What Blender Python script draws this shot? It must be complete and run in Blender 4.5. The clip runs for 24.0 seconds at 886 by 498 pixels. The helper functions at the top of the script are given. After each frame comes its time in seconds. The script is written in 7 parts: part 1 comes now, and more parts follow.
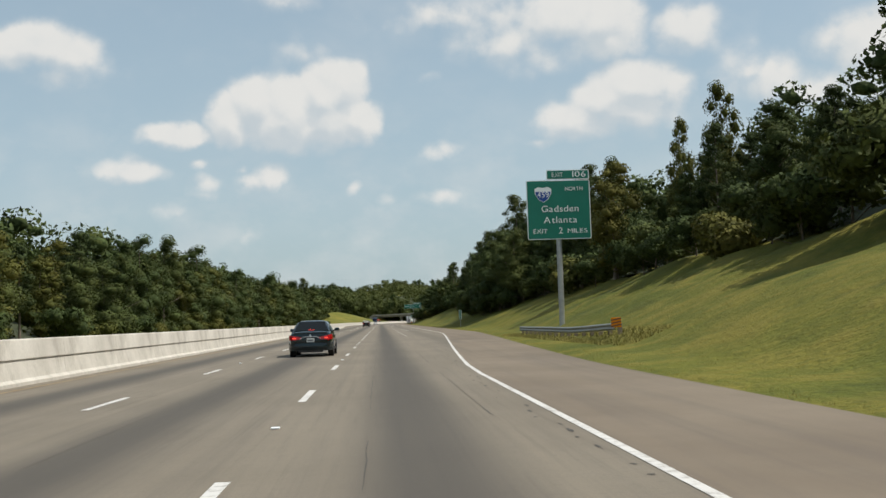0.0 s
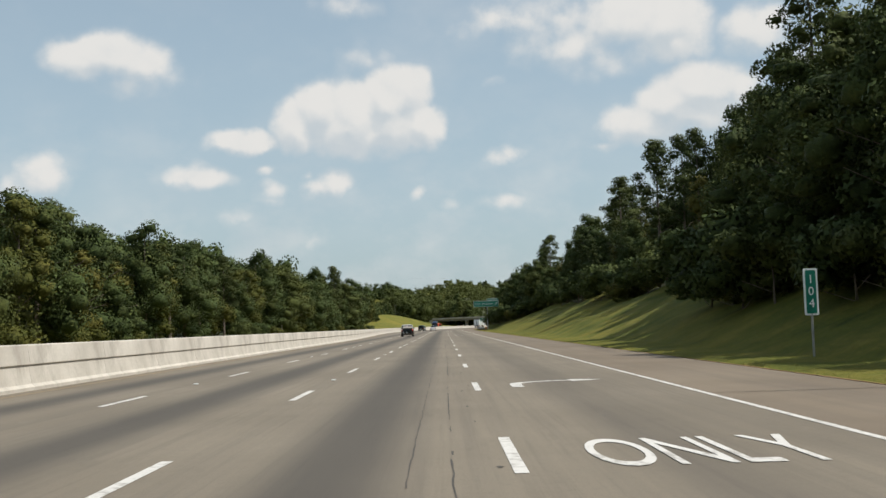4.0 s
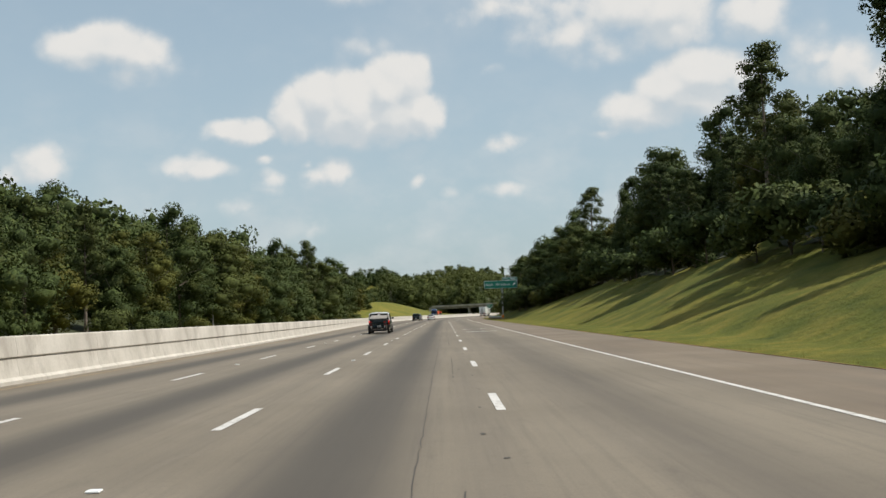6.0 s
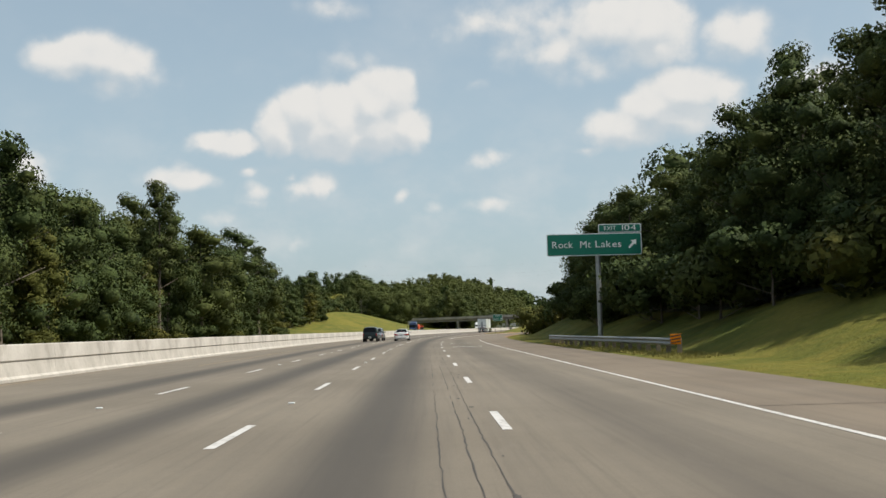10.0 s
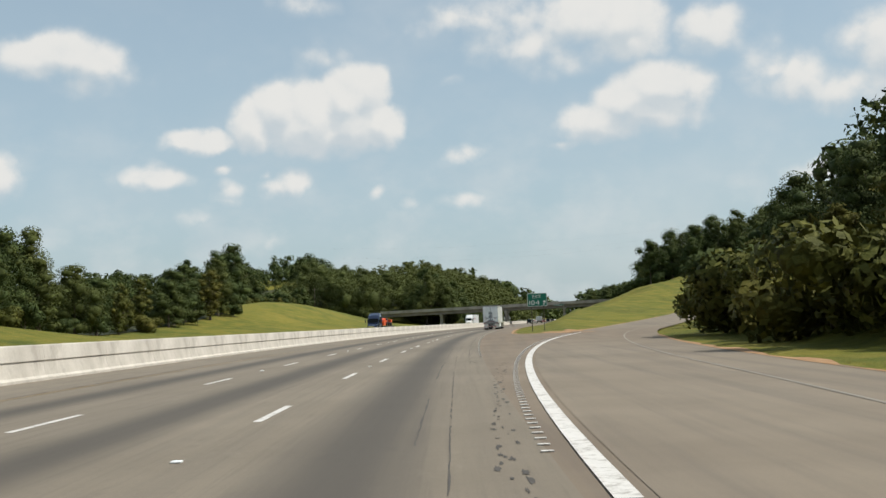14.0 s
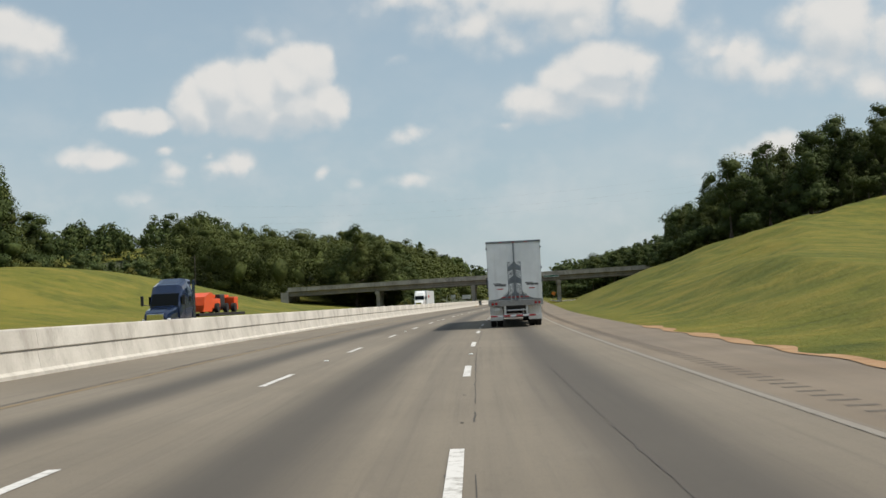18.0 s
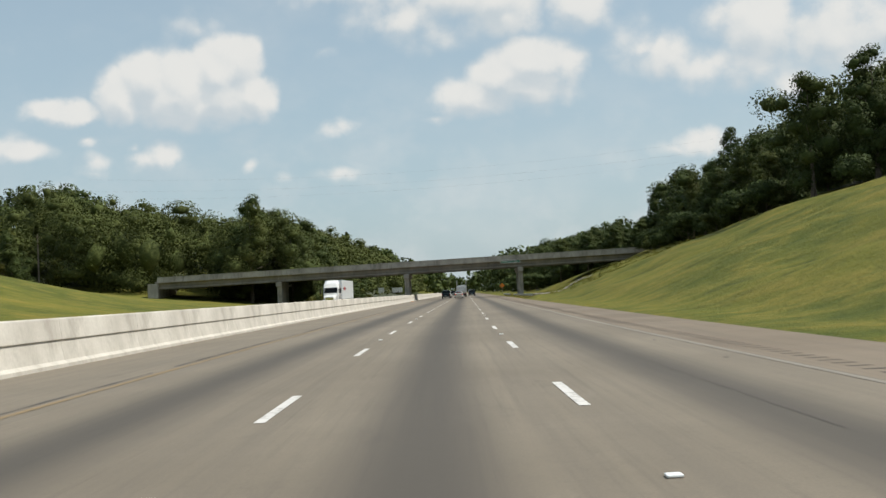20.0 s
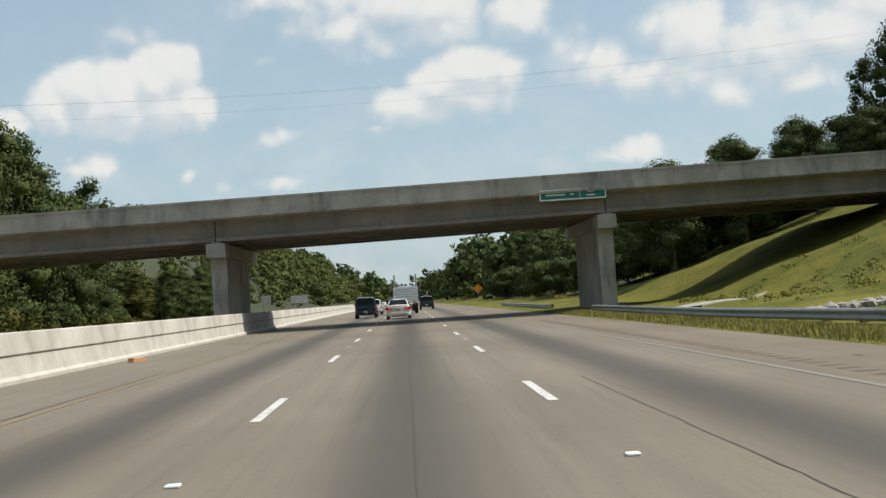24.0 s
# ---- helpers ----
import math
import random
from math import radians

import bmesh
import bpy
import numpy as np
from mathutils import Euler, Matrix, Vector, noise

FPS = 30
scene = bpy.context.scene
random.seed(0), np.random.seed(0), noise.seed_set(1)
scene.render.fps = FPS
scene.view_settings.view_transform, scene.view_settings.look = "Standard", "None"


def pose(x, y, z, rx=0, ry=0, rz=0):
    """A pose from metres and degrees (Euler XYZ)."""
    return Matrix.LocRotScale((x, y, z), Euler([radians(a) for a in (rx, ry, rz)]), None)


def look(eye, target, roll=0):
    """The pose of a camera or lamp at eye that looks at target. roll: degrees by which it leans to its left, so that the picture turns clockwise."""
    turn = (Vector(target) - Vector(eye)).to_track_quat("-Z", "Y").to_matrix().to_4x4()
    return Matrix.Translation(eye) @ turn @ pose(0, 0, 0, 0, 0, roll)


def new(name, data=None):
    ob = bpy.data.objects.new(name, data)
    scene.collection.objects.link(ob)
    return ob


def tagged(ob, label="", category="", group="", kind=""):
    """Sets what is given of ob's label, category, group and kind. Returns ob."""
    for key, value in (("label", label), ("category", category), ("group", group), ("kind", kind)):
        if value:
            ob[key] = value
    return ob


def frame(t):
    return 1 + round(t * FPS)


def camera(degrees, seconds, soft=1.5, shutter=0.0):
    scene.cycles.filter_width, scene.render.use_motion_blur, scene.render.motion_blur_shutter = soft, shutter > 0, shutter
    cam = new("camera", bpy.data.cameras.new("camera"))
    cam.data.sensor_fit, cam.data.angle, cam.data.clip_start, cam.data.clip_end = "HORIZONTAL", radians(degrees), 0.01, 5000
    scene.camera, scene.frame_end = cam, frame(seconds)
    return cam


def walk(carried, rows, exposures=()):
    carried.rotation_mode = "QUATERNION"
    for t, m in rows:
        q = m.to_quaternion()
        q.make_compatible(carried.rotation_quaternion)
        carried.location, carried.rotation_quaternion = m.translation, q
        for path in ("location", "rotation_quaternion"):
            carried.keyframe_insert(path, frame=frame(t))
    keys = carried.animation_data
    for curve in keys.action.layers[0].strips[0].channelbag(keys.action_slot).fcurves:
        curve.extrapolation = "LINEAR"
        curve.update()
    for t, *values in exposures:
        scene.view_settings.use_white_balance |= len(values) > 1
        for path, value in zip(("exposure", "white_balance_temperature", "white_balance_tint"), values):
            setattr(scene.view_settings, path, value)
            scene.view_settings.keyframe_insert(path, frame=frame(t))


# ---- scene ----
# The road: s metres along the line between the two right-hand lanes, u metres to its right.
BEND_FROM, BEND_TO, BEND = 400.39, 709.81, 0.0005733


def on_road(s, u, z=0.0):
    a = min(max(s - BEND_FROM, 0.0), BEND_TO - BEND_FROM)
    th = -BEND * a
    x = (1 - math.cos(BEND * a)) / BEND if s > BEND_FROM else 0.0
    y = min(s, BEND_FROM) + math.sin(BEND * a) / BEND
    e = max(s - BEND_TO, 0.0)
    return Vector((x - e * math.sin(th) + u * math.cos(th), y + e * math.cos(th) + u * math.sin(th), z))


def heading(s):
    return -BEND * min(max(s - BEND_FROM, 0.0), BEND_TO - BEND_FROM)


def stand(s, u, z=0.0, turn=0.0):
    """A pose on the road, facing along it; turn in degrees to the left."""
    return Matrix.Translation(on_road(s, u, z)) @ Matrix.Rotation(heading(s) + radians(turn), 4, "Z")


def swell(s):
    """How much wider the verges open towards the overpass."""
    k = min(max((s - 740.0) / 60.0, 0.0), 1.0)
    return 1.0 + 0.15 * k * k * (3 - 2 * k)


def near(s):
    """The last stretch, drawn together: the plan's own measure of s past the exit."""
    if s < 740:
        return s
    if s < 785:
        return 740 + (s - 740) * 37.2 / 45
    return 777.2 + (s - 785) / 1.15 if s < 900 else s - 22.8


def past(s):
    """The way back from near()."""
    if s < 740:
        return s
    if s < 777.2:
        return 740 + (s - 740) * 45 / 37.2
    return 785 + (s - 777.2) * 1.15 if s < 877.2 else s + 22.8


EYE = 1.355
EXPOSURES = [(0.0, 0.0, 6450, 9), (5.0, 0.02, 6500, 10), (10.0, 0.04, 6530, 10), (14.0, 0.05, 6460, 9), (17.0, -0.07, 6500, 10), (19.5, 0.02, 6470, 9), (22.0, 0.09, 6300, 7), (24.0, 0.11, 6410, 8)]
cam = camera(45.96, 24.0, soft=1.5)
PATH = [  # seconds, s, u, yaw, pitch, roll
    (0.0, -0.77, 1.40, -3.44, 3.86, 1.82),
    (0.5, 15.24, 1.88, -2.35, 4.05, 1.01),
    (1.0, 31.35, 2.32, -1.90, 4.15, 0.59),
    (1.5, 47.63, 2.71, -1.17, 3.53, 1.30),
    (3.5, 114.41, 3.03, -0.11, 3.86, 2.67),
    (4.0, 131.35, 2.99, 0.06, 4.22, 1.70),
    (4.5, 148.41, 2.94, 0.65, 4.12, 0.98),
    (5.0, 165.48, 2.91, 0.15, 3.71, 1.31),
    (5.5, 182.50, 2.92, 0.07, 3.82, 1.73),
    (6.0, 199.48, 2.92, 0.09, 3.58, 2.05),
    (6.5, 216.46, 2.90, -0.17, 3.80, 1.82),
    (7.0, 233.44, 2.84, 0.01, 3.76, 1.87),
    (7.5, 250.37, 2.75, -0.32, 3.87, 1.80),
    (8.0, 267.23, 2.67, -0.50, 3.75, 1.35),
    (8.5, 284.00, 2.59, -0.85, 4.06, 0.87),
    (9.0, 300.71, 2.57, -0.75, 3.87, 1.31),
    (9.5, 317.56, 2.58, -0.73, 4.03, 1.07),
    (10.0, 334.22, 2.62, -0.88, 4.37, 1.43),
    (10.5, 350.52, 2.68, -1.29, 4.00, 0.56),
    (11.0, 366.69, 2.77, -0.44, 4.99, 1.23),
    (11.5, 382.98, 2.85, -0.68, 3.10, 1.07),
    (13.5, 448.82, 3.00, -1.42, 3.21, 1.83),
    (14.0, 465.14, 2.91, -2.11, 4.09, 2.30),
    (14.5, 481.35, 2.79, -2.59, 3.87, 1.70),
    (15.0, 497.53, 2.63, -2.85, 4.16, 1.83),
    (15.5, 513.75, 2.45, -3.52, 4.04, 2.06),
    (16.0, 530.08, 2.18, -5.11, 3.39, 2.57),
    (16.5, 546.62, 1.79, -5.48, 4.30, 1.78),
    (17.0, 563.21, 1.31, -4.46, 1.92, 2.20),
    (17.5, 579.71, 0.76, -5.62, 3.31, 2.01),
    (18.0, 596.18, 0.19, -5.07, 2.90, 2.77),
    (18.5, 612.72, -0.35, -7.25, 3.45, 2.96),
    (19.0, 629.43, -0.84, -7.38, 3.82, 2.55),
    (19.5, 646.45, -1.28, -8.11, 2.95, 2.70),
    (21.5, 718.36, -1.79, -10.85, 1.85, 3.73),
    (22.0, 736.24, -1.75, -11.43, 2.36, 4.43),
    (22.5, 754.49, -1.80, -11.25, 2.71, 3.65),
    (23.0, 772.70, -1.75, -11.38, 2.37, 4.52),
    (23.5, 791.07, -1.80, -11.72, 2.77, 3.21),
    (24.0, 809.25, -1.72, -12.09, 2.67, 3.70),
]
walk(cam, [(t, pose(*on_road(s, u, EYE), 90 + p, r, y)) for t, s, u, y, p, r in PATH], EXPOSURES)


# ---------------------------------------------------------------- light and sky
SUN_EL, SUN_AZ = 56.0, -99.0          # degrees; azimuth to the left of the road's first heading
world = bpy.data.worlds.new("sky")
scene.world = world
world.use_nodes = True
wn, wl = world.node_tree.nodes, world.node_tree.links
wn.clear()


class Graph:
    """Short hand for building node trees."""

    def __init__(self, nodes, links):
        self.n, self.l = nodes, links

    def add(self, kind):
        return self.n.new(kind)

    def put(self, socket, value):
        if isinstance(value, bpy.types.NodeSocket):
            self.l.new(value, socket)
        elif value is not None:
            socket.default_value = value

    def math(self, op, a, b=0.0, c=0.0):
        node = self.add("ShaderNodeMath")
        node.operation = op
        for socket, value in zip(node.inputs, (a, b, c)):
            self.put(socket, value)
        return node.outputs[0]

    def vec(self, op, a, b=None, out=0):
        node = self.add("ShaderNodeVectorMath")
        node.operation = op
        self.put(node.inputs[0], a)
        if b is not None:
            self.put(node.inputs[1], b)
        return node.outputs[out]

    def noise(self, vector, scale, detail=4.0, rough=0.55, out=0, warp=0.0):
        node = self.add("ShaderNodeTexNoise")
        self.put(node.inputs["Vector"], vector)
        node.inputs["Scale"].default_value = scale
        node.inputs["Detail"].default_value = detail
        node.inputs["Roughness"].default_value = rough
        node.inputs["Distortion"].default_value = warp
        return node.outputs[out]

    def span(self, value, a, b, c=0.0, d=1.0, kind="SMOOTHSTEP"):
        node = self.add("ShaderNodeMapRange")
        node.interpolation_type = kind
        for socket, v in zip(node.inputs, (value, a, b, c, d)):
            self.put(socket, v)
        return node.outputs[0]

    def mix(self, f, a, b, how="MIX"):
        node = self.add("ShaderNodeMix")
        node.data_type, node.blend_type = "RGBA", how
        for socket, v in zip((node.inputs[0], node.inputs[6], node.inputs[7]), (f, a, b)):
            self.put(socket, v if not isinstance(v, tuple) or len(v) == 4 else (*v, 1.0))
        return node.outputs[2]

    def xyz(self, x, y, z):
        node = self.add("ShaderNodeCombineXYZ")
        for socket, v in zip(node.inputs, (x, y, z)):
            self.put(socket, v)
        return node.outputs[0]

    def split(self, v):
        node = self.add("ShaderNodeSeparateXYZ")
        self.put(node.inputs[0], v)
        return node.outputs


W = Graph(wn, wl)
sky = W.add("ShaderNodeTexSky")
sky.sky_type, sky.sun_disc = "NISHITA", False
sky.sun_elevation, sky.sun_rotation = radians(SUN_EL), radians(-SUN_AZ)
sky.altitude, sky.air_density, sky.dust_density, sky.ozone_density = 150.0, 1.0, 2.5, 1.0
way = W.add("ShaderNodeTexCoord").outputs["Generated"]
wx, wy, wz = W.split(way)
azim = W.math("MULTIPLY", W.math("ARCTAN2", W.math("MULTIPLY", wx, -1.0), wy), 57.2958)
elev = W.math("MULTIPLY", W.math("ARCSINE", wz), 57.2958)
flat = W.xyz(azim, elev, 0.0)
# azimuth, elevation, half width, half height (degrees), thickness of each billow
CLOUD_LOBES = [
    (-11.0, 16.1, 4.26, 1.94, 0.90),
    (-13.3, 14.5, 2.32, 1.32, 0.80),
    (-7.9, 15.0, 5.81, 1.94, 0.50),
    (-4.2, 16.4, 4.65, 1.55, 0.45),
    (5.1, 10.9, 3.68, 2.25, 1.10),
    (2.6, 11.1, 3.10, 2.32, 1.10),
    (-11.3, 10.5, 3.49, 1.55, 0.85),
    (-13.8, 11.2, 3.68, 1.94, 0.95),
    (17.8, 14.6, 3.60, 1.55, 1.00),
    (19.0, 14.2, 2.45, 1.39, 0.90),
    (16.3, 14.2, 2.54, 1.47, 0.90),
    (16.6, 13.1, 2.52, 1.19, 0.41),
    (14.4, 13.6, 2.06, 1.01, 0.25),
    (7.9, 10.9, 1.72, 1.96, 1.00),
    (6.3, 11.8, 2.05, 2.25, 1.10),
    (4.6, 11.6, 2.86, 2.54, 1.20),
    (2.5, 12.3, 2.54, 2.54, 1.20),
    (1.4, 12.8, 1.64, 2.05, 1.00),
    (0.9, 10.9, 1.88, 1.72, 1.00),
    (3.5, 10.5, 4.09, 1.31, 0.90),
    (6.7, 10.3, 2.74, 1.10, 0.57),
    (10.6, 10.2, 2.54, 0.98, 0.90),
    (12.0, 10.0, 1.38, 0.64, 0.41),
    (3.7, 14.5, 2.65, 1.65, 0.28),
    (-14.3, 12.3, 3.27, 1.72, 1.10),
    (-16.2, 12.0, 1.84, 1.84, 0.66),
    (-12.9, 11.6, 2.70, 1.80, 1.00),
    (-14.7, 11.0, 3.66, 1.84, 0.57),
    (-11.0, 10.5, 3.02, 1.56, 0.57),
    (-12.5, 10.1, 4.12, 1.38, 0.41),
    (-9.0, 9.5, 2.02, 0.64, 0.37),
    (20.9, 8.3, 1.93, 1.65, 0.61),
    (21.3, 8.7, 1.19, 0.92, 0.49),
    (22.5, 7.7, 1.29, 1.10, 0.37),
    (13.2, 8.3, 2.65, 1.19, 0.66),
    (14.2, 8.3, 1.29, 0.73, 0.49),
    (9.6, 8.7, 1.10, 0.50, 0.49),
    (9.1, 7.6, 1.65, 1.10, 0.33),
    (5.9, 8.0, 1.56, 1.29, 0.66),
    (6.7, 7.7, 1.56, 1.29, 0.49),
    (7.2, 8.5, 0.73, 0.55, 0.37),
    (9.2, 6.9, 1.93, 0.83, 0.29),
    (-3.7, 9.2, 1.74, 0.73, 0.49),
    (1.2, 7.3, 0.92, 0.73, 0.41),
    (-3.7, 6.8, 2.02, 0.73, 0.41),
    (7.1, 4.8, 1.84, 0.92, 0.25),
    (10.7, 6.1, 3.20, 1.01, 0.25),
    (-0.7, 6.6, 1.84, 0.64, 0.20),
    (-12.7, 15.7, 3.03, 2.54, 1.10),
    (-13.6, 14.6, 1.84, 1.65, 0.66),
    (-17.3, 14.9, 2.56, 1.93, 0.70),
    (-7.3, 16.4, 10.54, 2.39, 0.34),
    (-9.7, 14.0, 5.50, 1.65, 0.33),
    (-3.1, 13.2, 0.92, 0.64, 0.20),
    (4.9, 17.3, 2.74, 1.10, 0.33),
    (-19.9, 12.5, 2.74, 2.74, 0.33),
    (-26.6, 12.9, 2.86, 2.86, 0.90),
    (-25.4, 13.5, 2.74, 2.30, 0.57),
    (-30.4, 12.1, 5.04, 3.20, 0.70),
    (-33.7, 12.1, 4.50, 2.05, 0.90),
    (-21.7, 11.9, 2.39, 2.02, 0.61),
    (-23.6, 11.1, 3.20, 2.02, 0.49),
    (-20.4, 12.5, 1.10, 1.01, 0.49),
    (-26.0, 11.1, 3.66, 2.02, 0.57),
    (-28.2, 9.9, 2.30, 1.65, 0.57),
    (-32.2, 10.2, 3.20, 1.84, 0.49),
    (-23.4, 7.3, 2.11, 1.19, 0.61),
    (-22.0, 7.0, 2.74, 0.73, 0.33),
    (-26.1, 6.0, 3.20, 1.10, 0.25),
    (30.0, 13.0, 3.58, 1.79, 0.66),
    (36.0, 8.0, 4.48, 1.68, 0.49),
    (-36.0, 13.4, 5.04, 2.46, 0.66),
    (-43.0, 9.0, 5.60, 2.24, 0.57),
]


def billows(at):
    """Depth inside the nearest cloud, from 0 at its rim to 1."""
    depth = 0.0
    for az, el, wide, high, thick in CLOUD_LOBES:
        off = W.vec("MULTIPLY", W.vec("SUBTRACT", at, (az, el, 0.0)), (1 / wide, 1 / high, 0.0))
        rim = W.math("MULTIPLY_ADD", W.vec("LENGTH", off, out=1), -thick, thick)
        node = W.add("ShaderNodeMath")
        node.operation = "SMOOTH_MAX"
        for socket, value in zip(node.inputs, (depth, rim, 0.12)):
            W.put(socket, value)
        depth = node.outputs[0]
    return depth


curl = W.vec("SUBTRACT", W.noise(flat, 0.55, 3.0, 0.5, out=1), (0.5, 0.5, 0.5))
bent = W.vec("ADD", flat, W.vec("MULTIPLY", curl, (1.2, 1.0, 0.0)))
depth = billows(bent)
above = billows(W.vec("ADD", bent, (-0.35, 1.0, 0.0)))
puff = W.add("ShaderNodeTexVoronoi")
puff.feature = "SMOOTH_F1"
W.put(puff.inputs["Vector"], W.vec("ADD", flat, W.vec("MULTIPLY", curl, (1.0, 1.0, 0.0))))
puff.inputs["Scale"].default_value, puff.inputs["Smoothness"].default_value = 0.95, 0.6
fluff = W.math("MULTIPLY", W.math("SUBTRACT", 0.42, puff.outputs["Distance"]), 0.42)
frill = W.math("MULTIPLY", W.math("SUBTRACT", W.noise(flat, 1.0, 7.0, 0.6), 0.5), 0.55)
ragged = W.math("ADD", depth, W.math("ADD", fluff, frill))
crest = W.math("SUBTRACT", depth, above)
cover = W.span(ragged, -0.16, W.span(crest, -0.5, 0.4, 0.62, 0.44))
cover = W.math("MULTIPLY", cover, W.span(depth, -0.06, 0.40, 0.0, 0.95))
# broken cloud over the rest of the sky, above and behind
rest = W.span(W.noise(way, 3.2, 6.0, 0.6), 0.5, 0.72, 0.0, 0.75)
rest = W.math("MULTIPLY", rest, W.span(elev, 18.5, 27.0))
veil = W.span(W.noise(W.vec("MULTIPLY", flat, (0.6, 1.0, 0.0)), 0.11, 5.0, 0.55), 0.42, 0.75, 0.0, 0.34)
mist = W.math("MULTIPLY", W.span(W.noise(W.vec("MULTIPLY", flat, (0.7, 1.0, 0.0)), 0.32, 5.0, 0.55), 0.36, 0.70, 0.0, 0.42), W.span(elev, 15.0, 5.0))
cover = W.math("MAXIMUM", W.math("MAXIMUM", cover, rest), W.math("MAXIMUM", veil, mist))
lit_side = W.math("ADD", W.span(crest, -0.5, 0.42), W.math("MULTIPLY", W.math("ADD", frill, fluff), 0.9))
white = W.mix(W.span(lit_side, 0.0, 1.05), (0.56, 0.61, 0.64), (0.79, 0.775, 0.745))
hazy = W.mix(W.span(elev, -2.0, 30.0, 0.7, 0.42), W.vec("MULTIPLY", sky.outputs[0], (0.115, 0.115, 0.115)), (0.474, 0.605, 0.655))
tint = W.mix(cover, hazy, white)
glow = W.add("ShaderNodeBackground")
wl.new(tint, glow.inputs[0])
glow.inputs[1].default_value = 1.0
wl.new(glow.outputs[0], W.add("ShaderNodeOutputWorld").inputs[0])

lamp = bpy.data.lights.new("sun", "SUN")
lamp.energy, lamp.angle, lamp.color = 4.8, radians(0.6), (1.0, 0.955, 0.87)
sun = new("sun", lamp)
sun.matrix_world = look((0, 0, 60), Vector((0, 0, 60)) - 50 * Vector((-math.sin(radians(SUN_AZ)) * math.cos(radians(SUN_EL)), math.cos(radians(SUN_AZ)) * math.cos(radians(SUN_EL)), math.sin(radians(SUN_EL)))))


# ---------------------------------------------------------------- materials


def material(name, build):
    m = bpy.data.materials.new(name)
    m.use_nodes = True
    g = Graph(m.node_tree.nodes, m.node_tree.links)
    b = m.node_tree.nodes["Principled BSDF"]
    build(g, b)
    return m


def place(g, what="Object"):
    return g.add("ShaderNodeTexCoord").outputs[what]


def bump(g, b, height, strength=0.3, distance=0.02):
    node = g.add("ShaderNodeBump")
    node.inputs["Strength"].default_value, node.inputs["Distance"].default_value = strength, distance
    g.put(node.inputs["Height"], height)
    g.put(b.inputs["Normal"], node.outputs[0])


def plain(name, colour, rough=0.5, metal=0.0, vary=0.12, scale=3.0, coat=0.0, spec=0.5, where="Object"):
    """Paint, metal, rubber or plastic with a little dirt at two scales."""
    def build(g, b):
        p = place(g, where)
        n = g.math("ADD", g.math("MULTIPLY", g.noise(p, scale, 4.0), 0.65), g.math("MULTIPLY", g.noise(p, scale * 9, 3.0), 0.35))
        dark = tuple(c * (1 - vary) for c in colour)
        light = tuple(min(1.0, c * (1 + vary)) for c in colour)
        g.put(b.inputs["Base Color"], g.mix(g.span(n, 0.3, 0.7), dark, light))
        g.put(b.inputs["Roughness"], g.span(n, 0.25, 0.75, max(rough - 0.08, 0.02), min(rough + 0.08, 1.0)))
        b.inputs["Metallic"].default_value = metal
        b.inputs["Coat Weight"].default_value = coat
        b.inputs["Coat Roughness"].default_value = 0.05
        b.inputs["Specular IOR Level"].default_value = spec
    return material(name, build)


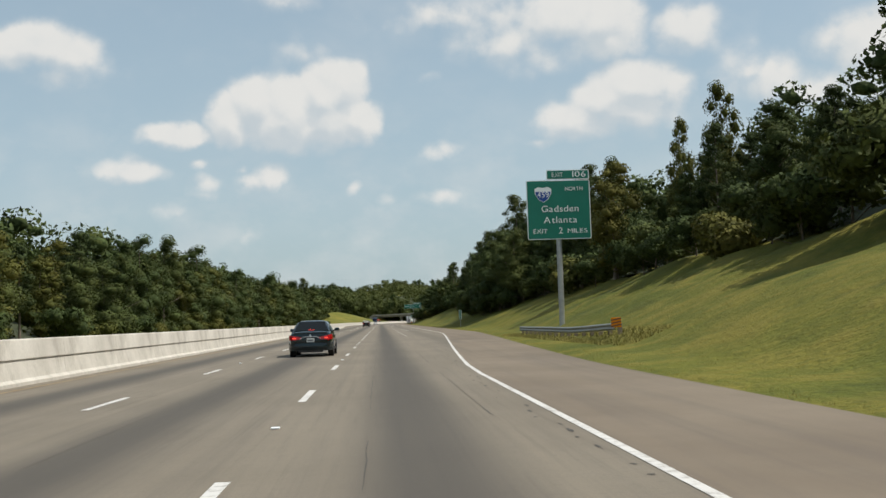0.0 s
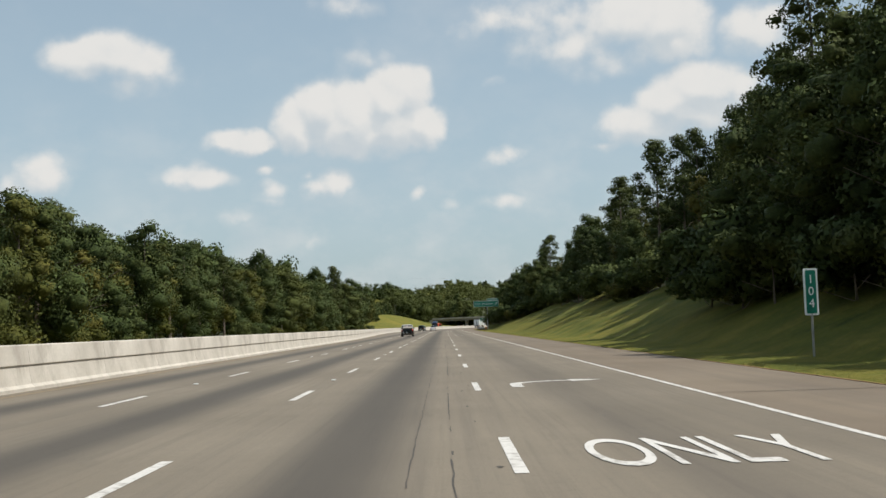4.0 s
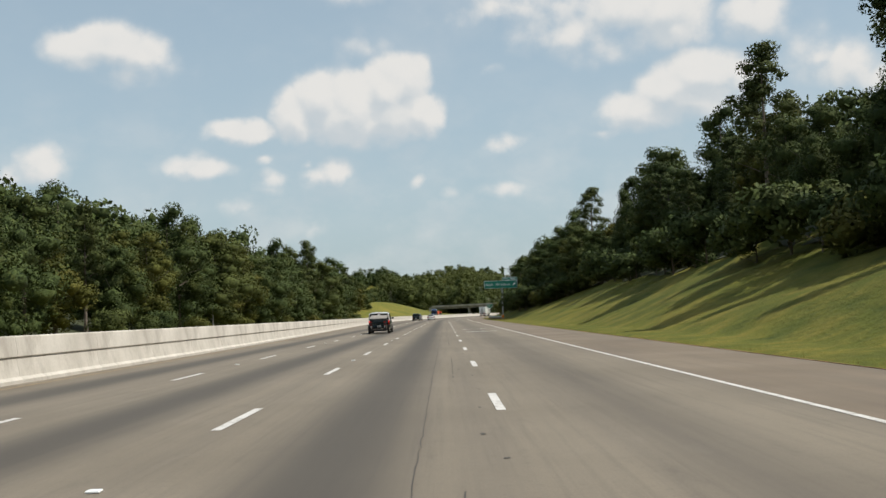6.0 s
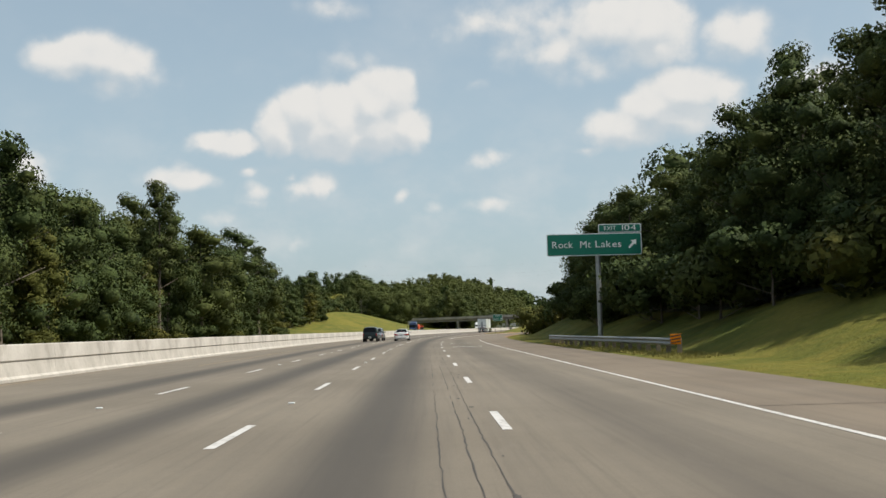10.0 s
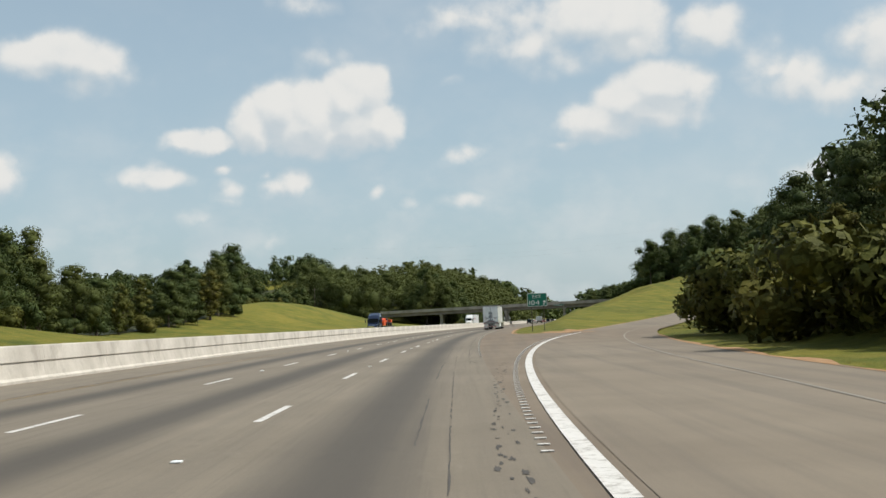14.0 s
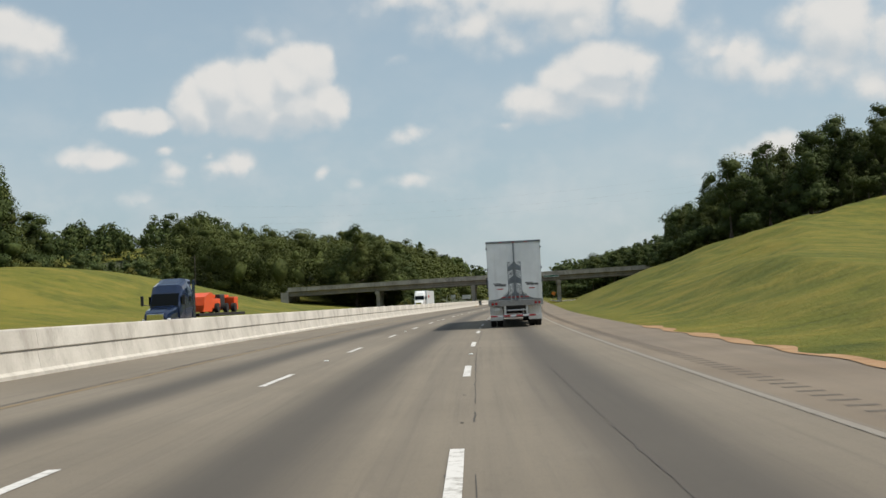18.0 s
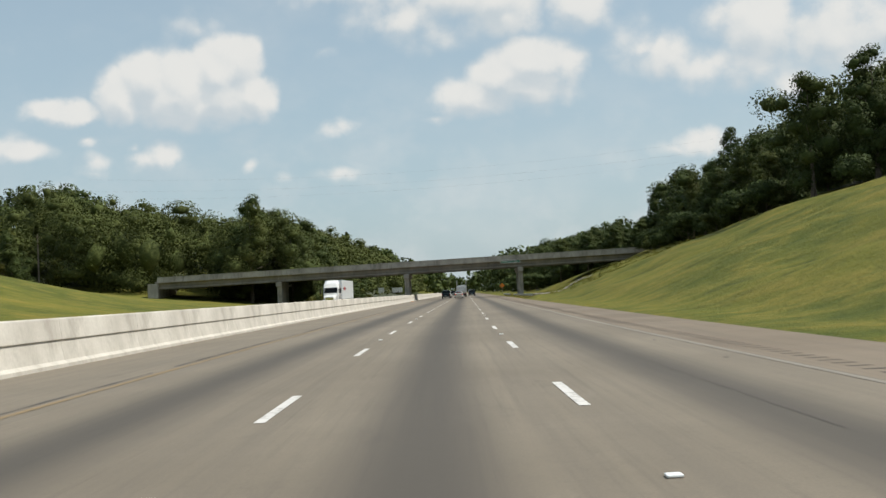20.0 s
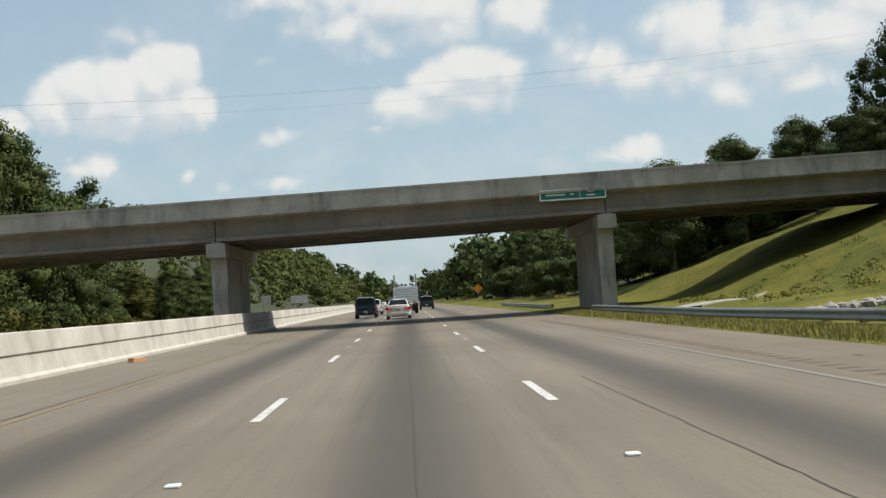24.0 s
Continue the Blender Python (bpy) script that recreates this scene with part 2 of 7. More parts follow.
def asphalt_build(g, b):
    # UV: metres across and along the road; the lane centres carry oil, the joints wander
    uv = place(g, "UV")
    across, along, _ = g.split(uv)
    lane = g.math("FRACT", g.math("DIVIDE", g.math("ADD", across, 36.6), 3.66))
    mid = g.math("ABSOLUTE", g.math("SUBTRACT", lane, 0.5))
    wob = g.math("MULTIPLY", g.math("SUBTRACT", g.noise(g.xyz(g.math("MULTIPLY", across, 0.3), g.math("MULTIPLY", along, 0.02), 0.0), 1.0, 3.0), 0.5), 0.12)
    oil = g.span(g.math("ADD", mid, wob), 0.30, 0.03)
    oil = g.math("MULTIPLY", oil, g.span(g.math("ABSOLUTE", g.math("SUBTRACT", across, -0.5)), 8.2, 6.6))
    oil = g.math("MULTIPLY", oil, g.span(across, 3.4, 3.9, 1.0, 0.45))
    streak = g.noise(g.xyz(g.math("MULTIPLY", across, 2.2), g.math("MULTIPLY", along, 0.03), 0.0), 1.0, 5.0, 0.65)
    patch = g.noise(uv, 0.12, 5.0, 0.6)
    grit = g.noise(uv, 38.0, 3.0, 0.7)
    wheel_marks = g.noise(g.xyz(g.math("MULTIPLY", across, 7.0), g.math("MULTIPLY", along, 0.12), 3.0), 1.0, 6.0, 0.7)
    mottle = g.noise(g.xyz(g.math("MULTIPLY", across, 1.6), g.math("MULTIPLY", along, 0.45), 9.0), 1.0, 6.0, 0.72)
    base = g.mix(g.span(patch, 0.3, 0.7), (0.173, 0.145, 0.106), (0.222, 0.188, 0.140))
    base = g.mix(g.math("MULTIPLY", g.span(streak, 0.35, 0.75), 0.35), base, (0.109, 0.094, 0.077))
    base = g.mix(g.span(wheel_marks, 0.46, 0.76, 0.0, 0.42), base, (0.090, 0.076, 0.061))
    base = g.mix(g.span(mottle, 0.44, 0.24, 0.0, 0.35), base, (0.257, 0.222, 0.172))
    base = g.mix(g.span(mottle, 0.56, 0.78, 0.0, 0.40), base, (0.082, 0.070, 0.057))
    base = g.mix(g.math("MULTIPLY", oil, 0.78), base, (0.045, 0.040, 0.035))
    base = g.mix(g.span(grit, 0.2, 0.8, 0.0, 0.34), base, (0.074, 0.067, 0.059))
    base = g.mix(g.span(g.noise(uv, 7.0, 4.0, 0.7), 0.5, 0.8, 0.0, 0.35), base, (0.094, 0.082, 0.069))
    g.put(b.inputs["Base Color"], base)
    b.inputs["Roughness"].default_value = 0.85
    b.inputs["Specular IOR Level"].default_value = 0.35
    bump(g, b, grit, 0.35, 0.004)


def shoulder_build(g, b, low=(0.147, 0.112, 0.076), high=(0.197, 0.156, 0.110)):
    uv = place(g, "UV")
    patch = g.noise(uv, 0.18, 5.0, 0.6)
    across, along, _ = g.split(uv)
    streak = g.noise(g.xyz(g.math("MULTIPLY", across, 1.4), g.math("MULTIPLY", along, 0.05), 0.0), 1.0, 5.0, 0.65)
    grit = g.noise(uv, 30.0, 3.0, 0.7)
    base = g.mix(g.span(patch, 0.3, 0.7), low, high)
    # clay washed over the paving at the gore
    wash = g.math("MULTIPLY", g.math("MULTIPLY", g.span(along, 505.0, 548.0), g.span(along, 600.0, 572.0)), g.span(g.noise(uv, 0.35, 4.0, 0.6), 0.3, 0.7, 0.15, 0.65))
    base = g.mix(wash, base, (0.144, 0.097, 0.058))
    base = g.mix(g.math("MULTIPLY", g.span(streak, 0.4, 0.75), 0.45), base, (0.074, 0.062, 0.053))
    base = g.mix(g.span(grit, 0.2, 0.8, 0.0, 0.25), base, (0.086, 0.074, 0.062))
    g.put(b.inputs["Base Color"], base)
    b.inputs["Roughness"].default_value = 0.9
    bump(g, b, grit, 0.4, 0.005)


def grass_build(g, b):
    p = place(g)
    large = g.noise(p, 0.045, 4.0, 0.6)
    mid = g.noise(p, 0.35, 5.0, 0.65)
    fine = g.noise(p, 5.0, 4.0, 0.7)
    base = g.mix(g.span(large, 0.35, 0.65), (0.084, 0.101, 0.017), (0.147, 0.144, 0.022))
    base = g.mix(g.span(mid, 0.42, 0.68), base, (0.195, 0.165, 0.033))
    base = g.mix(g.span(mid, 0.44, 0.24), base, (0.039, 0.058, 0.012))
    patchy = g.noise(p, 0.11, 6.0, 0.7)
    base = g.mix(g.span(patchy, 0.5, 0.7, 0.0, 0.7), base, (0.226, 0.183, 0.035))
    base = g.mix(g.span(patchy, 0.47, 0.30, 0.0, 0.65), base, (0.058, 0.073, 0.014))
    base = g.mix(g.span(fine, 0.3, 0.75, 0.0, 0.5), base, (0.047, 0.058, 0.014))
    g.put(b.inputs["Base Color"], base)
    b.inputs["Roughness"].default_value = 0.95
    b.inputs["Specular IOR Level"].default_value = 0.15
    bump(g, b, g.math("ADD", fine, g.math("MULTIPLY", mid, 3.0)), 0.9, 0.12)


def concrete_build(g, b):
    p = place(g)
    x, y, z = g.split(p)
    stain = g.noise(g.xyz(g.math("MULTIPLY", x, 0.9), g.math("MULTIPLY", y, 0.9), g.math("MULTIPLY", z, 0.4)), 1.0, 6.0, 0.7)
    blot = g.noise(p, 0.5, 5.0, 0.6)
    fine = g.noise(p, 14.0, 4.0, 0.65)
    base = g.mix(g.span(blot, 0.3, 0.7), (0.421, 0.390, 0.339), (0.562, 0.530, 0.468))
    base = g.mix(g.span(stain, 0.46, 0.74, 0.0, 0.62), base, (0.195, 0.168, 0.136))
    base = g.mix(g.span(fine, 0.25, 0.75, 0.0, 0.2), base, (0.234, 0.218, 0.195))
    g.put(b.inputs["Base Color"], base)
    b.inputs["Roughness"].default_value = 0.88
    bump(g, b, fine, 0.3, 0.008)


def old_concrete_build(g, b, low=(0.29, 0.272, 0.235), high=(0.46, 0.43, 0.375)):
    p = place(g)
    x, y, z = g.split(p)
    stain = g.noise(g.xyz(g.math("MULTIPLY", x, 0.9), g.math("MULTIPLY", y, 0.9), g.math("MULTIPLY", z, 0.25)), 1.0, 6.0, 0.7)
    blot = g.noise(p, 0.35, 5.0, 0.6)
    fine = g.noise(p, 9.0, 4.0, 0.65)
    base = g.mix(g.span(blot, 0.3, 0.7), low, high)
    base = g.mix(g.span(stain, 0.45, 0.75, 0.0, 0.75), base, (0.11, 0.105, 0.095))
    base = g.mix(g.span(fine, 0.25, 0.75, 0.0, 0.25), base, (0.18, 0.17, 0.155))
    g.put(b.inputs["Base Color"], base)
    b.inputs["Roughness"].default_value = 0.9
    bump(g, b, fine, 0.35, 0.01)


def leaf_material(name, dark, light, warm):
    def build(g, b):
        isle = g.add("ShaderNodeNewGeometry").outputs["Random Per Island"]
        one = g.add("ShaderNodeObjectInfo").outputs["Random"]
        clump = g.noise(place(g), 0.45, 3.0, 0.6)
        c = g.mix(g.span(isle, 0.0, 1.0, 0.2, 0.85), dark, light)
        c = g.mix(g.span(clump, 0.45, 0.7, 0.0, 0.45), c, warm)
        c = g.mix(g.span(one, 0.55, 1.0, 0.0, 0.4), c, warm)
        sprig = g.noise(place(g), 2.6, 4.0, 0.75)
        # gaps between sprigs: their shade is put into the colour by noise
        c = g.mix(g.span(sprig, 0.58, 0.36, 0.0, 0.4), c, tuple(v * 0.5 for v in dark))
        g.put(b.inputs["Base Color"], c)
        b.inputs["Roughness"].default_value = 0.7
        b.inputs["Specular IOR Level"].default_value = 0.12
        bump(g, b, sprig, 0.5, 0.3)
        # leaves let some light through
        thin = g.add("ShaderNodeBsdfTranslucent")
        g.put(thin.inputs[0], c)
        both = g.add("ShaderNodeMixShader")
        both.inputs[0].default_value = 0.10
        g.l.new(b.outputs[0], both.inputs[1])
        g.l.new(thin.outputs[0], both.inputs[2])
        g.l.new(both.outputs[0], g.n["Material Output"].inputs[0])
    return material(name, build)


def bark_build(g, b):
    p = place(g)
    x, y, z = g.split(p)
    n = g.noise(g.xyz(g.math("MULTIPLY", x, 6.0), g.math("MULTIPLY", y, 6.0), g.math("MULTIPLY", z, 1.2)), 1.0, 5.0, 0.7)
    g.put(b.inputs["Base Color"], g.mix(g.span(n, 0.3, 0.7), (0.07, 0.055, 0.042), (0.19, 0.155, 0.12)))
    b.inputs["Roughness"].default_value = 0.95
    bump(g, b, n, 0.6, 0.03)


def worn_paint(name, colour, under=(0.156, 0.136, 0.109)):
    def build(g, b):
        uv = place(g, "Object")
        n = g.noise(uv, 6.0, 5.0, 0.7)
        m = g.noise(uv, 0.9, 3.0, 0.6)
        g.put(b.inputs["Base Color"], g.mix(g.span(g.math("ADD", n, g.math("MULTIPLY", m, 0.4)), 0.66, 0.92, 0.0, 0.75), colour, under))
        b.inputs["Roughness"].default_value = 0.7
    return material(name, build)


def dirt_build(g, b):
    p = place(g)
    n = g.noise(p, 0.8, 6.0, 0.65)
    f = g.noise(p, 9.0, 4.0, 0.7)
    c = g.mix(g.span(n, 0.3, 0.7), (0.257, 0.136, 0.058), (0.359, 0.226, 0.113))
    g.put(b.inputs["Base Color"], g.mix(g.span(f, 0.3, 0.8, 0.0, 0.4), c, (0.156, 0.094, 0.055)))
    b.inputs["Roughness"].default_value = 0.95
    bump(g, b, f, 0.6, 0.03)


def lit(name, colour, power):
    def build(g, b):
        b.inputs["Base Color"].default_value = (*colour, 1)
        b.inputs["Emission Color"].default_value = (*colour, 1)
        b.inputs["Emission Strength"].default_value = power
        b.inputs["Roughness"].default_value = 0.2
    return material(name, build)


def trailer_side_build(g, b):
    p = place(g)
    x, y, z = g.split(p)
    n = g.noise(p, 1.2, 5.0, 0.6)
    drip = g.noise(g.xyz(g.math("MULTIPLY", x, 3.0), g.math("MULTIPLY", y, 3.0), g.math("MULTIPLY", z, 0.3)), 1.0, 5.0, 0.65)
    c = g.mix(g.span(n, 0.35, 0.7), (0.76, 0.785, 0.79), (0.85, 0.875, 0.88))
    g.put(b.inputs["Base Color"], g.mix(g.span(drip, 0.52, 0.8, 0.0, 0.3), c, (0.42, 0.41, 0.39)))
    b.inputs["Roughness"].default_value = 0.3
    b.inputs["Metallic"].default_value = 0.25


def forest_ground_build(g, b):
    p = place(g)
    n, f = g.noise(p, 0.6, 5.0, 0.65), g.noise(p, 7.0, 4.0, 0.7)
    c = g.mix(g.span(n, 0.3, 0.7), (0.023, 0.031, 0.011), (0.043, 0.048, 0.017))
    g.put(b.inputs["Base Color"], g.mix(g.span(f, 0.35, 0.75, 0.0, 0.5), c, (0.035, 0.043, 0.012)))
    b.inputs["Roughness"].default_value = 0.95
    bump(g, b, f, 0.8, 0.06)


M_FOREST = material("forest_ground", forest_ground_build)
M_ASPHALT = material("asphalt", asphalt_build)
M_SHOULDER = material("shoulder_asphalt", shoulder_build)
M_RAMP = material("ramp_asphalt", lambda g, b: shoulder_build(g, b, (0.162, 0.131, 0.093), (0.209, 0.172, 0.125)))
M_GRASS = material("grass", grass_build)
M_CONCRETE = material("concrete", concrete_build)
M_OLDCON = material("old_concrete", old_concrete_build)
# tan girder concrete with the shade under the deck put into its colour
M_GIRDER = material("shaded_girder_concrete", lambda g, b: old_concrete_build(g, b, (0.164, 0.146, 0.117), (0.257, 0.232, 0.190)))
M_BARK = material("bark", bark_build)
M_DIRT = material("red_dirt", dirt_build)
M_LEAF = leaf_material("leaves", (0.028, 0.044, 0.015), (0.080, 0.109, 0.031), (0.125, 0.129, 0.031))
M_LEAF2 = leaf_material("yellowing_leaves", (0.047, 0.058, 0.014), (0.109, 0.114, 0.023), (0.156, 0.129, 0.027))
M_WEED = leaf_material("weeds", (0.105, 0.112, 0.020), (0.185, 0.180, 0.032), (0.235, 0.195, 0.045))
M_NEEDLE = leaf_material("needles", (0.027, 0.041, 0.016), (0.070, 0.094, 0.028), (0.098, 0.106, 0.028))
M_WHITE = worn_paint("white_road_paint", (0.562, 0.546, 0.515))
M_YELLOW = worn_paint("yellow_road_paint", (0.211, 0.144, 0.066))
M_FADED = worn_paint("faded_road_paint", (0.204, 0.181, 0.148))
M_TAR = plain("crack_tar", (0.058, 0.051, 0.044), 0.85, vary=0.3)
M_GREEN = plain("sign_green", (0.003, 0.150, 0.100), 0.35, vary=0.08, scale=1.2)
M_SIGNWHITE = plain("sign_white", (0.78, 0.80, 0.80), 0.35, vary=0.05)
M_SIGNBLUE = plain("sign_blue", (0.012, 0.06, 0.28), 0.35)
M_SIGNRED = plain("sign_red", (0.5, 0.03, 0.03), 0.35)
M_ORANGE = plain("sign_orange", (0.75, 0.22, 0.02), 0.4)
M_STEEL = plain("galvanised_steel", (0.42, 0.43, 0.43), 0.45, 0.75, vary=0.15)
M_DULLSTEEL = plain("dull_steel", (0.30, 0.30, 0.29), 0.55, 0.5, vary=0.2)
M_ALU = plain("bare_aluminium", (0.62, 0.63, 0.64), 0.3, 0.85)
M_CHROME = plain("chrome", (0.8, 0.8, 0.8), 0.08, 1.0, vary=0.03)
M_WOOD = plain("weathered_wood", (0.22, 0.18, 0.13), 0.85, vary=0.25)
M_BLACK = plain("black_plastic", (0.018, 0.018, 0.019), 0.5)
M_RUBBER = plain("rubber", (0.022, 0.021, 0.020), 0.85, spec=0.25)
M_GLASS = plain("dark_glass", (0.004, 0.0055, 0.006), 0.05, vary=0.02, spec=0.13)
M_REDLENS = plain("red_lens", (0.33, 0.008, 0.010), 0.12, coat=0.4)
M_AMBER = plain("amber_lens", (0.7, 0.22, 0.01), 0.15)
M_CLEAR = plain("clear_lens", (0.7, 0.72, 0.74), 0.08, vary=0.03)
M_BRAKE = lit("brake_light", (1.0, 0.05, 0.03), 1.1)
M_RIM = plain("alloy_rim", (0.56, 0.56, 0.55), 0.35, 0.25, vary=0.1)
M_BRIGHT = plain("bright_trim", (0.74, 0.75, 0.76), 0.2, 0.35, vary=0.05)
M_CREAM = plain("cream_rim", (0.60, 0.52, 0.38), 0.5, vary=0.2)
M_STRAP = plain("blue_grey_steel", (0.19, 0.215, 0.235), 0.5, 0.2, vary=0.2)
M_PLATE = plain("licence_plate", (0.62, 0.64, 0.62), 0.4)
M_NAVY = plain("black_car_paint", (0.006, 0.014, 0.017), 0.16, 0.0, coat=0.35, vary=0.05, spec=0.3)
M_DARKGREEN = plain("dark_car_paint", (0.008, 0.014, 0.013), 0.18, 0.0, coat=0.3, vary=0.05, spec=0.3)
M_CARWHITE = plain("white_car_paint", (0.74, 0.74, 0.72), 0.18, coat=0.8, vary=0.04)
M_SILVER = plain("silver_car_paint", (0.42, 0.43, 0.44), 0.25, 0.7, coat=0.8, vary=0.04)
M_RED = plain("red_car_paint", (0.32, 0.015, 0.012), 0.2, coat=0.8, vary=0.05)
M_BROWN = plain("brown_truck_paint", (0.062, 0.040, 0.034), 0.2, 0.4, coat=0.9, vary=0.06)
M_BLUE = plain("dark_blue_truck_paint", (0.010, 0.022, 0.060), 0.2, 0.3, coat=0.8)
M_ORANGEPAINT = plain("orange_machine_paint", (0.62, 0.075, 0.012), 0.4)
M_TRAILER = material("trailer_white", trailer_side_build)
M_GREYTRIM = plain("grey_trim", (0.11, 0.115, 0.12), 0.5)
M_LIME = plain("lime_green_print", (0.20, 0.42, 0.03), 0.4)
M_STONE = plain("pale_riprap", (0.281, 0.261, 0.226), 0.9, vary=0.2)
M_RUST = plain("rusty_painted_steel", (0.020, 0.0175, 0.016), 0.6, 0.0, vary=0.35, scale=5, spec=0.3)
M_PLYWOOD = plain("weathered_board", (0.22, 0.20, 0.175), 0.8, vary=0.2)
M_STRAW = plain("dry_grass_blades", (0.257, 0.226, 0.070), 0.9, vary=0.35, scale=1.5, where="Object", spec=0.1)
M_POST = plain("dark_sign_post", (0.085, 0.07, 0.055), 0.7, 0.2, vary=0.3)
M_WIRE = plain("wire", (0.16, 0.16, 0.16), 0.6)

# ---------------------------------------------------------------- mesh helpers


def mesh_of(name, verts, faces, mat, smooth=False, uvs=None):
    me = bpy.data.meshes.new(name)
    me.from_pydata([tuple(v) for v in verts], [], faces)
    me.materials.append(mat)
    if smooth:
        me.polygons.foreach_set("use_smooth", [True] * len(me.polygons))
    if uvs is not None:
        layer = me.uv_layers.new(name="UVMap")
        index = np.empty(len(me.loops), dtype=np.int32)
        me.loops.foreach_get("vertex_index", index)
        layer.data.foreach_set("uv", np.asarray(uvs, dtype=np.float32)[index].ravel())
    me.update()
    return me


def thing(name, label, category, m=None, group="", kind=""):
    """An empty at the base of a thing, which its parts hang from."""
    ob = tagged(new(name), label, category, group, kind)
    ob.empty_display_size = 0.2
    if m is not None:
        ob.matrix_basis = m
    return ob


def part(name, bm, mat, parent, label="", m=None, smooth=False):
    me = bpy.data.meshes.new(name)
    if isinstance(bm, bmesh.types.BMesh):
        bm.normal_update()
        bm.to_mesh(me)
        bm.free()
        me.materials.append(mat)
        if smooth:
            me.polygons.foreach_set("use_smooth", [True] * len(me.polygons))
            me.set_sharp_from_angle(angle=radians(38))
    else:
        bpy.data.meshes.remove(me)
        me = bm
        if not me.materials:
            me.materials.append(mat)
    ob = new(name, me)
    ob.parent = parent
    if m is not None:
        ob.matrix_basis = m
    if label:
        ob["label"] = label
    return ob


def box(x0, x1, y0, y1, z0, z1, bev=0.0, bm=None):
    made = bmesh.new()
    vs = [made.verts.new((x, y, z)) for x in (x0, x1) for y in (y0, y1) for z in (z0, z1)]
    for q in ((0, 1, 3, 2), (4, 6, 7, 5), (0, 4, 5, 1), (2, 3, 7, 6), (0, 2, 6, 4), (1, 5, 7, 3)):
        made.faces.new([vs[i] for i in q])
    if bev > 0:
        bmesh.ops.bevel(made, geom=made.edges[:], offset=bev, segments=2, affect="EDGES", profile=0.6)
    if bm is not None:
        join(bm, made)
        return bm
    return made


def join(bm, other):
    """Add the mesh of other to bm."""
    table = [bm.verts.new(v.co) for v in other.verts]
    other.verts.index_update()
    for f in other.faces:
        bm.faces.new([table[v.index] for v in f.verts])
    other.free()
    return bm


def rod(a, b, r0, r1=None, n=10, bm=None, caps=True):
    """A round bar from a to b."""
    bm = bm or bmesh.new()
    a, b = Vector(a), Vector(b)
    r1 = r0 if r1 is None else r1
    q = (b - a).to_track_quat("Z", "Y").to_matrix()
    rings = []
    for c, r in ((a, r0), (b, r1)):
        rings.append([bm.verts.new(c + q @ Vector((r * math.cos(2 * math.pi * i / n), r * math.sin(2 * math.pi * i / n), 0))) for i in range(n)])
    for i in range(n):
        bm.faces.new((rings[0][i], rings[0][(i + 1) % n], rings[1][(i + 1) % n], rings[1][i]))
    if caps:
        bm.faces.new(rings[0][::-1])
        bm.faces.new(rings[1])
    return bm


def loft(rings, bm=None, closed=True, caps=True):
    """Skin over rings of points with equal counts."""
    bm = bm or bmesh.new()
    rows = [[bm.verts.new(p) for p in ring] for ring in rings]
    n = len(rows[0])
    for r0, r1 in zip(rows, rows[1:]):
        for i in range(n if closed else n - 1):
            bm.faces.new((r0[i], r0[(i + 1) % n], r1[(i + 1) % n], r1[i]))
    if caps and closed:
        bm.faces.new(rows[0][::-1])
        bm.faces.new(rows[-1])
    bmesh.ops.recalc_face_normals(bm, faces=bm.faces[:])
    return bm


def slab(corners, depth, bm=None):
    """A flat panel through corners (in order), thickened against its normal."""
    bm = bm or bmesh.new()
    c = [Vector(p) for p in corners]
    nrm = sum(((c[i] - c[0]).cross(c[(i + 1) % len(c)] - c[0]) for i in range(1, len(c))), Vector()).normalized()
    top = [bm.verts.new(p) for p in c]
    low = [bm.verts.new(p - nrm * depth) for p in c]
    bm.faces.new(top)
    bm.faces.new(low[::-1])
    for i in range(len(c)):
        j = (i + 1) % len(c)
        bm.faces.new((top[j], top[i], low[i], low[j]))
    return bm


def quad_in(panel, a0, a1, b0, b1):
    """Corners of a patch inside a four-cornered panel, by shares across and up."""
    p = [Vector(v) for v in panel]
    def at(a, b):
        return (p[0] * (1 - a) + p[1] * a) * (1 - b) + (p[3] * (1 - a) + p[2] * a) * b
    return [at(a0, b0), at(a1, b0), at(a1, b1), at(a0, b1)]


GLYPHS = {}


def glyph(char):
    """A letter's mesh at size 1, its left edge at x = 0, and its width."""
    if char not in GLYPHS:
        curve = bpy.data.curves.new("letter", "FONT")
        curve.body, curve.extrude, curve.align_y, curve.resolution_u = char, 0.006, "CENTER", 5
        tmp = bpy.data.objects.new("letter", curve)
        scene.collection.objects.link(tmp)
        bpy.context.view_layer.update()
        me = bpy.data.meshes.new_from_object(tmp.evaluated_get(bpy.context.evaluated_depsgraph_get()))
        bpy.data.objects.remove(tmp)
        bpy.data.curves.remove(curve)
        xs = [v.co.x for v in me.vertices]
        me.transform(Matrix.Translation((-min(xs), 0, 0)))
        GLYPHS[char] = (me, max(xs) - min(xs))
    return GLYPHS[char]


def words(text, size, mat, parent, m, name="letter", width=None):
    """Letters of one word, each a part, centred on the pose m."""
    gap = 0.11
    total = sum(glyph(c)[1] for c in text) + gap * (len(text) - 1)
    wide = width / (total * size) if width else 1.0
    x = -total / 2
    for c in text:
        me = glyph(c)[0].copy()
        me.materials.clear()
        me.materials.append(mat)
        ob = new(name, me)
        ob.parent = parent
        ob.matrix_basis = m @ Matrix.Diagonal((size * wide, size, 1, 1)) @ Matrix.Translation((x, 0, 0))
        x += glyph(c)[1] + gap


# ---------------------------------------------------------------- plan of the ground


def ease(x, a, b):
    t = min(max((x - a) / (b - a), 0.0), 1.0)
    return t * t * (3 - 2 * t)


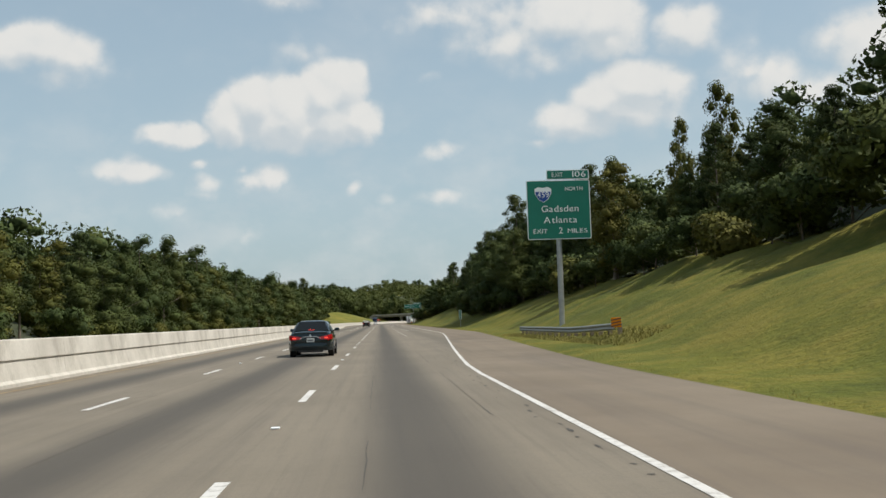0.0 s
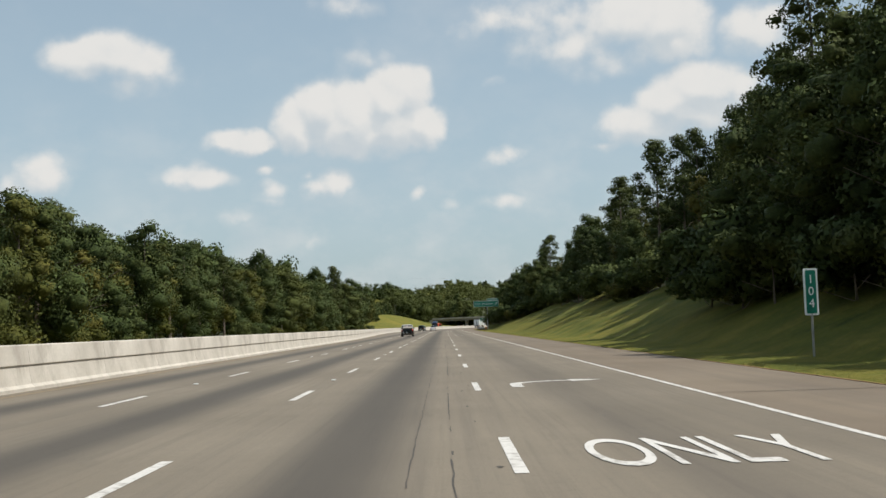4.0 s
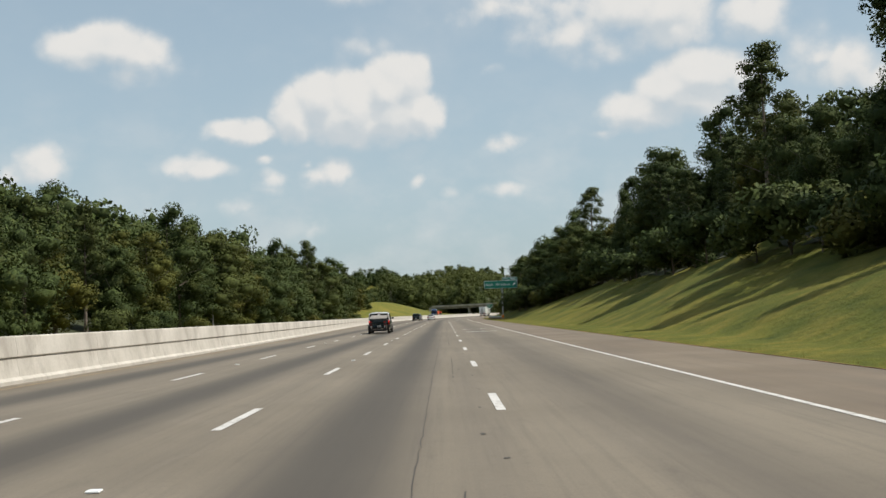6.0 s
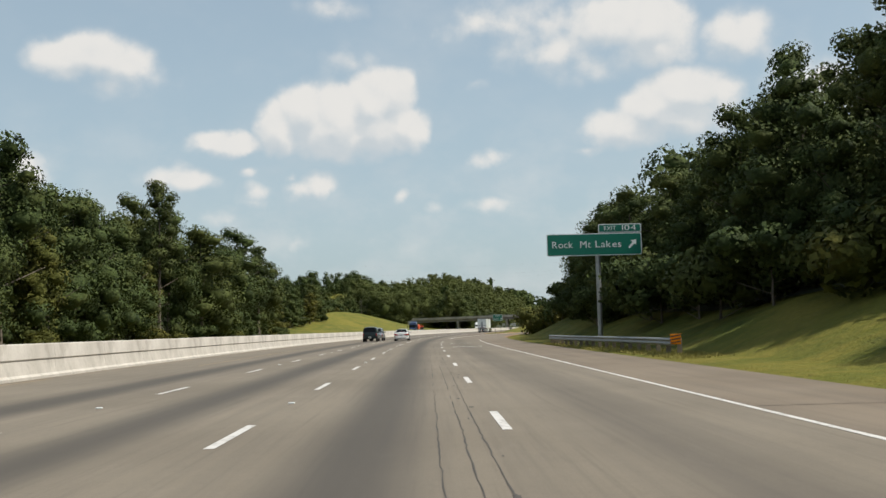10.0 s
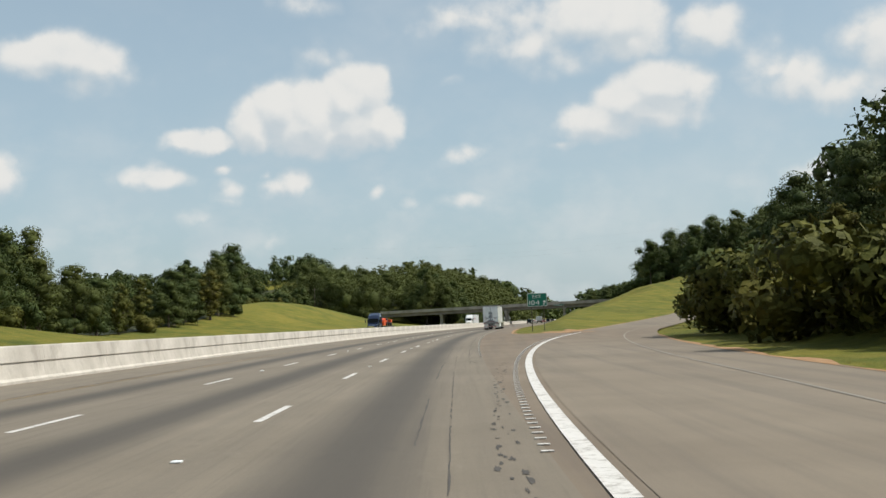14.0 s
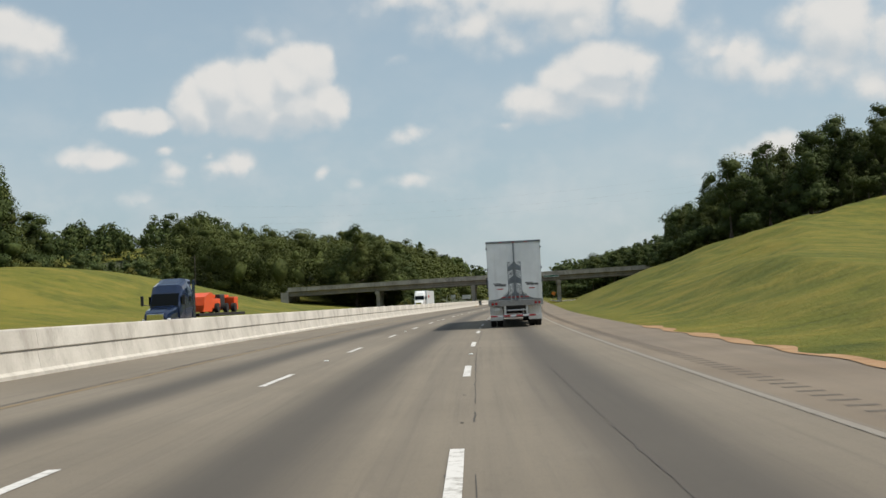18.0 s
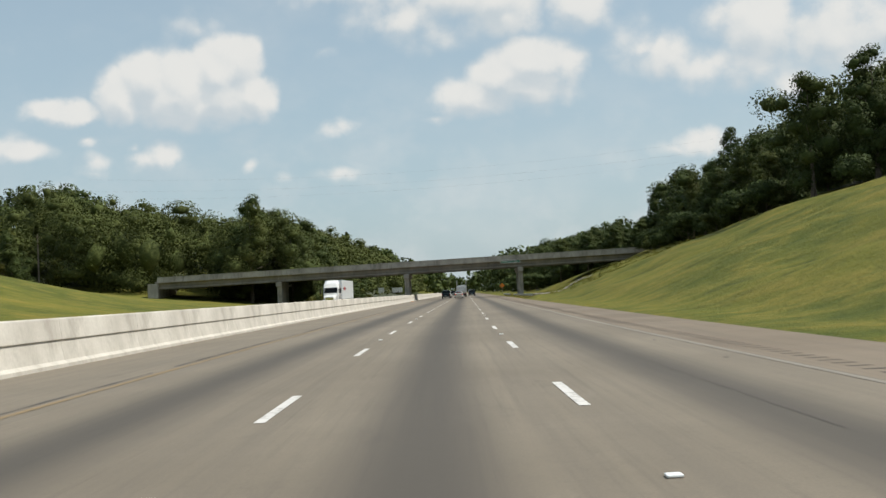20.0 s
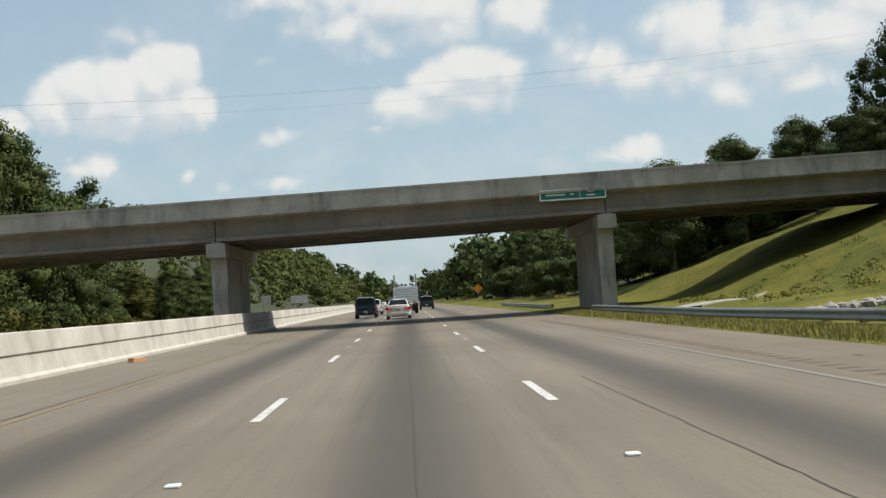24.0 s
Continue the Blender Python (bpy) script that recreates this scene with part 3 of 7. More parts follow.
def solid_line(s):
    """The painted right edge line, which steps out where the exit lane opens."""
    return 3.84 + 3.88 * (0.75 * min(max((s - 28) / 78, 0.0), 1.0) + 0.25 * ease(s, 22, 112))


def gore(s):
    """Left edge of the exit ramp."""
    d = max(s - 472, 0.0)
    return 4.15 + 0.0175 * d + 0.00083 * d * d


def ramp_left(s):
    """Left edge of the ramp's paving, with a shoulder past the nose."""
    return gore(s) + 0.28 - 2.2 * ease(s, 566, 571) * (1 - 0.7 * ease(s, 600, 650))


def ramp_height(s):
    return 0.00032 * max(s - 580, 0.0) ** 2


def edge_right(s):
    if s < 470:
        return solid_line(s) + 3.6
    if s < 566:
        return gore(s) + 0.3
    return 6.7 + (gore(566) - 6.4) * (1 - ease(s, 566, 575))


def barrier_at(s):
    return -7.75 - 3.1 * ease(s, 235, 395)


def soft_noise(s, u, size, seed=0.0):
    return noise.noise(Vector((s / size, u / size, seed)))


def ground(s, u):
    """Height of the grass at a place of the plan."""
    k = swell(s)
    if k == 1.0:
        return rise(s, u)
    if u < -27.5:
        return k * rise(near(s), -27.5 + (u + 27.5) / k)
    e = edge_right(s)
    return k * rise(near(s), e + (u - e) / k) if u > e + 0.2 else -0.12


def rise(s, u):
    if u < -27.5:
        d = -27.5 - u
        z = -0.35 * ease(d, 0, 4) + 0.24 * max(d - 6, 0.0)
        z = 12 * math.tanh(z / 12) + 0.01 * d
        open_ = ease(s, 540, 640) * (1 - ease(s, 830, 905))
        kn = 8.3 * math.exp(-((s - 745) / 78) ** 2 - ((u + 66) / 21) ** 2)
        z = z * (1 - 0.9 * open_) + kn
        z += 0.5 * soft_noise(s, u, 30) * ease(d, 2, 20)
        z += 5.5 * ease(-u, 84, 135) * ease(s, 600, 760)
        z += 9 * ease(s, 868, 940) * ease(d, 16, 52) * (1 - ease(d, 70, 130)) + 12 * ease(s, 950, 1300) * ease(d, 10, 90)
        return z
    if u < edge_right(s) + 0.2:
        return -0.12
    e = edge_right(s)
    if 462 < s < 775:
        if ramp_left(s) - 0.4 < u < gore(s) + 7.9:
            return ramp_height(s) - 0.12 - 0.25 * ease(u, 30, 40)
    steep = 0.42 - 0.10 * ease(s, 560, 640) + 0.05 * ease(s, 690, 745) - 0.21 * ease(s, 868, 900)
    foot = 2.8 + 4.8 * ease(s, 775, 835)
    if 470 <= s < 775 and u > gore(s) + 7:
        e = gore(s) + 7.4
        z = ramp_height(s) + steep * max(u - e - 4, 0) * 0.8
    else:
        d = u - e
        z = 0.05 * min(d, foot) + steep * max(d - foot, 0.0)
    cap = 12.5 - 2.5 * ease(s, 560, 640) + 8 * ease(s, 690, 745) - 13 * ease(s, 868, 900)
    z = cap * math.tanh(z / cap) + 0.05 * max(u - 50, 0)
    z = min(z, 24)
    rough_ = ease(u - e, 2, 10)
    z += (1.15 - 0.4 * ease(s, 330, 460)) * ease(u - e, 3, 14) * (noise.noise(Vector(((s * 0.9 + u * 0.8) / 10, (s - u) / 34, 8.0))) + 0.45 * noise.noise(Vector(((s + u * 0.6) / 5.0, (s - u) / 16, 11.0))))
    z += rough_ * (0.45 * soft_noise(s, u * 2, 14, 2.0) + 0.22 * soft_noise(s, u, 4.5, 5.0))
    z += 14 * ease(s, 950, 1300) * ease(u, 14, 90)
    if 540 < s < 775 and e < u < gore(s) + 0.5:
        away = max(ramp_left(s) - u, 0.0)
        z *= ease(s, 570, 640)
        z = min(z, max(ramp_height(s) - 0.1, 0.0) + 0.075 * away + 3.2 * ease(s, 735, 770) * ease(away, 2, 14))
    return z


def strip(name, s_values, left, right, height, mat, cols=1, label="", category="", kind="structure", thick=0.0):
    """A ribbon of road between two edges given as functions of s."""
    verts, uvs, faces = [], [], []
    for s in s_values:
        a, b = left(s), right(s)
        for k in range(cols + 1):
            u = a + (b - a) * k / cols
            verts.append(on_road(s, u, height(s)))
            uvs.append((u, s))
    n = cols + 1
    for i in range(len(s_values) - 1):
        for k in range(cols):
            faces.append((i * n + k, i * n + k + 1, (i + 1) * n + k + 1, (i + 1) * n + k))
    me = mesh_of(name, verts, faces, mat, uvs=uvs)
    return tagged(new(name, me), label, category, kind=kind)


def steps(a, b, d):
    n = max(1, round((b - a) / d))
    return [a + (b - a) * i / n for i in range(n + 1)]


# ground: one sheet, fine beside the road, reaching the horizon
S_LINES = steps(-2500, -300, 220)[:-1] + steps(-300, -60, 20)[:-1] + steps(-60, 960, 4)[:-1] + steps(960, 1700, 20)[:-1] + steps(1700, 4200, 250)
U_LINES = steps(-1500, -300, 120)[:-1] + steps(-300, -100, 20)[:-1] + steps(-100, -27.5, 4.8)[:-1] + [-27.5, -27.3, -10, 0] + steps(3, 34, 1.0)[:-1] + steps(34, 112, 1.5)[:-1] + steps(112, 300, 22)[:-1] + steps(300, 1500, 120)
gv = [on_road(s, u, ground(s, u)) for s in S_LINES for u in U_LINES]
nu = len(U_LINES)
gf = [(i * nu + k, i * nu + k + 1, (i + 1) * nu + k + 1, (i + 1) * nu + k) for i in range(len(S_LINES) - 1) for k in range(nu - 1)]
tagged(new("ground", mesh_of("ground", gv, gf, M_GRASS, smooth=True)), "mown yellow-green grass on rolling roadside banks", "ground", kind="structure")

ALONG = steps(-300, 1700, 5)
strip("road", ALONG, barrier_at, lambda s: min(edge_right(s), solid_line(s) + 0.05 if s < 470 else 3.9), lambda s: 0.0, M_ASPHALT, 8, "worn grey asphalt lanes with dark oil bands", "road")
strip("shoulder", ALONG, lambda s: solid_line(s) + 0.05 if s < 470 else 3.9, edge_right, lambda s: 0.0, M_SHOULDER, 3, "tan-grey asphalt shoulder beside the lanes", "road shoulder")
strip("exit_ramp", steps(460, 770, 2.5), ramp_left, lambda s: max(gore(s) + 7.4, 11.2 if s < 480 else 0), lambda s: ramp_height(s) + 0.006, M_RAMP, 4, "asphalt exit ramp curving away uphill", "road")
strip("opposite_road", ALONG, lambda s: -27.4, lambda s: barrier_at(s) - 0.6, lambda s: -0.02, M_ASPHALT, 4, "asphalt lanes of the opposite carriageway", "road")


# ---------------------------------------------------------------- median barrier and road paint
HALF_BAR = [(0.06, 1.2), (0.085, 1.17), (0.155, 0.70), (0.155, 0.675), (0.11, 0.655), (0.12, 0.60), (0.20, 0.17), (0.30, 0.09), (0.30, 0.0)]
BAR = [(-x, z) for x, z in HALF_BAR[::-1]] + HALF_BAR


def barrier_piece(length):
    bm = bmesh.new()
    rings = []
    for y in (0.005, 0.02, length - 0.02, length - 0.005):
        k = 0.993 if y in (0.005, length - 0.005) else 1.0
        rings.append([(x * k, y, z * k) for x, z in BAR])
    loft(rings, bm)
    return bm


barrier = thing("median_barrier", "weathered pale concrete median barrier with dark stains", "barrier", kind="structure")
piece = barrier_piece(6.1)
piece_mesh = bpy.data.meshes.new("barrier_segment")
piece.to_mesh(piece_mesh)
piece.free()
piece_mesh.materials.append(M_CONCRETE)
s = -18.0
while s < 1000:
    a, b = on_road(s, barrier_at(s) - 0.3), on_road(s + 6.1, barrier_at(s + 6.1) - 0.3)
    turn = math.atan2(-(b - a).x, (b - a).y)
    part("barrier_segment", piece_mesh, M_CONCRETE, barrier, m=Matrix.Translation(a) @ Matrix.Rotation(turn, 4, "Z") @ Matrix.Diagonal((1, (b - a).length / 6.1, 1, 1)))
    s += 6.1


def far_barrier(a, b):
    bm = bmesh.new()
    loft([[on_road(s, barrier_at(s) - 0.3 + x, z) for x, z in BAR] for s in steps(a, b, 25)], bm)
    return bm


for a, b in ((-320, -18), (1000, 1700)):
    part("far_run", far_barrier(a, b), M_CONCRETE, barrier)


def dash_line(name, label, u, phase, s_from, s_to, mat=M_WHITE):
    holder = thing(name, label, "lane line", kind="structure")
    bm = bmesh.new()
    bmesh.ops.create_grid(bm, x_segments=1, y_segments=4, size=0.5)
    me = bpy.data.meshes.new("dash")
    for v in bm.verts:
        v.co.x, v.co.y = v.co.x * 0.135, v.co.y * 3.05
    bm.to_mesh(me)
    bm.free()
    me.materials.append(mat)
    n = math.ceil(s_from / 12.19 - phase)
    while 12.19 * (n + phase) < s_to:
        s = 12.19 * (n + phase)
        part("dash", me, mat, holder, m=stand(s, u, 0.006))
        n += 1


dash_line("lane_line", "worn white dashes between the lanes", 0.0, 0.574, -60, 1150)
dash_line("lane_line", "worn white dashes beside the left lane", -3.66, 0.56, -60, 1150)
dash_line("lane_line", "short white dashes along the exit lane", 3.66, 0.688, 92, 455)
dash_line("lane_line", "white dashes of the opposite lanes", -16.5, 0.3, 100, 1150)
dash_line("lane_line", "white dashes of the opposite lanes", -20.2, 0.3, 100, 1150)


def line(name, s0, s1, at, width, mat, label, z=0.006, rise=lambda s: 0.0, d=5.0):
    strip(name, steps(s0, s1, d), lambda s: at(s) - width / 2, lambda s: at(s) + width / 2, lambda s: z + rise(s), mat, 1, label, "road line")


line("edge_line", -300, 455, solid_line, 0.115, M_WHITE, "solid white right edge line")
line("edge_line", 575, 1700, lambda s: 3.75, 0.12, M_FADED, "faint white right edge line")
line("left_line", 380, 1700, lambda s: -7.39, 0.13, M_YELLOW, "worn yellow left edge line")
line("left_line", -300, 370, lambda s: barrier_at(s) + 0.55, 0.13, M_YELLOW, "worn yellow line beside the barrier")
line("gore_line", 473, 566, lambda s: gore(s) + 0.05, 0.22, M_WHITE, "broad white line along the exit gore", 0.016, d=2.5)
line("ramp_line", 455, 755, lambda s: 7.72 + (gore(s) + 4.9 - 7.72) * ease(s, 452, 490), 0.10, M_FADED, "faint white right edge line of the exit ramp", 0.014, ramp_height, d=4.0)
line("opposite_line", -300, 1700, lambda s: -12.9, 0.13, M_YELLOW, "yellow edge line of the opposite road", 0.0)

# rumble bars along the gore, markers on the lanes
bars = thing("rumble_strip", "small white raised bars beside the gore line", "road marking", kind="structure")
bar_mesh = bpy.data.meshes.new("rumble_bar")
bm = box(-0.16, 0.16, -0.05, 0.05, 0.0, 0.03, 0.008)
bm.to_mesh(bar_mesh)
bm.free()
bar_mesh.materials.append(M_WHITE)
for i in range(150):
    s = 476 + 0.6 * i
    part("rumble_bar", bar_mesh, M_WHITE, bars, m=stand(s, gore(s) - 0.34, 0.004) @ Matrix.Diagonal((0.42, 0.7, 0.5, 1)))
for i in range(78):
    part("rumble_bar", bar_mesh, M_WHITE, bars, m=stand(507 + 0.78 * i, 3.85, 0.004) @ Matrix.Diagonal((0.24, 0.5, 0.5, 1)))
dots = thing("lane_markers", "small raised reflective lane markers", "road marker", kind="structure")
dot_mesh = bpy.data.meshes.new("marker")
bm = box(-0.06, 0.06, -0.06, 0.06, 0.0, 0.022, 0.012)
bm.to_mesh(dot_mesh)
bm.free()
dot_mesh.materials.append(M_SIGNWHITE)
for i in range(-2, 40):
    for u in (0.0, -3.66):
        part("marker", dot_mesh, M_SIGNWHITE, dots, m=stand(12.19 * (2 * i + 1.074), u, 0.002))

for s in (142.2, 276.4, 411.5):
    lane_word = tagged(new("lane_word"), "white ONLY painted on the exit lane", "road marking", kind="structure")
    lane_word.matrix_basis = stand(s, 5.62, 0.008)
    words("ONLY", 3.3, M_WHITE, lane_word, Matrix.Diagonal((1, 1, 0.2, 1)), "painted_letter", width=2.35)
for s in (155.0, 289.6, 429.0):
    # stem, bend and head of a right-turn arrow
    bm = bmesh.new()
    left, right_ = [], []
    for i in range(9):
        t = i / 8
        a = t * math.pi / 2
        cx, cy = (1.35 - 1.35 * math.cos(a), 1.0 * math.sin(a))
        nx, ny = (math.cos(a) * 1.0, -math.sin(a) * 1.35)
        k = 0.13 / math.hypot(nx, ny)
        left.append((cx - nx * k, cy - ny * k))
        right_.append((cx + nx * k, cy + ny * k))
    left = [(-0.13, -1.1)] + left
    right_ = [(0.13, -1.1)] + right_
    lv = [bm.verts.new((x, y, 0)) for x, y in left]
    rv = [bm.verts.new((x, y, 0)) for x, y in right_]
    for i in range(len(lv) - 1):
        bm.faces.new((lv[i], rv[i], rv[i + 1], lv[i + 1]))
    bm.faces.new([bm.verts.new(p) for p in ((1.35, 1.0 + 0.42, 0), (1.35, 1.0 - 0.42, 0), (2.1, 1.0, 0))])
    me = bpy.data.meshes.new("turn_arrow")
    bm.to_mesh(me)
    bm.free()
    me.materials.append(M_WHITE)
    tagged(new("turn_arrow", me), "white right-turn arrow painted on the exit lane", "road marking", kind="structure").matrix_basis = stand(s, 4.55, 0.008)

# cracks that wander along the lanes
rnd = random.Random(4)
for s0, s1, u, w in ((-40, 60, 2.9, 0.035), (-10, 130, 1.2, 0.03), (100, 330, 2.62, 0.035), (105, 420, 3.05, 0.05), (330, 470, 2.75, 0.035), (300, 470, 3.3, 0.05), (470, 560, 2.9, 0.06), (530, 640, 1.6, 0.03), (560, 660, 0.15, 0.04),
                     (690, 880, -1.75, 0.045), (760, 870, 0.9, 0.05), (10, 200, -2.2, 0.03), (230, 330, -2.4, 0.03), (640, 760, 1.9, 0.03), (690, 800, 6.0, 0.03), (400, 900, -7.62, 0.16), (620, 800, -7.66, 0.12), (470, 520, 2.5, 0.07), (500, 560, 3.4, 0.06)):
    k = rnd.random() * 50
    verts, faces = [], []
    ss = steps(s0, s1, 0.35)
    for s in ss:
        off = 0.05 * noise.noise(Vector((s * 0.05, k, 0))) + 0.018 * noise.noise(Vector((s * 0.9, k, 3))) + 0.026 * noise.noise(Vector((s * 2.7, k, 5)))
        ww = 0.5 * w * (0.35 + 0.9 * abs(noise.noise(Vector((s * 0.8, k, 9)))) * 1.6)
        verts += [on_road(s, u + off - ww / 2, 0.004), on_road(s, u + off + ww / 2, 0.004)]
    for i in range(len(ss) - 1):
        if noise.noise(Vector((ss[i] * 0.12, k, 20))) > -0.16 + 0.45 * noise.noise(Vector((ss[i] * 0.9, k, 4))):
            faces.append((2 * i, 2 * i + 1, 2 * i + 3, 2 * i + 2))
    tagged(new("pavement_crack", mesh_of("pavement_crack", verts, faces, M_TAR)), "dark tarred crack along the asphalt", "crack", kind="structure")

# seams across the shoulder, and broken places where the paving has ravelled


def tar_mark(name, label, outline):
    verts = [on_road(s, u, 0.0045) for s, u in outline]
    tagged(new(name, mesh_of(name, verts, [tuple(range(len(verts)))], M_TAR)), label, "crack", kind="structure")


def seam(s, u0, u1, wide):
    r = random.Random(int(s * 7))
    n = max(3, int((u1 - u0) / 0.4))
    far_side = [(s + wide * r.uniform(0.3, 1.0), u0 + (u1 - u0) * i / n) for i in range(n + 1)]
    near_side = [(s - wide * r.uniform(0.0, 0.6), u0 + (u1 - u0) * i / n) for i in range(n + 1)]
    tar_mark("pavement_seam", "dark tarred seam across the asphalt", near_side + far_side[::-1])


def broken_place(s, u, long_, wide, seed):
    pts = []
    for k in range(18):
        a = 2 * math.pi * k / 18
        q = 1 + 1.0 * noise.noise(Vector((3.1 * math.cos(a), 3.1 * math.sin(a), seed)))
        pts.append((s + long_ * q * math.sin(a), u + wide * q * math.cos(a)))
    tar_mark("ravelled_patch", "small dark ravelled patch in the asphalt", pts)


for s, u0, u1, wide in ((71.8, 5.9, 10.9, 0.10), (58.0, 3.2, 5.2, 0.06), (150.5, 7.9, 11.1, 0.06), (193.0, 7.9, 11.2, 0.05), (247.0, 7.9, 11.2, 0.05), (351.0, 7.9, 11.2, 0.05), (700.0, 3.9, 6.6, 0.05), (784.0, 3.9, 6.6, 0.05)):
    seam(s, u0, u1, wide)
rnd = random.Random(15)
for a, b, at, each in ((8, 40, lambda s: solid_line(s) - 0.35, 1.1), (56, 70, lambda s: 3.9, 1.6), (110, 460, lambda s: 3.35, 3.0), (470, 500, lambda s: gore(s) - 0.75, 0.35), (500, 560, lambda s: 3.45, 0.45), (560, 640, lambda s: 0.1, 6.0), (690, 870, lambda s: -1.7, 12.0), (640, 880, lambda s: 3.4, 9.0), (700, 880, lambda s: 5.6, 5.0)):
    s = a
    while s < b:
        broken_place(s, at(s) + rnd.uniform(-0.16, 0.16), rnd.uniform(0.04, 0.20), rnd.uniform(0.012, 0.04), s)
        s += each * rnd.uniform(0.4, 1.6)

# red dirt: bare patches that follow the ground


def dirt_strip(s0, s1, inner, wide, d=1.0):
    verts, faces = [], []
    ss = steps(s0, s1, d)
    for s in ss:
        a, w = inner(s), max(0.02, wide * (0.55 + 0.9 * noise.noise(Vector((s * 0.35, inner(s) * 0.2, 3)))))
        for k in range(3):
            u = a + w * k / 2
            verts.append(on_road(s, u, max(ground(s, u), -0.02) + (0.035 if k < 2 else 0.0)))
    for i in range(len(ss) - 1):
        for k in range(2):
            faces.append((3 * i + k, 3 * i + k + 1, 3 * i + k + 4, 3 * i + k + 3))
    tagged(new("dirt_edge", mesh_of("dirt_edge", verts, faces, M_DIRT, smooth=True)), "bare reddish dirt at the pavement's edge", "dirt", kind="structure")


def dirt_patch(s, u, ls, lu, seed):
    rings, n = 4, 22
    verts, faces = [on_road(s, u, max(ground(s, u) + 0.07, 0.012))], []
    for r in range(1, rings + 1):
        for k in range(n):
            a = 2 * math.pi * k / n
            rr = r / rings * (1 + 0.55 * noise.noise(Vector((math.cos(a) * 1.6, math.sin(a) * 1.6, seed))))
            ps, pu = s + ls * rr * math.sin(a), u + lu * rr * math.cos(a)
            verts.append(on_road(ps, pu, max(ground(ps, pu) + (0.07 if r < rings else -0.02), 0.012)))
    for k in range(n):
        faces.append((0, 1 + k, 1 + (k + 1) % n))
        for r in range(rings - 1):
            a, b = 1 + r * n + k, 1 + r * n + (k + 1) % n
            faces.append((a, a + n, b + n, b))
    tagged(new("dirt_patch", mesh_of("dirt_patch", verts, faces, M_DIRT, smooth=True)), "bare reddish dirt showing through the grass", "dirt", kind="structure")


dirt_strip(576, 640, lambda s: 6.55 + 0.12 * math.sin(s * 1.3), 0.75, 0.5)
dirt_strip(150, 330, lambda s: edge_right(s) - 0.04, 0.16, 1.5)
dirt_strip(476, 540, lambda s: gore(s) + 7.2, 0.8)
dirt_strip(572, 640, lambda s: ramp_left(s) - 0.5, 0.8)
for s, u, ls, lu, k in ((569.0, 13.0, 2.2, 2.0, 21), (570.5, 8.4, 1.2, 1.9, 1), (574.0, 11.3, 4.5, 1.6, 2), (570.5, 11.8, 2.0, 1.5, 8), (580.0, 13.2, 5.0, 1.0, 3), (702, 46.5, 2.0, 1.5, 4), (704, 48.6, 1.0, 0.9, 14), (724, 55.3, 2.4, 1.5, 5), (727, 57.5, 1.2, 0.8, 15), (past(757), 70.0, 5.0, 1.5, 6), (past(748), 70.5, 3.0, 1.4, 7), (past(752), 75.0, 3.5, 1.2, 12), (743, 81.0, 2.5, 1.2, 9)):
    dirt_patch(s, u, ls, lu, k * 3.7)

# ---------------------------------------------------------------- signs and rails


def sign_panel(name, parent, x0, x1, z0, z1, radius=0.12):
    """Green panel with a white border and rounded corners, facing -y."""
    def ring(inset, y, r):
        pts = []
        for cx, cz, a0 in ((x1 - inset - r, z1 - inset - r, 0), (x0 + inset + r, z1 - inset - r, 90), (x0 + inset + r, z0 + inset + r, 180), (x1 - inset - r, z0 + inset + r, 270)):
            for k in range(5):
                a = radians(a0 + 22.5 * k)
                pts.append((cx + r * math.cos(a), y, cz + r * math.sin(a)))
        return pts
    bm = loft([ring(0, 0.0, radius), ring(0, 0.03, radius)])
    panel = part(name, bm, M_SIGNWHITE, parent)
    part("green_face", loft([ring(0.055, -0.006, radius * 0.8), ring(0.055, 0.002, radius * 0.8)]), M_GREEN, panel, "retroreflective green sheet")
    return panel


def face_up(x, y, z):
    """A text plane that faces back along the road."""
    return Matrix.Translation((x, y, z)) @ Matrix.Rotation(radians(90), 4, "X")


def arrow_up_right(parent, x, z, size, turn=0):
    bm = bmesh.new()
    pts = [(-0.09, -0.5), (0.09, -0.5), (0.09, 0.12), (0.32, 0.12), (0, 0.55), (-0.32, 0.12), (-0.09, 0.12)]
    rot = Matrix.Rotation(radians(-turn), 2)
    f = [rot @ Vector(p) * size for p in pts]
    slab([(x + p.x, -0.012, z + p.y) for p in f], 0.004, bm)
    part("arrow", bm, M_SIGNWHITE, parent, "white arrow")


def post(parent, x, y, z0, z1, r, mat=M_STEEL, name="post"):
    return part(name, rod((x, y, z0), (x, y, z1), r, n=16), mat, parent, smooth=False)


advance = thing("highway_sign", "large green highway sign with exit tab on one steel pole", "road sign", stand(69.5, 0, 0))
post(advance, 13.75, 0.28, ground(69.5, 13.75) - 0.3, 10.4, 0.19)
for z in (7.3, 8.7, 10.1):
    part("crossbar", box(11.7, 15.9, 0.06, 0.12, z - 0.06, z + 0.06), M_DULLSTEEL, advance)
main = sign_panel("sign_panel", advance, 11.58, 15.95, 6.55, 10.6)
tab = sign_panel("exit_tab", advance, 13.0, 15.93, 10.64, 11.3, 0.08)
words("EXIT", 0.42, M_SIGNWHITE, tab, face_up(13.75, -0.012, 10.96), width=0.75)
words("106", 0.56, M_SIGNWHITE, tab, face_up(15.25, -0.012, 10.97), width=0.92)
words("NORTH", 0.36, M_SIGNWHITE, main, face_up(14.85, -0.012, 9.98), width=1.2)
words("Gadsden", 0.62, M_SIGNWHITE, main, face_up(13.85, -0.012, 8.62), width=2.55)
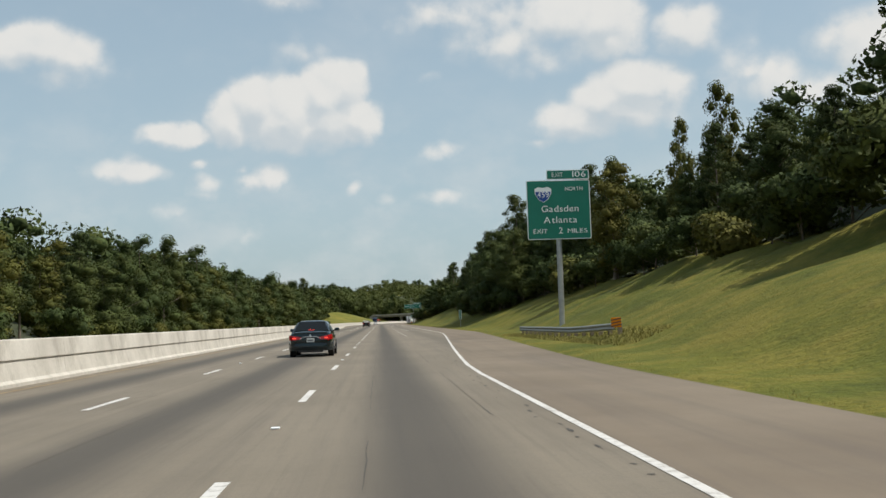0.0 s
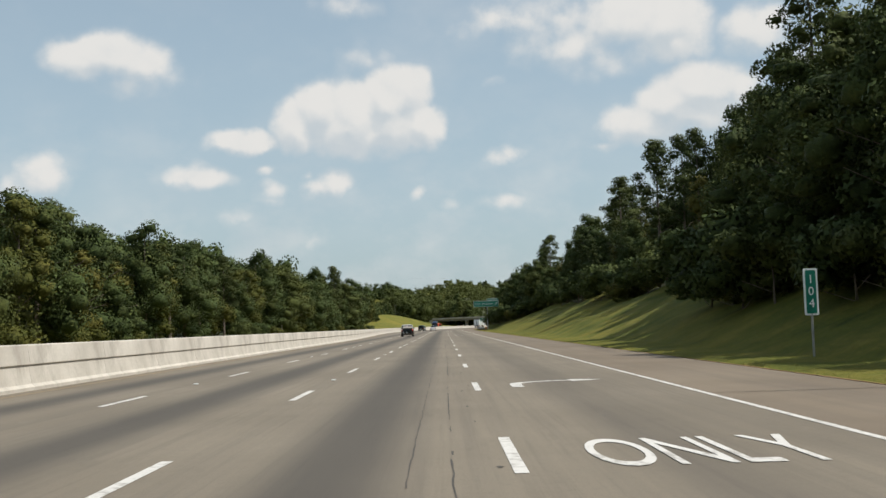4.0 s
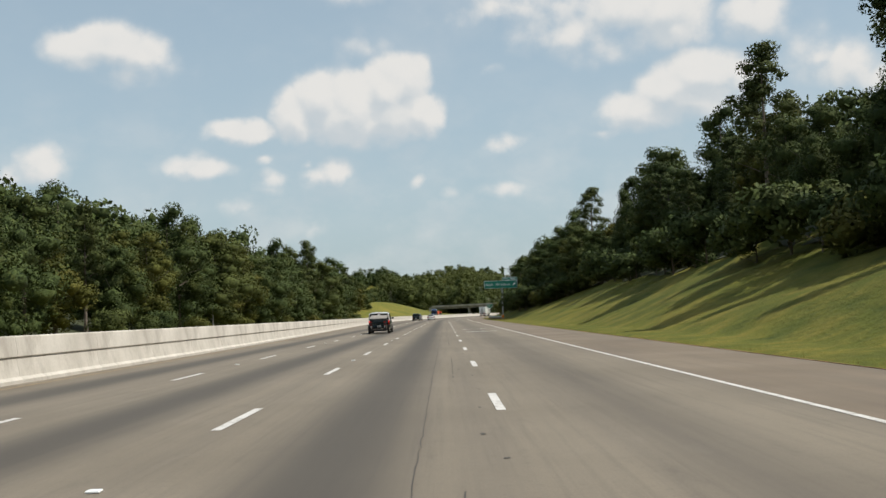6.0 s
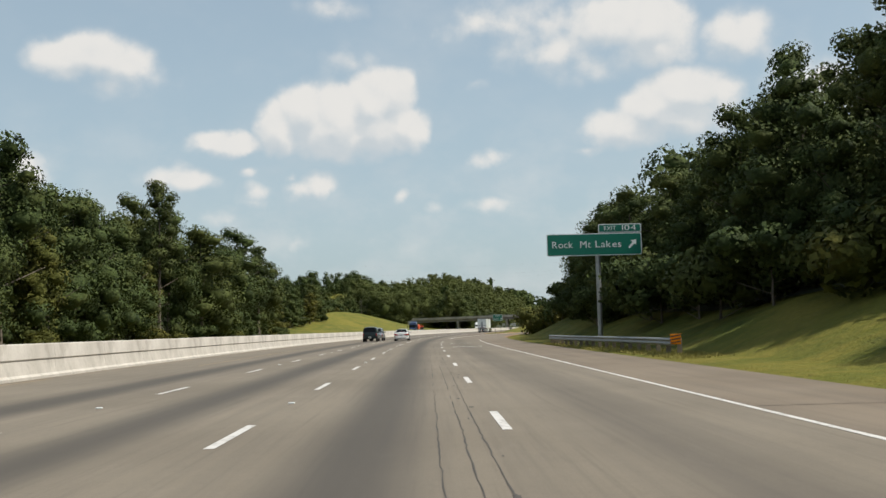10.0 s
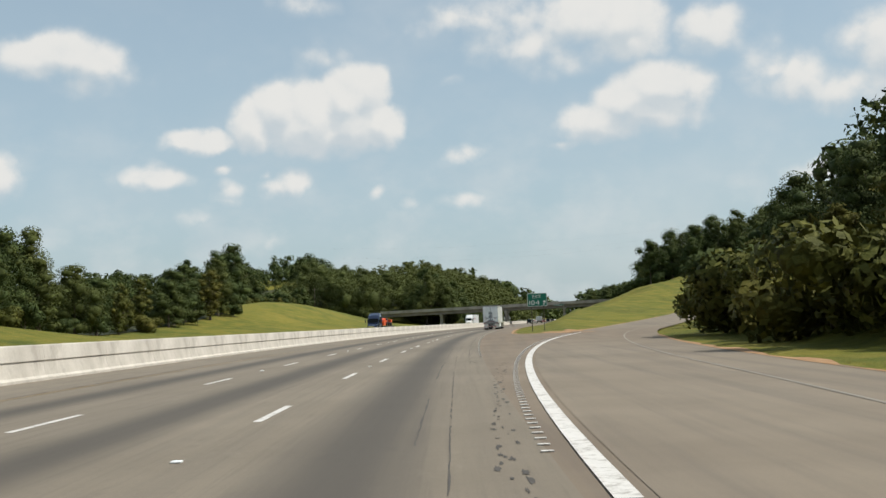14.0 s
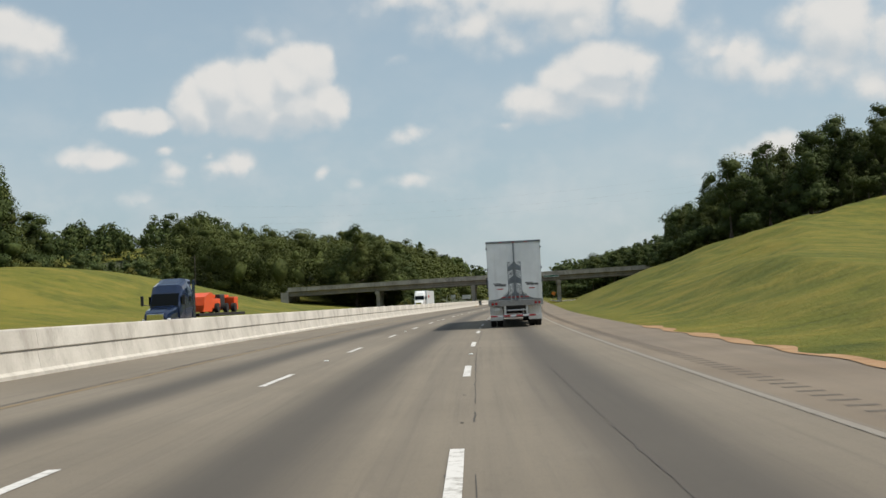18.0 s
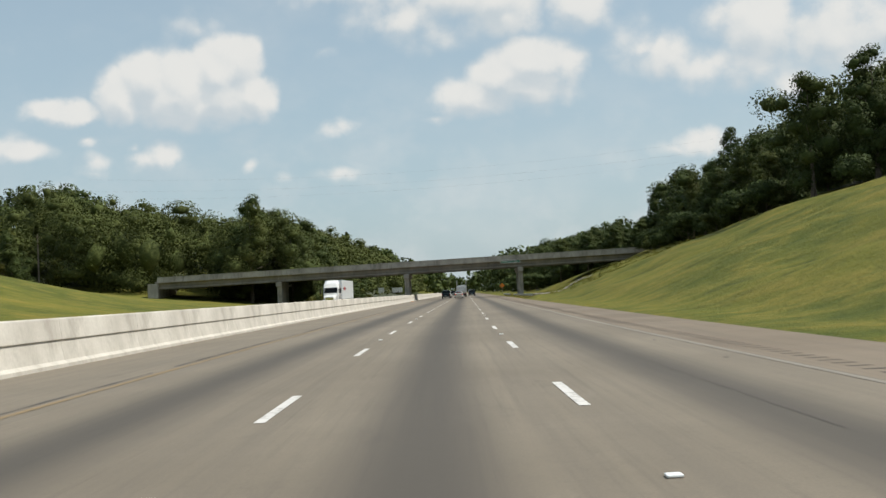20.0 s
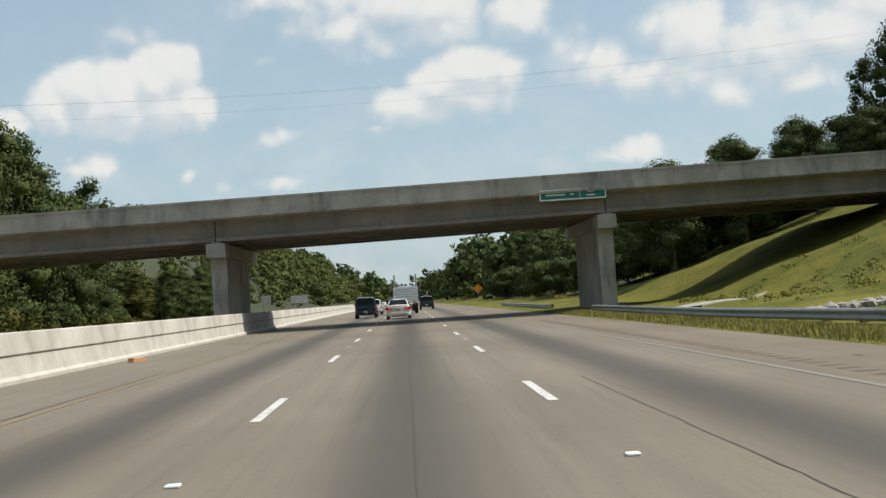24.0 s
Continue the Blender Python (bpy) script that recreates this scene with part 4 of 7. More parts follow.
words("Atlanta", 0.62, M_SIGNWHITE, main, face_up(13.85, -0.012, 7.86), width=2.3)
words("EXIT", 0.42, M_SIGNWHITE, main, face_up(12.45, -0.012, 7.1), width=0.95)
words("2", 0.6, M_SIGNWHITE, main, face_up(13.85, -0.012, 7.12))
words("MILES", 0.42, M_SIGNWHITE, main, face_up(15.0, -0.012, 7.1), width=1.35)
shield = [(0, -0.48), (0.3, -0.3), (0.5, 0.05), (0.52, 0.35), (0.3, 0.47), (0, 0.42), (-0.3, 0.47), (-0.52, 0.35), (-0.5, 0.05), (-0.3, -0.3)]
bm = bmesh.new()
slab([(12.72 + x * 1.12, -0.010, 9.62 + z * 1.12) for x, z in shield[::-1]][::-1], 0.004, bm)
part("shield", bm, M_SIGNWHITE, main, "white-edged interstate shield")
bm = bmesh.new()
slab([(12.72 + x, -0.016, 9.60 + min(z, 0.22)) for x, z in shield], 0.004, bm)
part("shield_blue", bm, M_SIGNBLUE, main)
words("459", 0.55, M_SIGNWHITE, main, face_up(12.72, -0.022, 9.6), width=0.8)

gantry = thing("exit_sign", "wide green exit sign with tab on one steel pole", "road sign", stand(405.0, 0, 0))
post(gantry, 14.4, 0.28, ground(405, 14.4) - 0.3, 7.6, 0.17)
for z in (6.35, 7.2):
    part("crossbar", box(11.0, 17.3, 0.06, 0.12, z - 0.05, z + 0.05), M_DULLSTEEL, gantry)
main = sign_panel("sign_panel", gantry, 10.9, 17.38, 6.07, 7.58)
tab = sign_panel("exit_tab", gantry, 14.45, 17.38, 7.62, 8.2, 0.08)
words("EXIT", 0.40, M_SIGNWHITE, tab, face_up(15.25, -0.012, 7.9), width=0.8)
words("104", 0.52, M_SIGNWHITE, tab, face_up(16.55, -0.012, 7.91), width=0.95)
words("Rock", 0.66, M_SIGNWHITE, main, face_up(11.98, -0.012, 6.82), width=1.4)
words("Mt", 0.66, M_SIGNWHITE, main, face_up(13.55, -0.012, 6.82), width=0.72)
words("Lakes", 0.66, M_SIGNWHITE, main, face_up(15.1, -0.012, 6.82), width=1.75)
arrow_up_right(main, 16.75, 6.82, 0.75, 42)

gore_sign = thing("gore_sign", "green exit sign on two slim steel posts in grass", "road sign", stand(589.1, 0, 0))
for x in (9.0, 10.42):
    post(gore_sign, x, 0.06, ground(589.1, x) - 0.25, 3.2, 0.045, M_POST)
main = sign_panel("sign_panel", gore_sign, 8.52, 10.85, 2.95, 4.5, 0.1)
words("EXIT", 0.52, M_SIGNWHITE, main, face_up(9.65, -0.012, 4.08), width=1.0)
words("104", 0.72, M_SIGNWHITE, main, face_up(9.35, -0.012, 3.37), width=1.2)
arrow_up_right(main, 10.5, 3.38, 0.6, 14)

mile = thing("mile_marker", "narrow green mile marker on a metal post", "road sign", stand(162.5, 0, 0))
post(mile, 13.95, 0.03, ground(162.5, 13.95) - 0.2, 1.6, 0.035, M_DULLSTEEL)
main = sign_panel("sign_panel", mile, 13.74, 14.16, 1.35, 2.75, 0.05)
for i, c in enumerate("104"):
    words(c, 0.36, M_SIGNWHITE, main, face_up(13.95, -0.012, 2.42 - 0.36 * i))

warning = thing("warning_sign", "orange diamond warning sign on a post", "road sign", stand(990, 10.5, 0))
post(warning, 0, 0.03, -0.2, 2.2, 0.04, M_DULLSTEEL)
bm = bmesh.new()
slab([(0, 0, 1.7), (0.85, 0, 2.55), (0, 0, 3.4), (-0.85, 0, 2.55)], 0.02, bm)
part("sign_panel", bm, M_ORANGE, warning)
for k, (u, s_, wd) in enumerate(((-25.5, 1040, 3.6), (-29.0, 1012, 1.8))):
    back = thing("sign_back", "bare grey back of a road sign on posts", "road sign", stand(s_, u, 0))
    for x in (-wd * 0.3, wd * 0.3):
        post(back, x, 0, -0.2, 3.6, 0.06, M_DULLSTEEL)
    part("sign_panel", box(-wd / 2, wd / 2, -0.05, 0.0, 2.2, 3.9, 0.01), M_ALU, back)


def guardrail(s0, s1, at, label, sunk=0.0, marker=True):
    rail = thing("guardrail", label, "guardrail")
    prof = [(0.0, 0.0), (0.05, 0.03), (0.075, 0.07), (0.03, 0.12), (0.0, 0.155), (0.03, 0.19), (0.075, 0.24), (0.05, 0.28), (0.0, 0.31)]
    rings = []
    for s in steps(s0, s1, 2.0):
        u = at(s)
        z = max(ground(s, u), 0.0) + 0.46 - sunk
        rings.append([on_road(s, u - d, z + h) for d, h in prof] + [on_road(s, u - d + 0.012, z + h) for d, h in prof[::-1]])
    part("rail", loft(rings), M_DULLSTEEL if sunk else M_STEEL, rail, "galvanised corrugated rail")
    n = max(2, round((s1 - s0) / 1.9))
    for i in range(n + 1):
        s = s0 + (s1 - s0) * i / n
        u = at(s)
        z = ground(s, u)
        part("rail_post", box(-0.09, 0.09, -0.075, 0.075, -0.3, 0.76 - sunk, 0.01), M_WOOD, rail, m=stand(s, u + 0.19, z))
    if marker:
        u = at(s0)
        z = max(ground(s0, u), 0.0)
        end = part("end_marker", box(-0.22, 0.22, -0.03, 0.0, 0.42, 0.84, 0.01), M_AMBER, rail, "yellow and black striped end plate", stand(s0 - 0.06, u + 0.02, z))
        for k in range(3):
            bm = bmesh.new()
            slab([(-0.22, -0.034, 0.44 + 0.13 * k), (0.22, -0.034, 0.52 + 0.13 * k), (0.22, -0.034, 0.58 + 0.13 * k - 0.01), (-0.22, -0.034, 0.50 + 0.13 * k - 0.01)], 0.003, bm)
            part("stripe", bm, M_BLACK, end)
    return rail


guardrail(44, 73, lambda s: 11.3 + 0.25 * ease(s, 66, 44), "weathered guardrail below the sign with striped end", 0.16)
guardrail(377, 413.5, lambda s: 12.75 - 0.9 * ease(s, 377, 413), "weathered guardrail on wooden posts under the exit sign", 0.1)
guardrail(822.5, 866, lambda s: 8.3 + 0.9 * ease(s, 845, 827), "dull guardrail half sunk in grass before the bridge pier", 0.4, False)
guardrail(884, 922, lambda s: 8.4, "dull guardrail half sunk in grass past the bridge", 0.45, False)

# ---------------------------------------------------------------- overpass
bridge = thing("overpass", "old stained concrete road overpass on wall piers", "bridge", stand(868.6, 0, 0) @ Matrix.Diagonal((1, 1.12, 1.12, 1)), kind="structure")


def span_bar(u0, u1, y0, y1, z0, z1):
    """A bar across the road that follows the deck's slope."""
    ring = lambda u: [(u, y0, z0 + 0.012 * u), (u, y1, z0 + 0.012 * u), (u, y1, z1 + 0.012 * u), (u, y0, z1 + 0.012 * u)]
    return loft([ring(u0), ring(u1)])


BENTS = (-61.5, -37.6, -12.42, 9.99, 38.5)
part("deck", span_bar(-62, 39, 0.1, 11.4, 6.0, 6.27), M_OLDCON, bridge)
for k, (a, b) in enumerate(zip(BENTS, BENTS[1:])):
    for j in range(5):
        y = 0.55 + j * 2.55
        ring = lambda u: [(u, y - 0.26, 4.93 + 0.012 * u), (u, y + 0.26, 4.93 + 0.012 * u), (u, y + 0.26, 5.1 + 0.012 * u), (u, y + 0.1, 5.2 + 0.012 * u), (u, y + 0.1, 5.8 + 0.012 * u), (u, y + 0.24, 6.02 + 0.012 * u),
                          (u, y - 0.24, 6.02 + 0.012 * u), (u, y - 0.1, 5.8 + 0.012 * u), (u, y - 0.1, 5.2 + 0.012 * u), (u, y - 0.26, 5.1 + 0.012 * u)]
        part("girder", loft([ring(a + 0.04), ring(b - 0.04)]), M_GIRDER, bridge, "tan concrete girder toned darker for shade")
    n = 6 if b - a > 18.9 else 5
    for i in range(n):
        u0, u1 = a + (b - a) * i / n + 0.003, a + (b - a) * (i + 1) / n - 0.003
        for y0, y1 in ((-0.06, 0.22), (11.28, 11.56)):
            part("parapet_panel", span_bar(u0, u1, y0, y1, 6.19, 7.0), M_OLDCON, bridge)
        part("deck_ledge", span_bar(u0 + 0.01, u1 - 0.01, -0.20, 0.1, 6.06, 6.20), M_OLDCON, bridge)
        part("coping", span_bar(u0 + 0.02, u1 - 0.02, -0.1, 0.26, 6.9, 7.03), M_OLDCON, bridge)
for u in BENTS[1:-1]:
    zt = 4.9 + 0.012 * u
    pier = part("pier", box(-0.45, 0.45, 0.9, 8.2, -0.4, zt - 0.75, 0.04), M_OLDCON, bridge, m=Matrix.Translation((u, 0, 0)))
    part("pier_cap", box(-0.55, 0.55, 0.15, 11.35, zt - 0.8, zt - 0.06, 0.05), M_OLDCON, bridge, m=Matrix.Translation((u, 0, 0)))
    for j in range(5):
        part("bearing", box(-0.3, 0.3, -0.2, 0.2, 0, 0.1), M_DULLSTEEL, bridge, m=Matrix.Translation((u, 0.55 + j * 2.55, zt - 0.07)))
for u, d in ((-61.6, -1), (38.6, 1)):
    part("abutment", box(-0.2 if d > 0 else -1.8, 1.8 if d > 0 else 0.2, -0.1, 11.6, -2.5, 5.95 + 0.012 * u), M_OLDCON, bridge, m=Matrix.Translation((u, 0, 0)))
road_sign = tagged(new("bridge_sign"), "green road name sign fixed to the bridge parapet", "road sign")
road_sign.matrix_basis = stand(868.6, 0.0, -1.3) @ Matrix.Diagonal((1.14, 1.12, 1.3, 1))
main = sign_panel("sign_panel", road_sign, 5.4, 8.75, 5.98, 6.45, 0.05)
for x0, x1, z0, z1 in ((5.7, 6.7, 6.19, 6.25), (6.95, 7.12, 6.20, 6.25), (7.42, 7.44, 6.06, 6.37), (7.8, 8.15, 6.28, 6.315), (7.75, 8.2, 6.13, 6.165)):
    part("text_bar", box(x0, x1, -0.016, -0.006, z0, z1), M_SIGNWHITE, main)
main.location.y = -0.09


# ---------------------------------------------------------------- trees


def leaf_cloud(seed, blobs, count, size, core=0.6, up=0.25):
    """Leaf sprays scattered over the shells of blobs, over rough dark cores. Returns vertices, faces and the way each vertex faces."""
    g = np.random.default_rng(seed)
    blobs = np.asarray(blobs, float)          # x y z rx ry rz
    area = blobs[:, 3] * blobs[:, 4] + blobs[:, 3] * blobs[:, 5]
    pick = g.choice(len(blobs), count, p=area / area.sum())
    v = g.normal(size=(count, 3))
    v[:, 2] += up
    v /= np.linalg.norm(v, axis=1)[:, None]
    rad = 0.70 + 0.42 * g.random(count) ** 0.8
    pos = blobs[pick, :3] + v * blobs[pick, 3:] * rad[:, None]
    nrm = v + g.normal(size=(count, 3)) * 0.55
    nrm /= np.linalg.norm(nrm, axis=1)[:, None]
    t = np.cross(nrm, g.normal(size=(count, 3)))
    t /= np.linalg.norm(t, axis=1)[:, None]
    b = np.cross(nrm, t)
    sz = size * (0.5 + 1.0 * g.random(count))[:, None]
    slim, off1, off2 = (0.4 + 0.45 * g.random(count))[:, None], (g.random(count) * 0.9 - 0.2)[:, None], (g.random(count) * 0.9 - 0.5)[:, None]
    quad = np.stack([pos - t * sz, pos - (b * slim - t * off1) * sz + nrm * sz * 0.15, pos + t * sz, pos + (b * slim + t * off2) * sz - nrm * sz * 0.15], 1)
    # a spray of leaves faces out of its clump, each a little its own way
    out = v / blobs[pick, 3:] * blobs[pick, 3:4] + 0.55 * nrm + g.normal(size=(count, 3)) * 0.18 + np.array((0, 0, 0.15))
    out /= np.linalg.norm(out, axis=1)[:, None]
    verts, ways = [quad.reshape(-1, 3)], [np.repeat(out, 4, 0)]
    faces = [(4 * i, 4 * i + 1, 4 * i + 2, 4 * i + 3) for i in range(count)]
    base = 4 * count
    if core > 0:
        bm = bmesh.new()
        bmesh.ops.create_icosphere(bm, subdivisions=1, radius=1.0)
        unit = np.array([w.co[:] for w in bm.verts])
        bm.verts.index_update()
        tri = [[w.index for w in f.verts] for f in bm.faces]
        bm.free()
        for bl in blobs:
            verts.append(unit * (1 + 0.25 * g.normal(size=(len(unit), 1)).clip(-1, 1)) * bl[3:] * core + bl[:3])
            ways.append(unit)
            faces += [tuple(base + i for i in f) for f in tri]
            base += len(unit)
    return np.concatenate(verts), faces, np.concatenate(ways)


def foliage(name, made, mat):
    v, f, ways = made
    me = mesh_of(name, v, f, mat, smooth=True)
    me.normals_split_custom_set_from_vertices(ways.astype(np.float32))
    return me


def limb_mesh(name, seed, height, radius, limbs, lean=0.0, mat=M_BARK, spread=0.55, start=0.35):
    g = random.Random(seed)
    bm = bmesh.new()
    n = 7
    pts = []
    for i in range(6):
        t = i / 5
        pts.append(Vector((lean * t * t * height + 0.12 * g.uniform(-1, 1) * t, 0.12 * g.uniform(-1, 1) * t, -0.5 + t * (height + 0.5))))
    rings = []
    for i, p in enumerate(pts):
        r = radius * (1 - 0.85 * (i / 5)) * (1.5 if i == 0 else 1.0)
        rings.append([p + Vector((r * math.cos(2 * math.pi * k / n), r * math.sin(2 * math.pi * k / n), 0)) for k in range(n)])
    loft(rings, bm)
    for i in range(limbs):
        t = start + (0.95 - start) * (i + 0.5) / limbs
        p = pts[0].lerp(pts[-1], t)
        a = g.uniform(0, 6.28)
        ln = height * spread * (1.05 - t) * g.uniform(0.5, 0.9) + 0.6
        q = p + Vector((math.cos(a) * ln, math.sin(a) * ln, ln * g.uniform(0.35, 0.8)))
        rod(p, q, radius * 0.34 * (1.1 - t), 0.02, 5, bm)
    me = bpy.data.meshes.new(name)
    bm.to_mesh(me)
    bm.free()
    me.materials.append(mat)
    return me


def broadleaf(seed, height, width, mat, leaves=10500, size=0.125, low=0.10):
    g = random.Random(seed)
    blobs = []
    for i in range(27):
        t = (i + g.random()) / 27
        z = height * (low + (0.98 - low) * t)
        prof = math.sin(math.pi * min(1.0, 0.16 + 0.80 * t)) ** 0.7
        a = g.uniform(0, 6.283)
        d = width * 0.5 * prof * g.uniform(0.2, 0.9)
        r = width * g.uniform(0.13, 0.21) * (0.7 + 0.5 * prof)
        blobs.append((d * math.cos(a), d * math.sin(a), min(z, height - r * 0.6), r, r, r * g.uniform(0.65, 0.95)))
    blobs.append((0, 0, height * 0.55, width * 0.24, width * 0.24, height * 0.28))
    return foliage("crown", leaf_cloud(seed, blobs, leaves, size), mat), limb_mesh("trunk", seed, height * 0.86, 0.19 + height * 0.006, 7)


def pine(seed, height, width, leaves=7000, size=0.12, bare=0.42):
    g = random.Random(seed)
    blobs = []
    n = 30
    for i in range(n):
        t = (i + g.uniform(-0.8, 0.8)) / (n - 1)
        t = min(max(t, 0.0), 1.0)
        z = height * (bare + (0.97 - bare) * t)
        w = width * 0.5 * math.sin(math.pi * (0.18 + 0.74 * t)) ** 0.8 * (1.0 - 0.25 * t)
        a = i * 2.4 + g.uniform(-0.7, 0.7)
        d = w * g.uniform(0.15, 0.95)
        r = width * g.uniform(0.09, 0.16)
        blobs.append((d * math.cos(a), d * math.sin(a), z + 0.18 * d, r * 1.1, r * 1.1, r * g.uniform(0.6, 0.9)))
    return foliage("crown", leaf_cloud(seed, blobs, leaves, size, core=0.5, up=0.3), M_NEEDLE), limb_mesh("trunk", seed, height * 0.98, 0.17 + height * 0.005, 12, spread=0.22, start=0.35)


def bush(seed, height, width, mat, leaves=3600, size=0.11):
    g = random.Random(seed)
    blobs = []
    for i in range(9):
        a, d = g.uniform(0, 6.283), width * 0.38 * g.random() ** 0.6
        r = width * g.uniform(0.16, 0.26)
        blobs.append((d * math.cos(a), d * math.sin(a), height * g.uniform(0.25, 0.78), r, r, r * 0.85))
    return foliage("crown", leaf_cloud(seed, blobs, leaves, size), mat), limb_mesh("trunk", seed, height * 0.6, 0.07, 5, start=0.15)


KINDS = {
    "oak": ("tree", "leafy green broadleaf tree at the wood's edge", [broadleaf(11, 14, 8.5, M_LEAF), broadleaf(12, 16, 8.0, M_LEAF, low=0.06), broadleaf(13, 12.5, 9.0, M_LEAF)]),
    "gum": ("tree", "slender broadleaf tree turning yellow and green", [broadleaf(21, 13, 6.2, M_LEAF2, 5600), broadleaf(22, 11, 5.8, M_LEAF2, 5400, low=0.08)]),
    "pine": ("tree", "tall pine with a sparse layered crown", [pine(31, 19, 7.0), pine(32, 16, 6.4, bare=0.35)]),
    "shrub": ("shrub", "dense roadside shrub under the trees", [bush(41, 3.4, 4.6, M_LEAF), bush(42, 2.6, 4.2, M_LEAF2)]),
}


def plant(kind, s, u, scale, turn, which, wide=1.0, base=None):
    category, label, shapes = KINDS[kind]
    crown, trunk = shapes[which % len(shapes)]
    z = ground(s, u) if base is None else base
    t = thing({"pine": "pine_tree", "shrub": "shrub", "gum": "yellowing_tree", "oak": "broadleaf_tree"}[kind], label, category,
              Matrix.Translation(on_road(s, u, z - 0.1)) @ Matrix.Rotation(turn, 4, "Z") @ Matrix.Diagonal((scale * wide, scale * wide, scale, 1)), group="roadside wood")
    part("trunk", trunk, M_BARK, t)
    part("crown", crown, M_LEAF, t)
    return t


def wood_edge(s):
    """Where the wood begins on the right bank."""
    k, s = swell(s), near(s)
    e = 24.5 - 4.3 * ease(s, 345, 395) - 5.3 * ease(s, 148, 158) * (1 - ease(s, 186, 203)) - 2.6 * ease(s, 362, 374) * (1 - ease(s, 418, 440))
    e += 10.3 * ease(s, 545, 585) + 34 * ease(s, 600, 640) * (1 - ease(s, 748, 786))
    e -= 15.5 * ease(s, 862, 895)
    return 6.7 + (e - 6.7) * k


def wood_left(s):
    k, s = swell(s), near(s)
    return -27.5 + k * (-6.0 - 27 * ease(s, 528, 580) - 25 * ease(s, 685, 730) + 50 * ease(s, 850, 930))


# dark green sheet laid just above the ground inside the woods
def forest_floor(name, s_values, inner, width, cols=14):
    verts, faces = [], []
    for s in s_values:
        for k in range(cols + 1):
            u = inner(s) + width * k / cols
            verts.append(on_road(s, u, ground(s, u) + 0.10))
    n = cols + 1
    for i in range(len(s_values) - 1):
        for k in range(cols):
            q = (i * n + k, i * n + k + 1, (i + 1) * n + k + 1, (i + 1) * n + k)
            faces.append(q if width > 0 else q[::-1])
    tagged(new(name, mesh_of(name, verts, faces, M_FOREST, smooth=True)), "dark green ground under the trees", "forest floor", kind="structure")


def floor_right(s):
    e = wood_edge(s) + 1.2 + 0.9 * noise.noise(Vector((s * 0.15, 0, 0)))
    return max(e, gore(s) + 15) if 466 < s < 765 else e


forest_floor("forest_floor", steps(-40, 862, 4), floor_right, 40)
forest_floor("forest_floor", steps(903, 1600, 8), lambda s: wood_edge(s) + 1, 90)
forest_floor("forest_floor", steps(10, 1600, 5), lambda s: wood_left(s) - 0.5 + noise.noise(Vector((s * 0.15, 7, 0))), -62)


grow = random.Random(77)
# right bank
s = -25.0
while s < 1035:
    for row, off in enumerate((4.8, 9.5)):
        if row == 1 and grow.random() < 0.5:
            continue
        ss = s + grow.uniform(-2.2, 2.2)
        u = wood_edge(ss) + off + grow.uniform(-1.2, 1.8)
        if 466 < ss < 765 and u < gore(ss) + 17:
            u = gore(ss) + 17 + off
        kind = grow.choices(("oak", "gum", "pine"), (0.62, 0.1, 0.28))[0]
        sc = grow.uniform(0.62, 0.98) * (0.8 if row == 0 else 1.02)
        if ss < 110:
            sc *= 0.74
        elif 150 < ss < 205:
            sc *= 1.32
        elif ss < 345:
            sc *= 1.24
        elif ss < 385:
            sc *= 1.0
        elif ss < 470:
            sc *= 0.93 if kind != "pine" else 0.80
        if 470 < ss < 560:
            sc *= 0.8
        if 560 < ss < 888:
            sc *= 0.86 - 0.12 * ease(ss, 620, 660) * (1 - ease(ss, 745, 790)) + 0.16 * ease(ss, 740, 800)
        if 880 < ss:
            sc *= 0.42 + 0.5 * ease(ss, 940, 1000)
        plant(kind, ss, u, sc, grow.uniform(0, 6.28), grow.randrange(6), grow.uniform(0.85, 1.15))
    s += grow.uniform(6.0, 8.2)
s = -20.0
while s < 1020:
    if 864 < s < 907:
        s = 907
    u = wood_edge(s) + grow.uniform(-0.9, 1.6)
    if 466 < s < 765 and u < gore(s) + 12:
        u = gore(s) + (12.3 if s < 545 else 17)
    plant("shrub", s, u, grow.uniform(0.8, 1.55), grow.uniform(0, 6.28), 1 if grow.random() < (0.5 if 470 < s < 560 else 0.08) else 0, 1.15)
    s += grow.uniform(4.4, 6.6)
for a, b in ((150, 200), (355, 466)):
    s = a
    while s < b:
        back = 3.2 if 360 < s < 414 else 0.0
        plant("oak", s, wood_edge(s) + back + grow.uniform(0.2, 2.2), grow.uniform(0.55, 0.8), grow.uniform(0, 6.28), grow.randrange(6), 1.1)
        plant("shrub", s + 2, wood_edge(s) + back - grow.uniform(0.6, 2.0), 0.8 * grow.uniform(0.9, 1.5), grow.uniform(0, 6.28), 0, 1.1)
        s += grow.uniform(3.6, 5.2)
for s, u in ((866, 34.5), (864, 37.0), (868, 39.5)):
    plant("shrub", s, u, 1.1, s, 0)
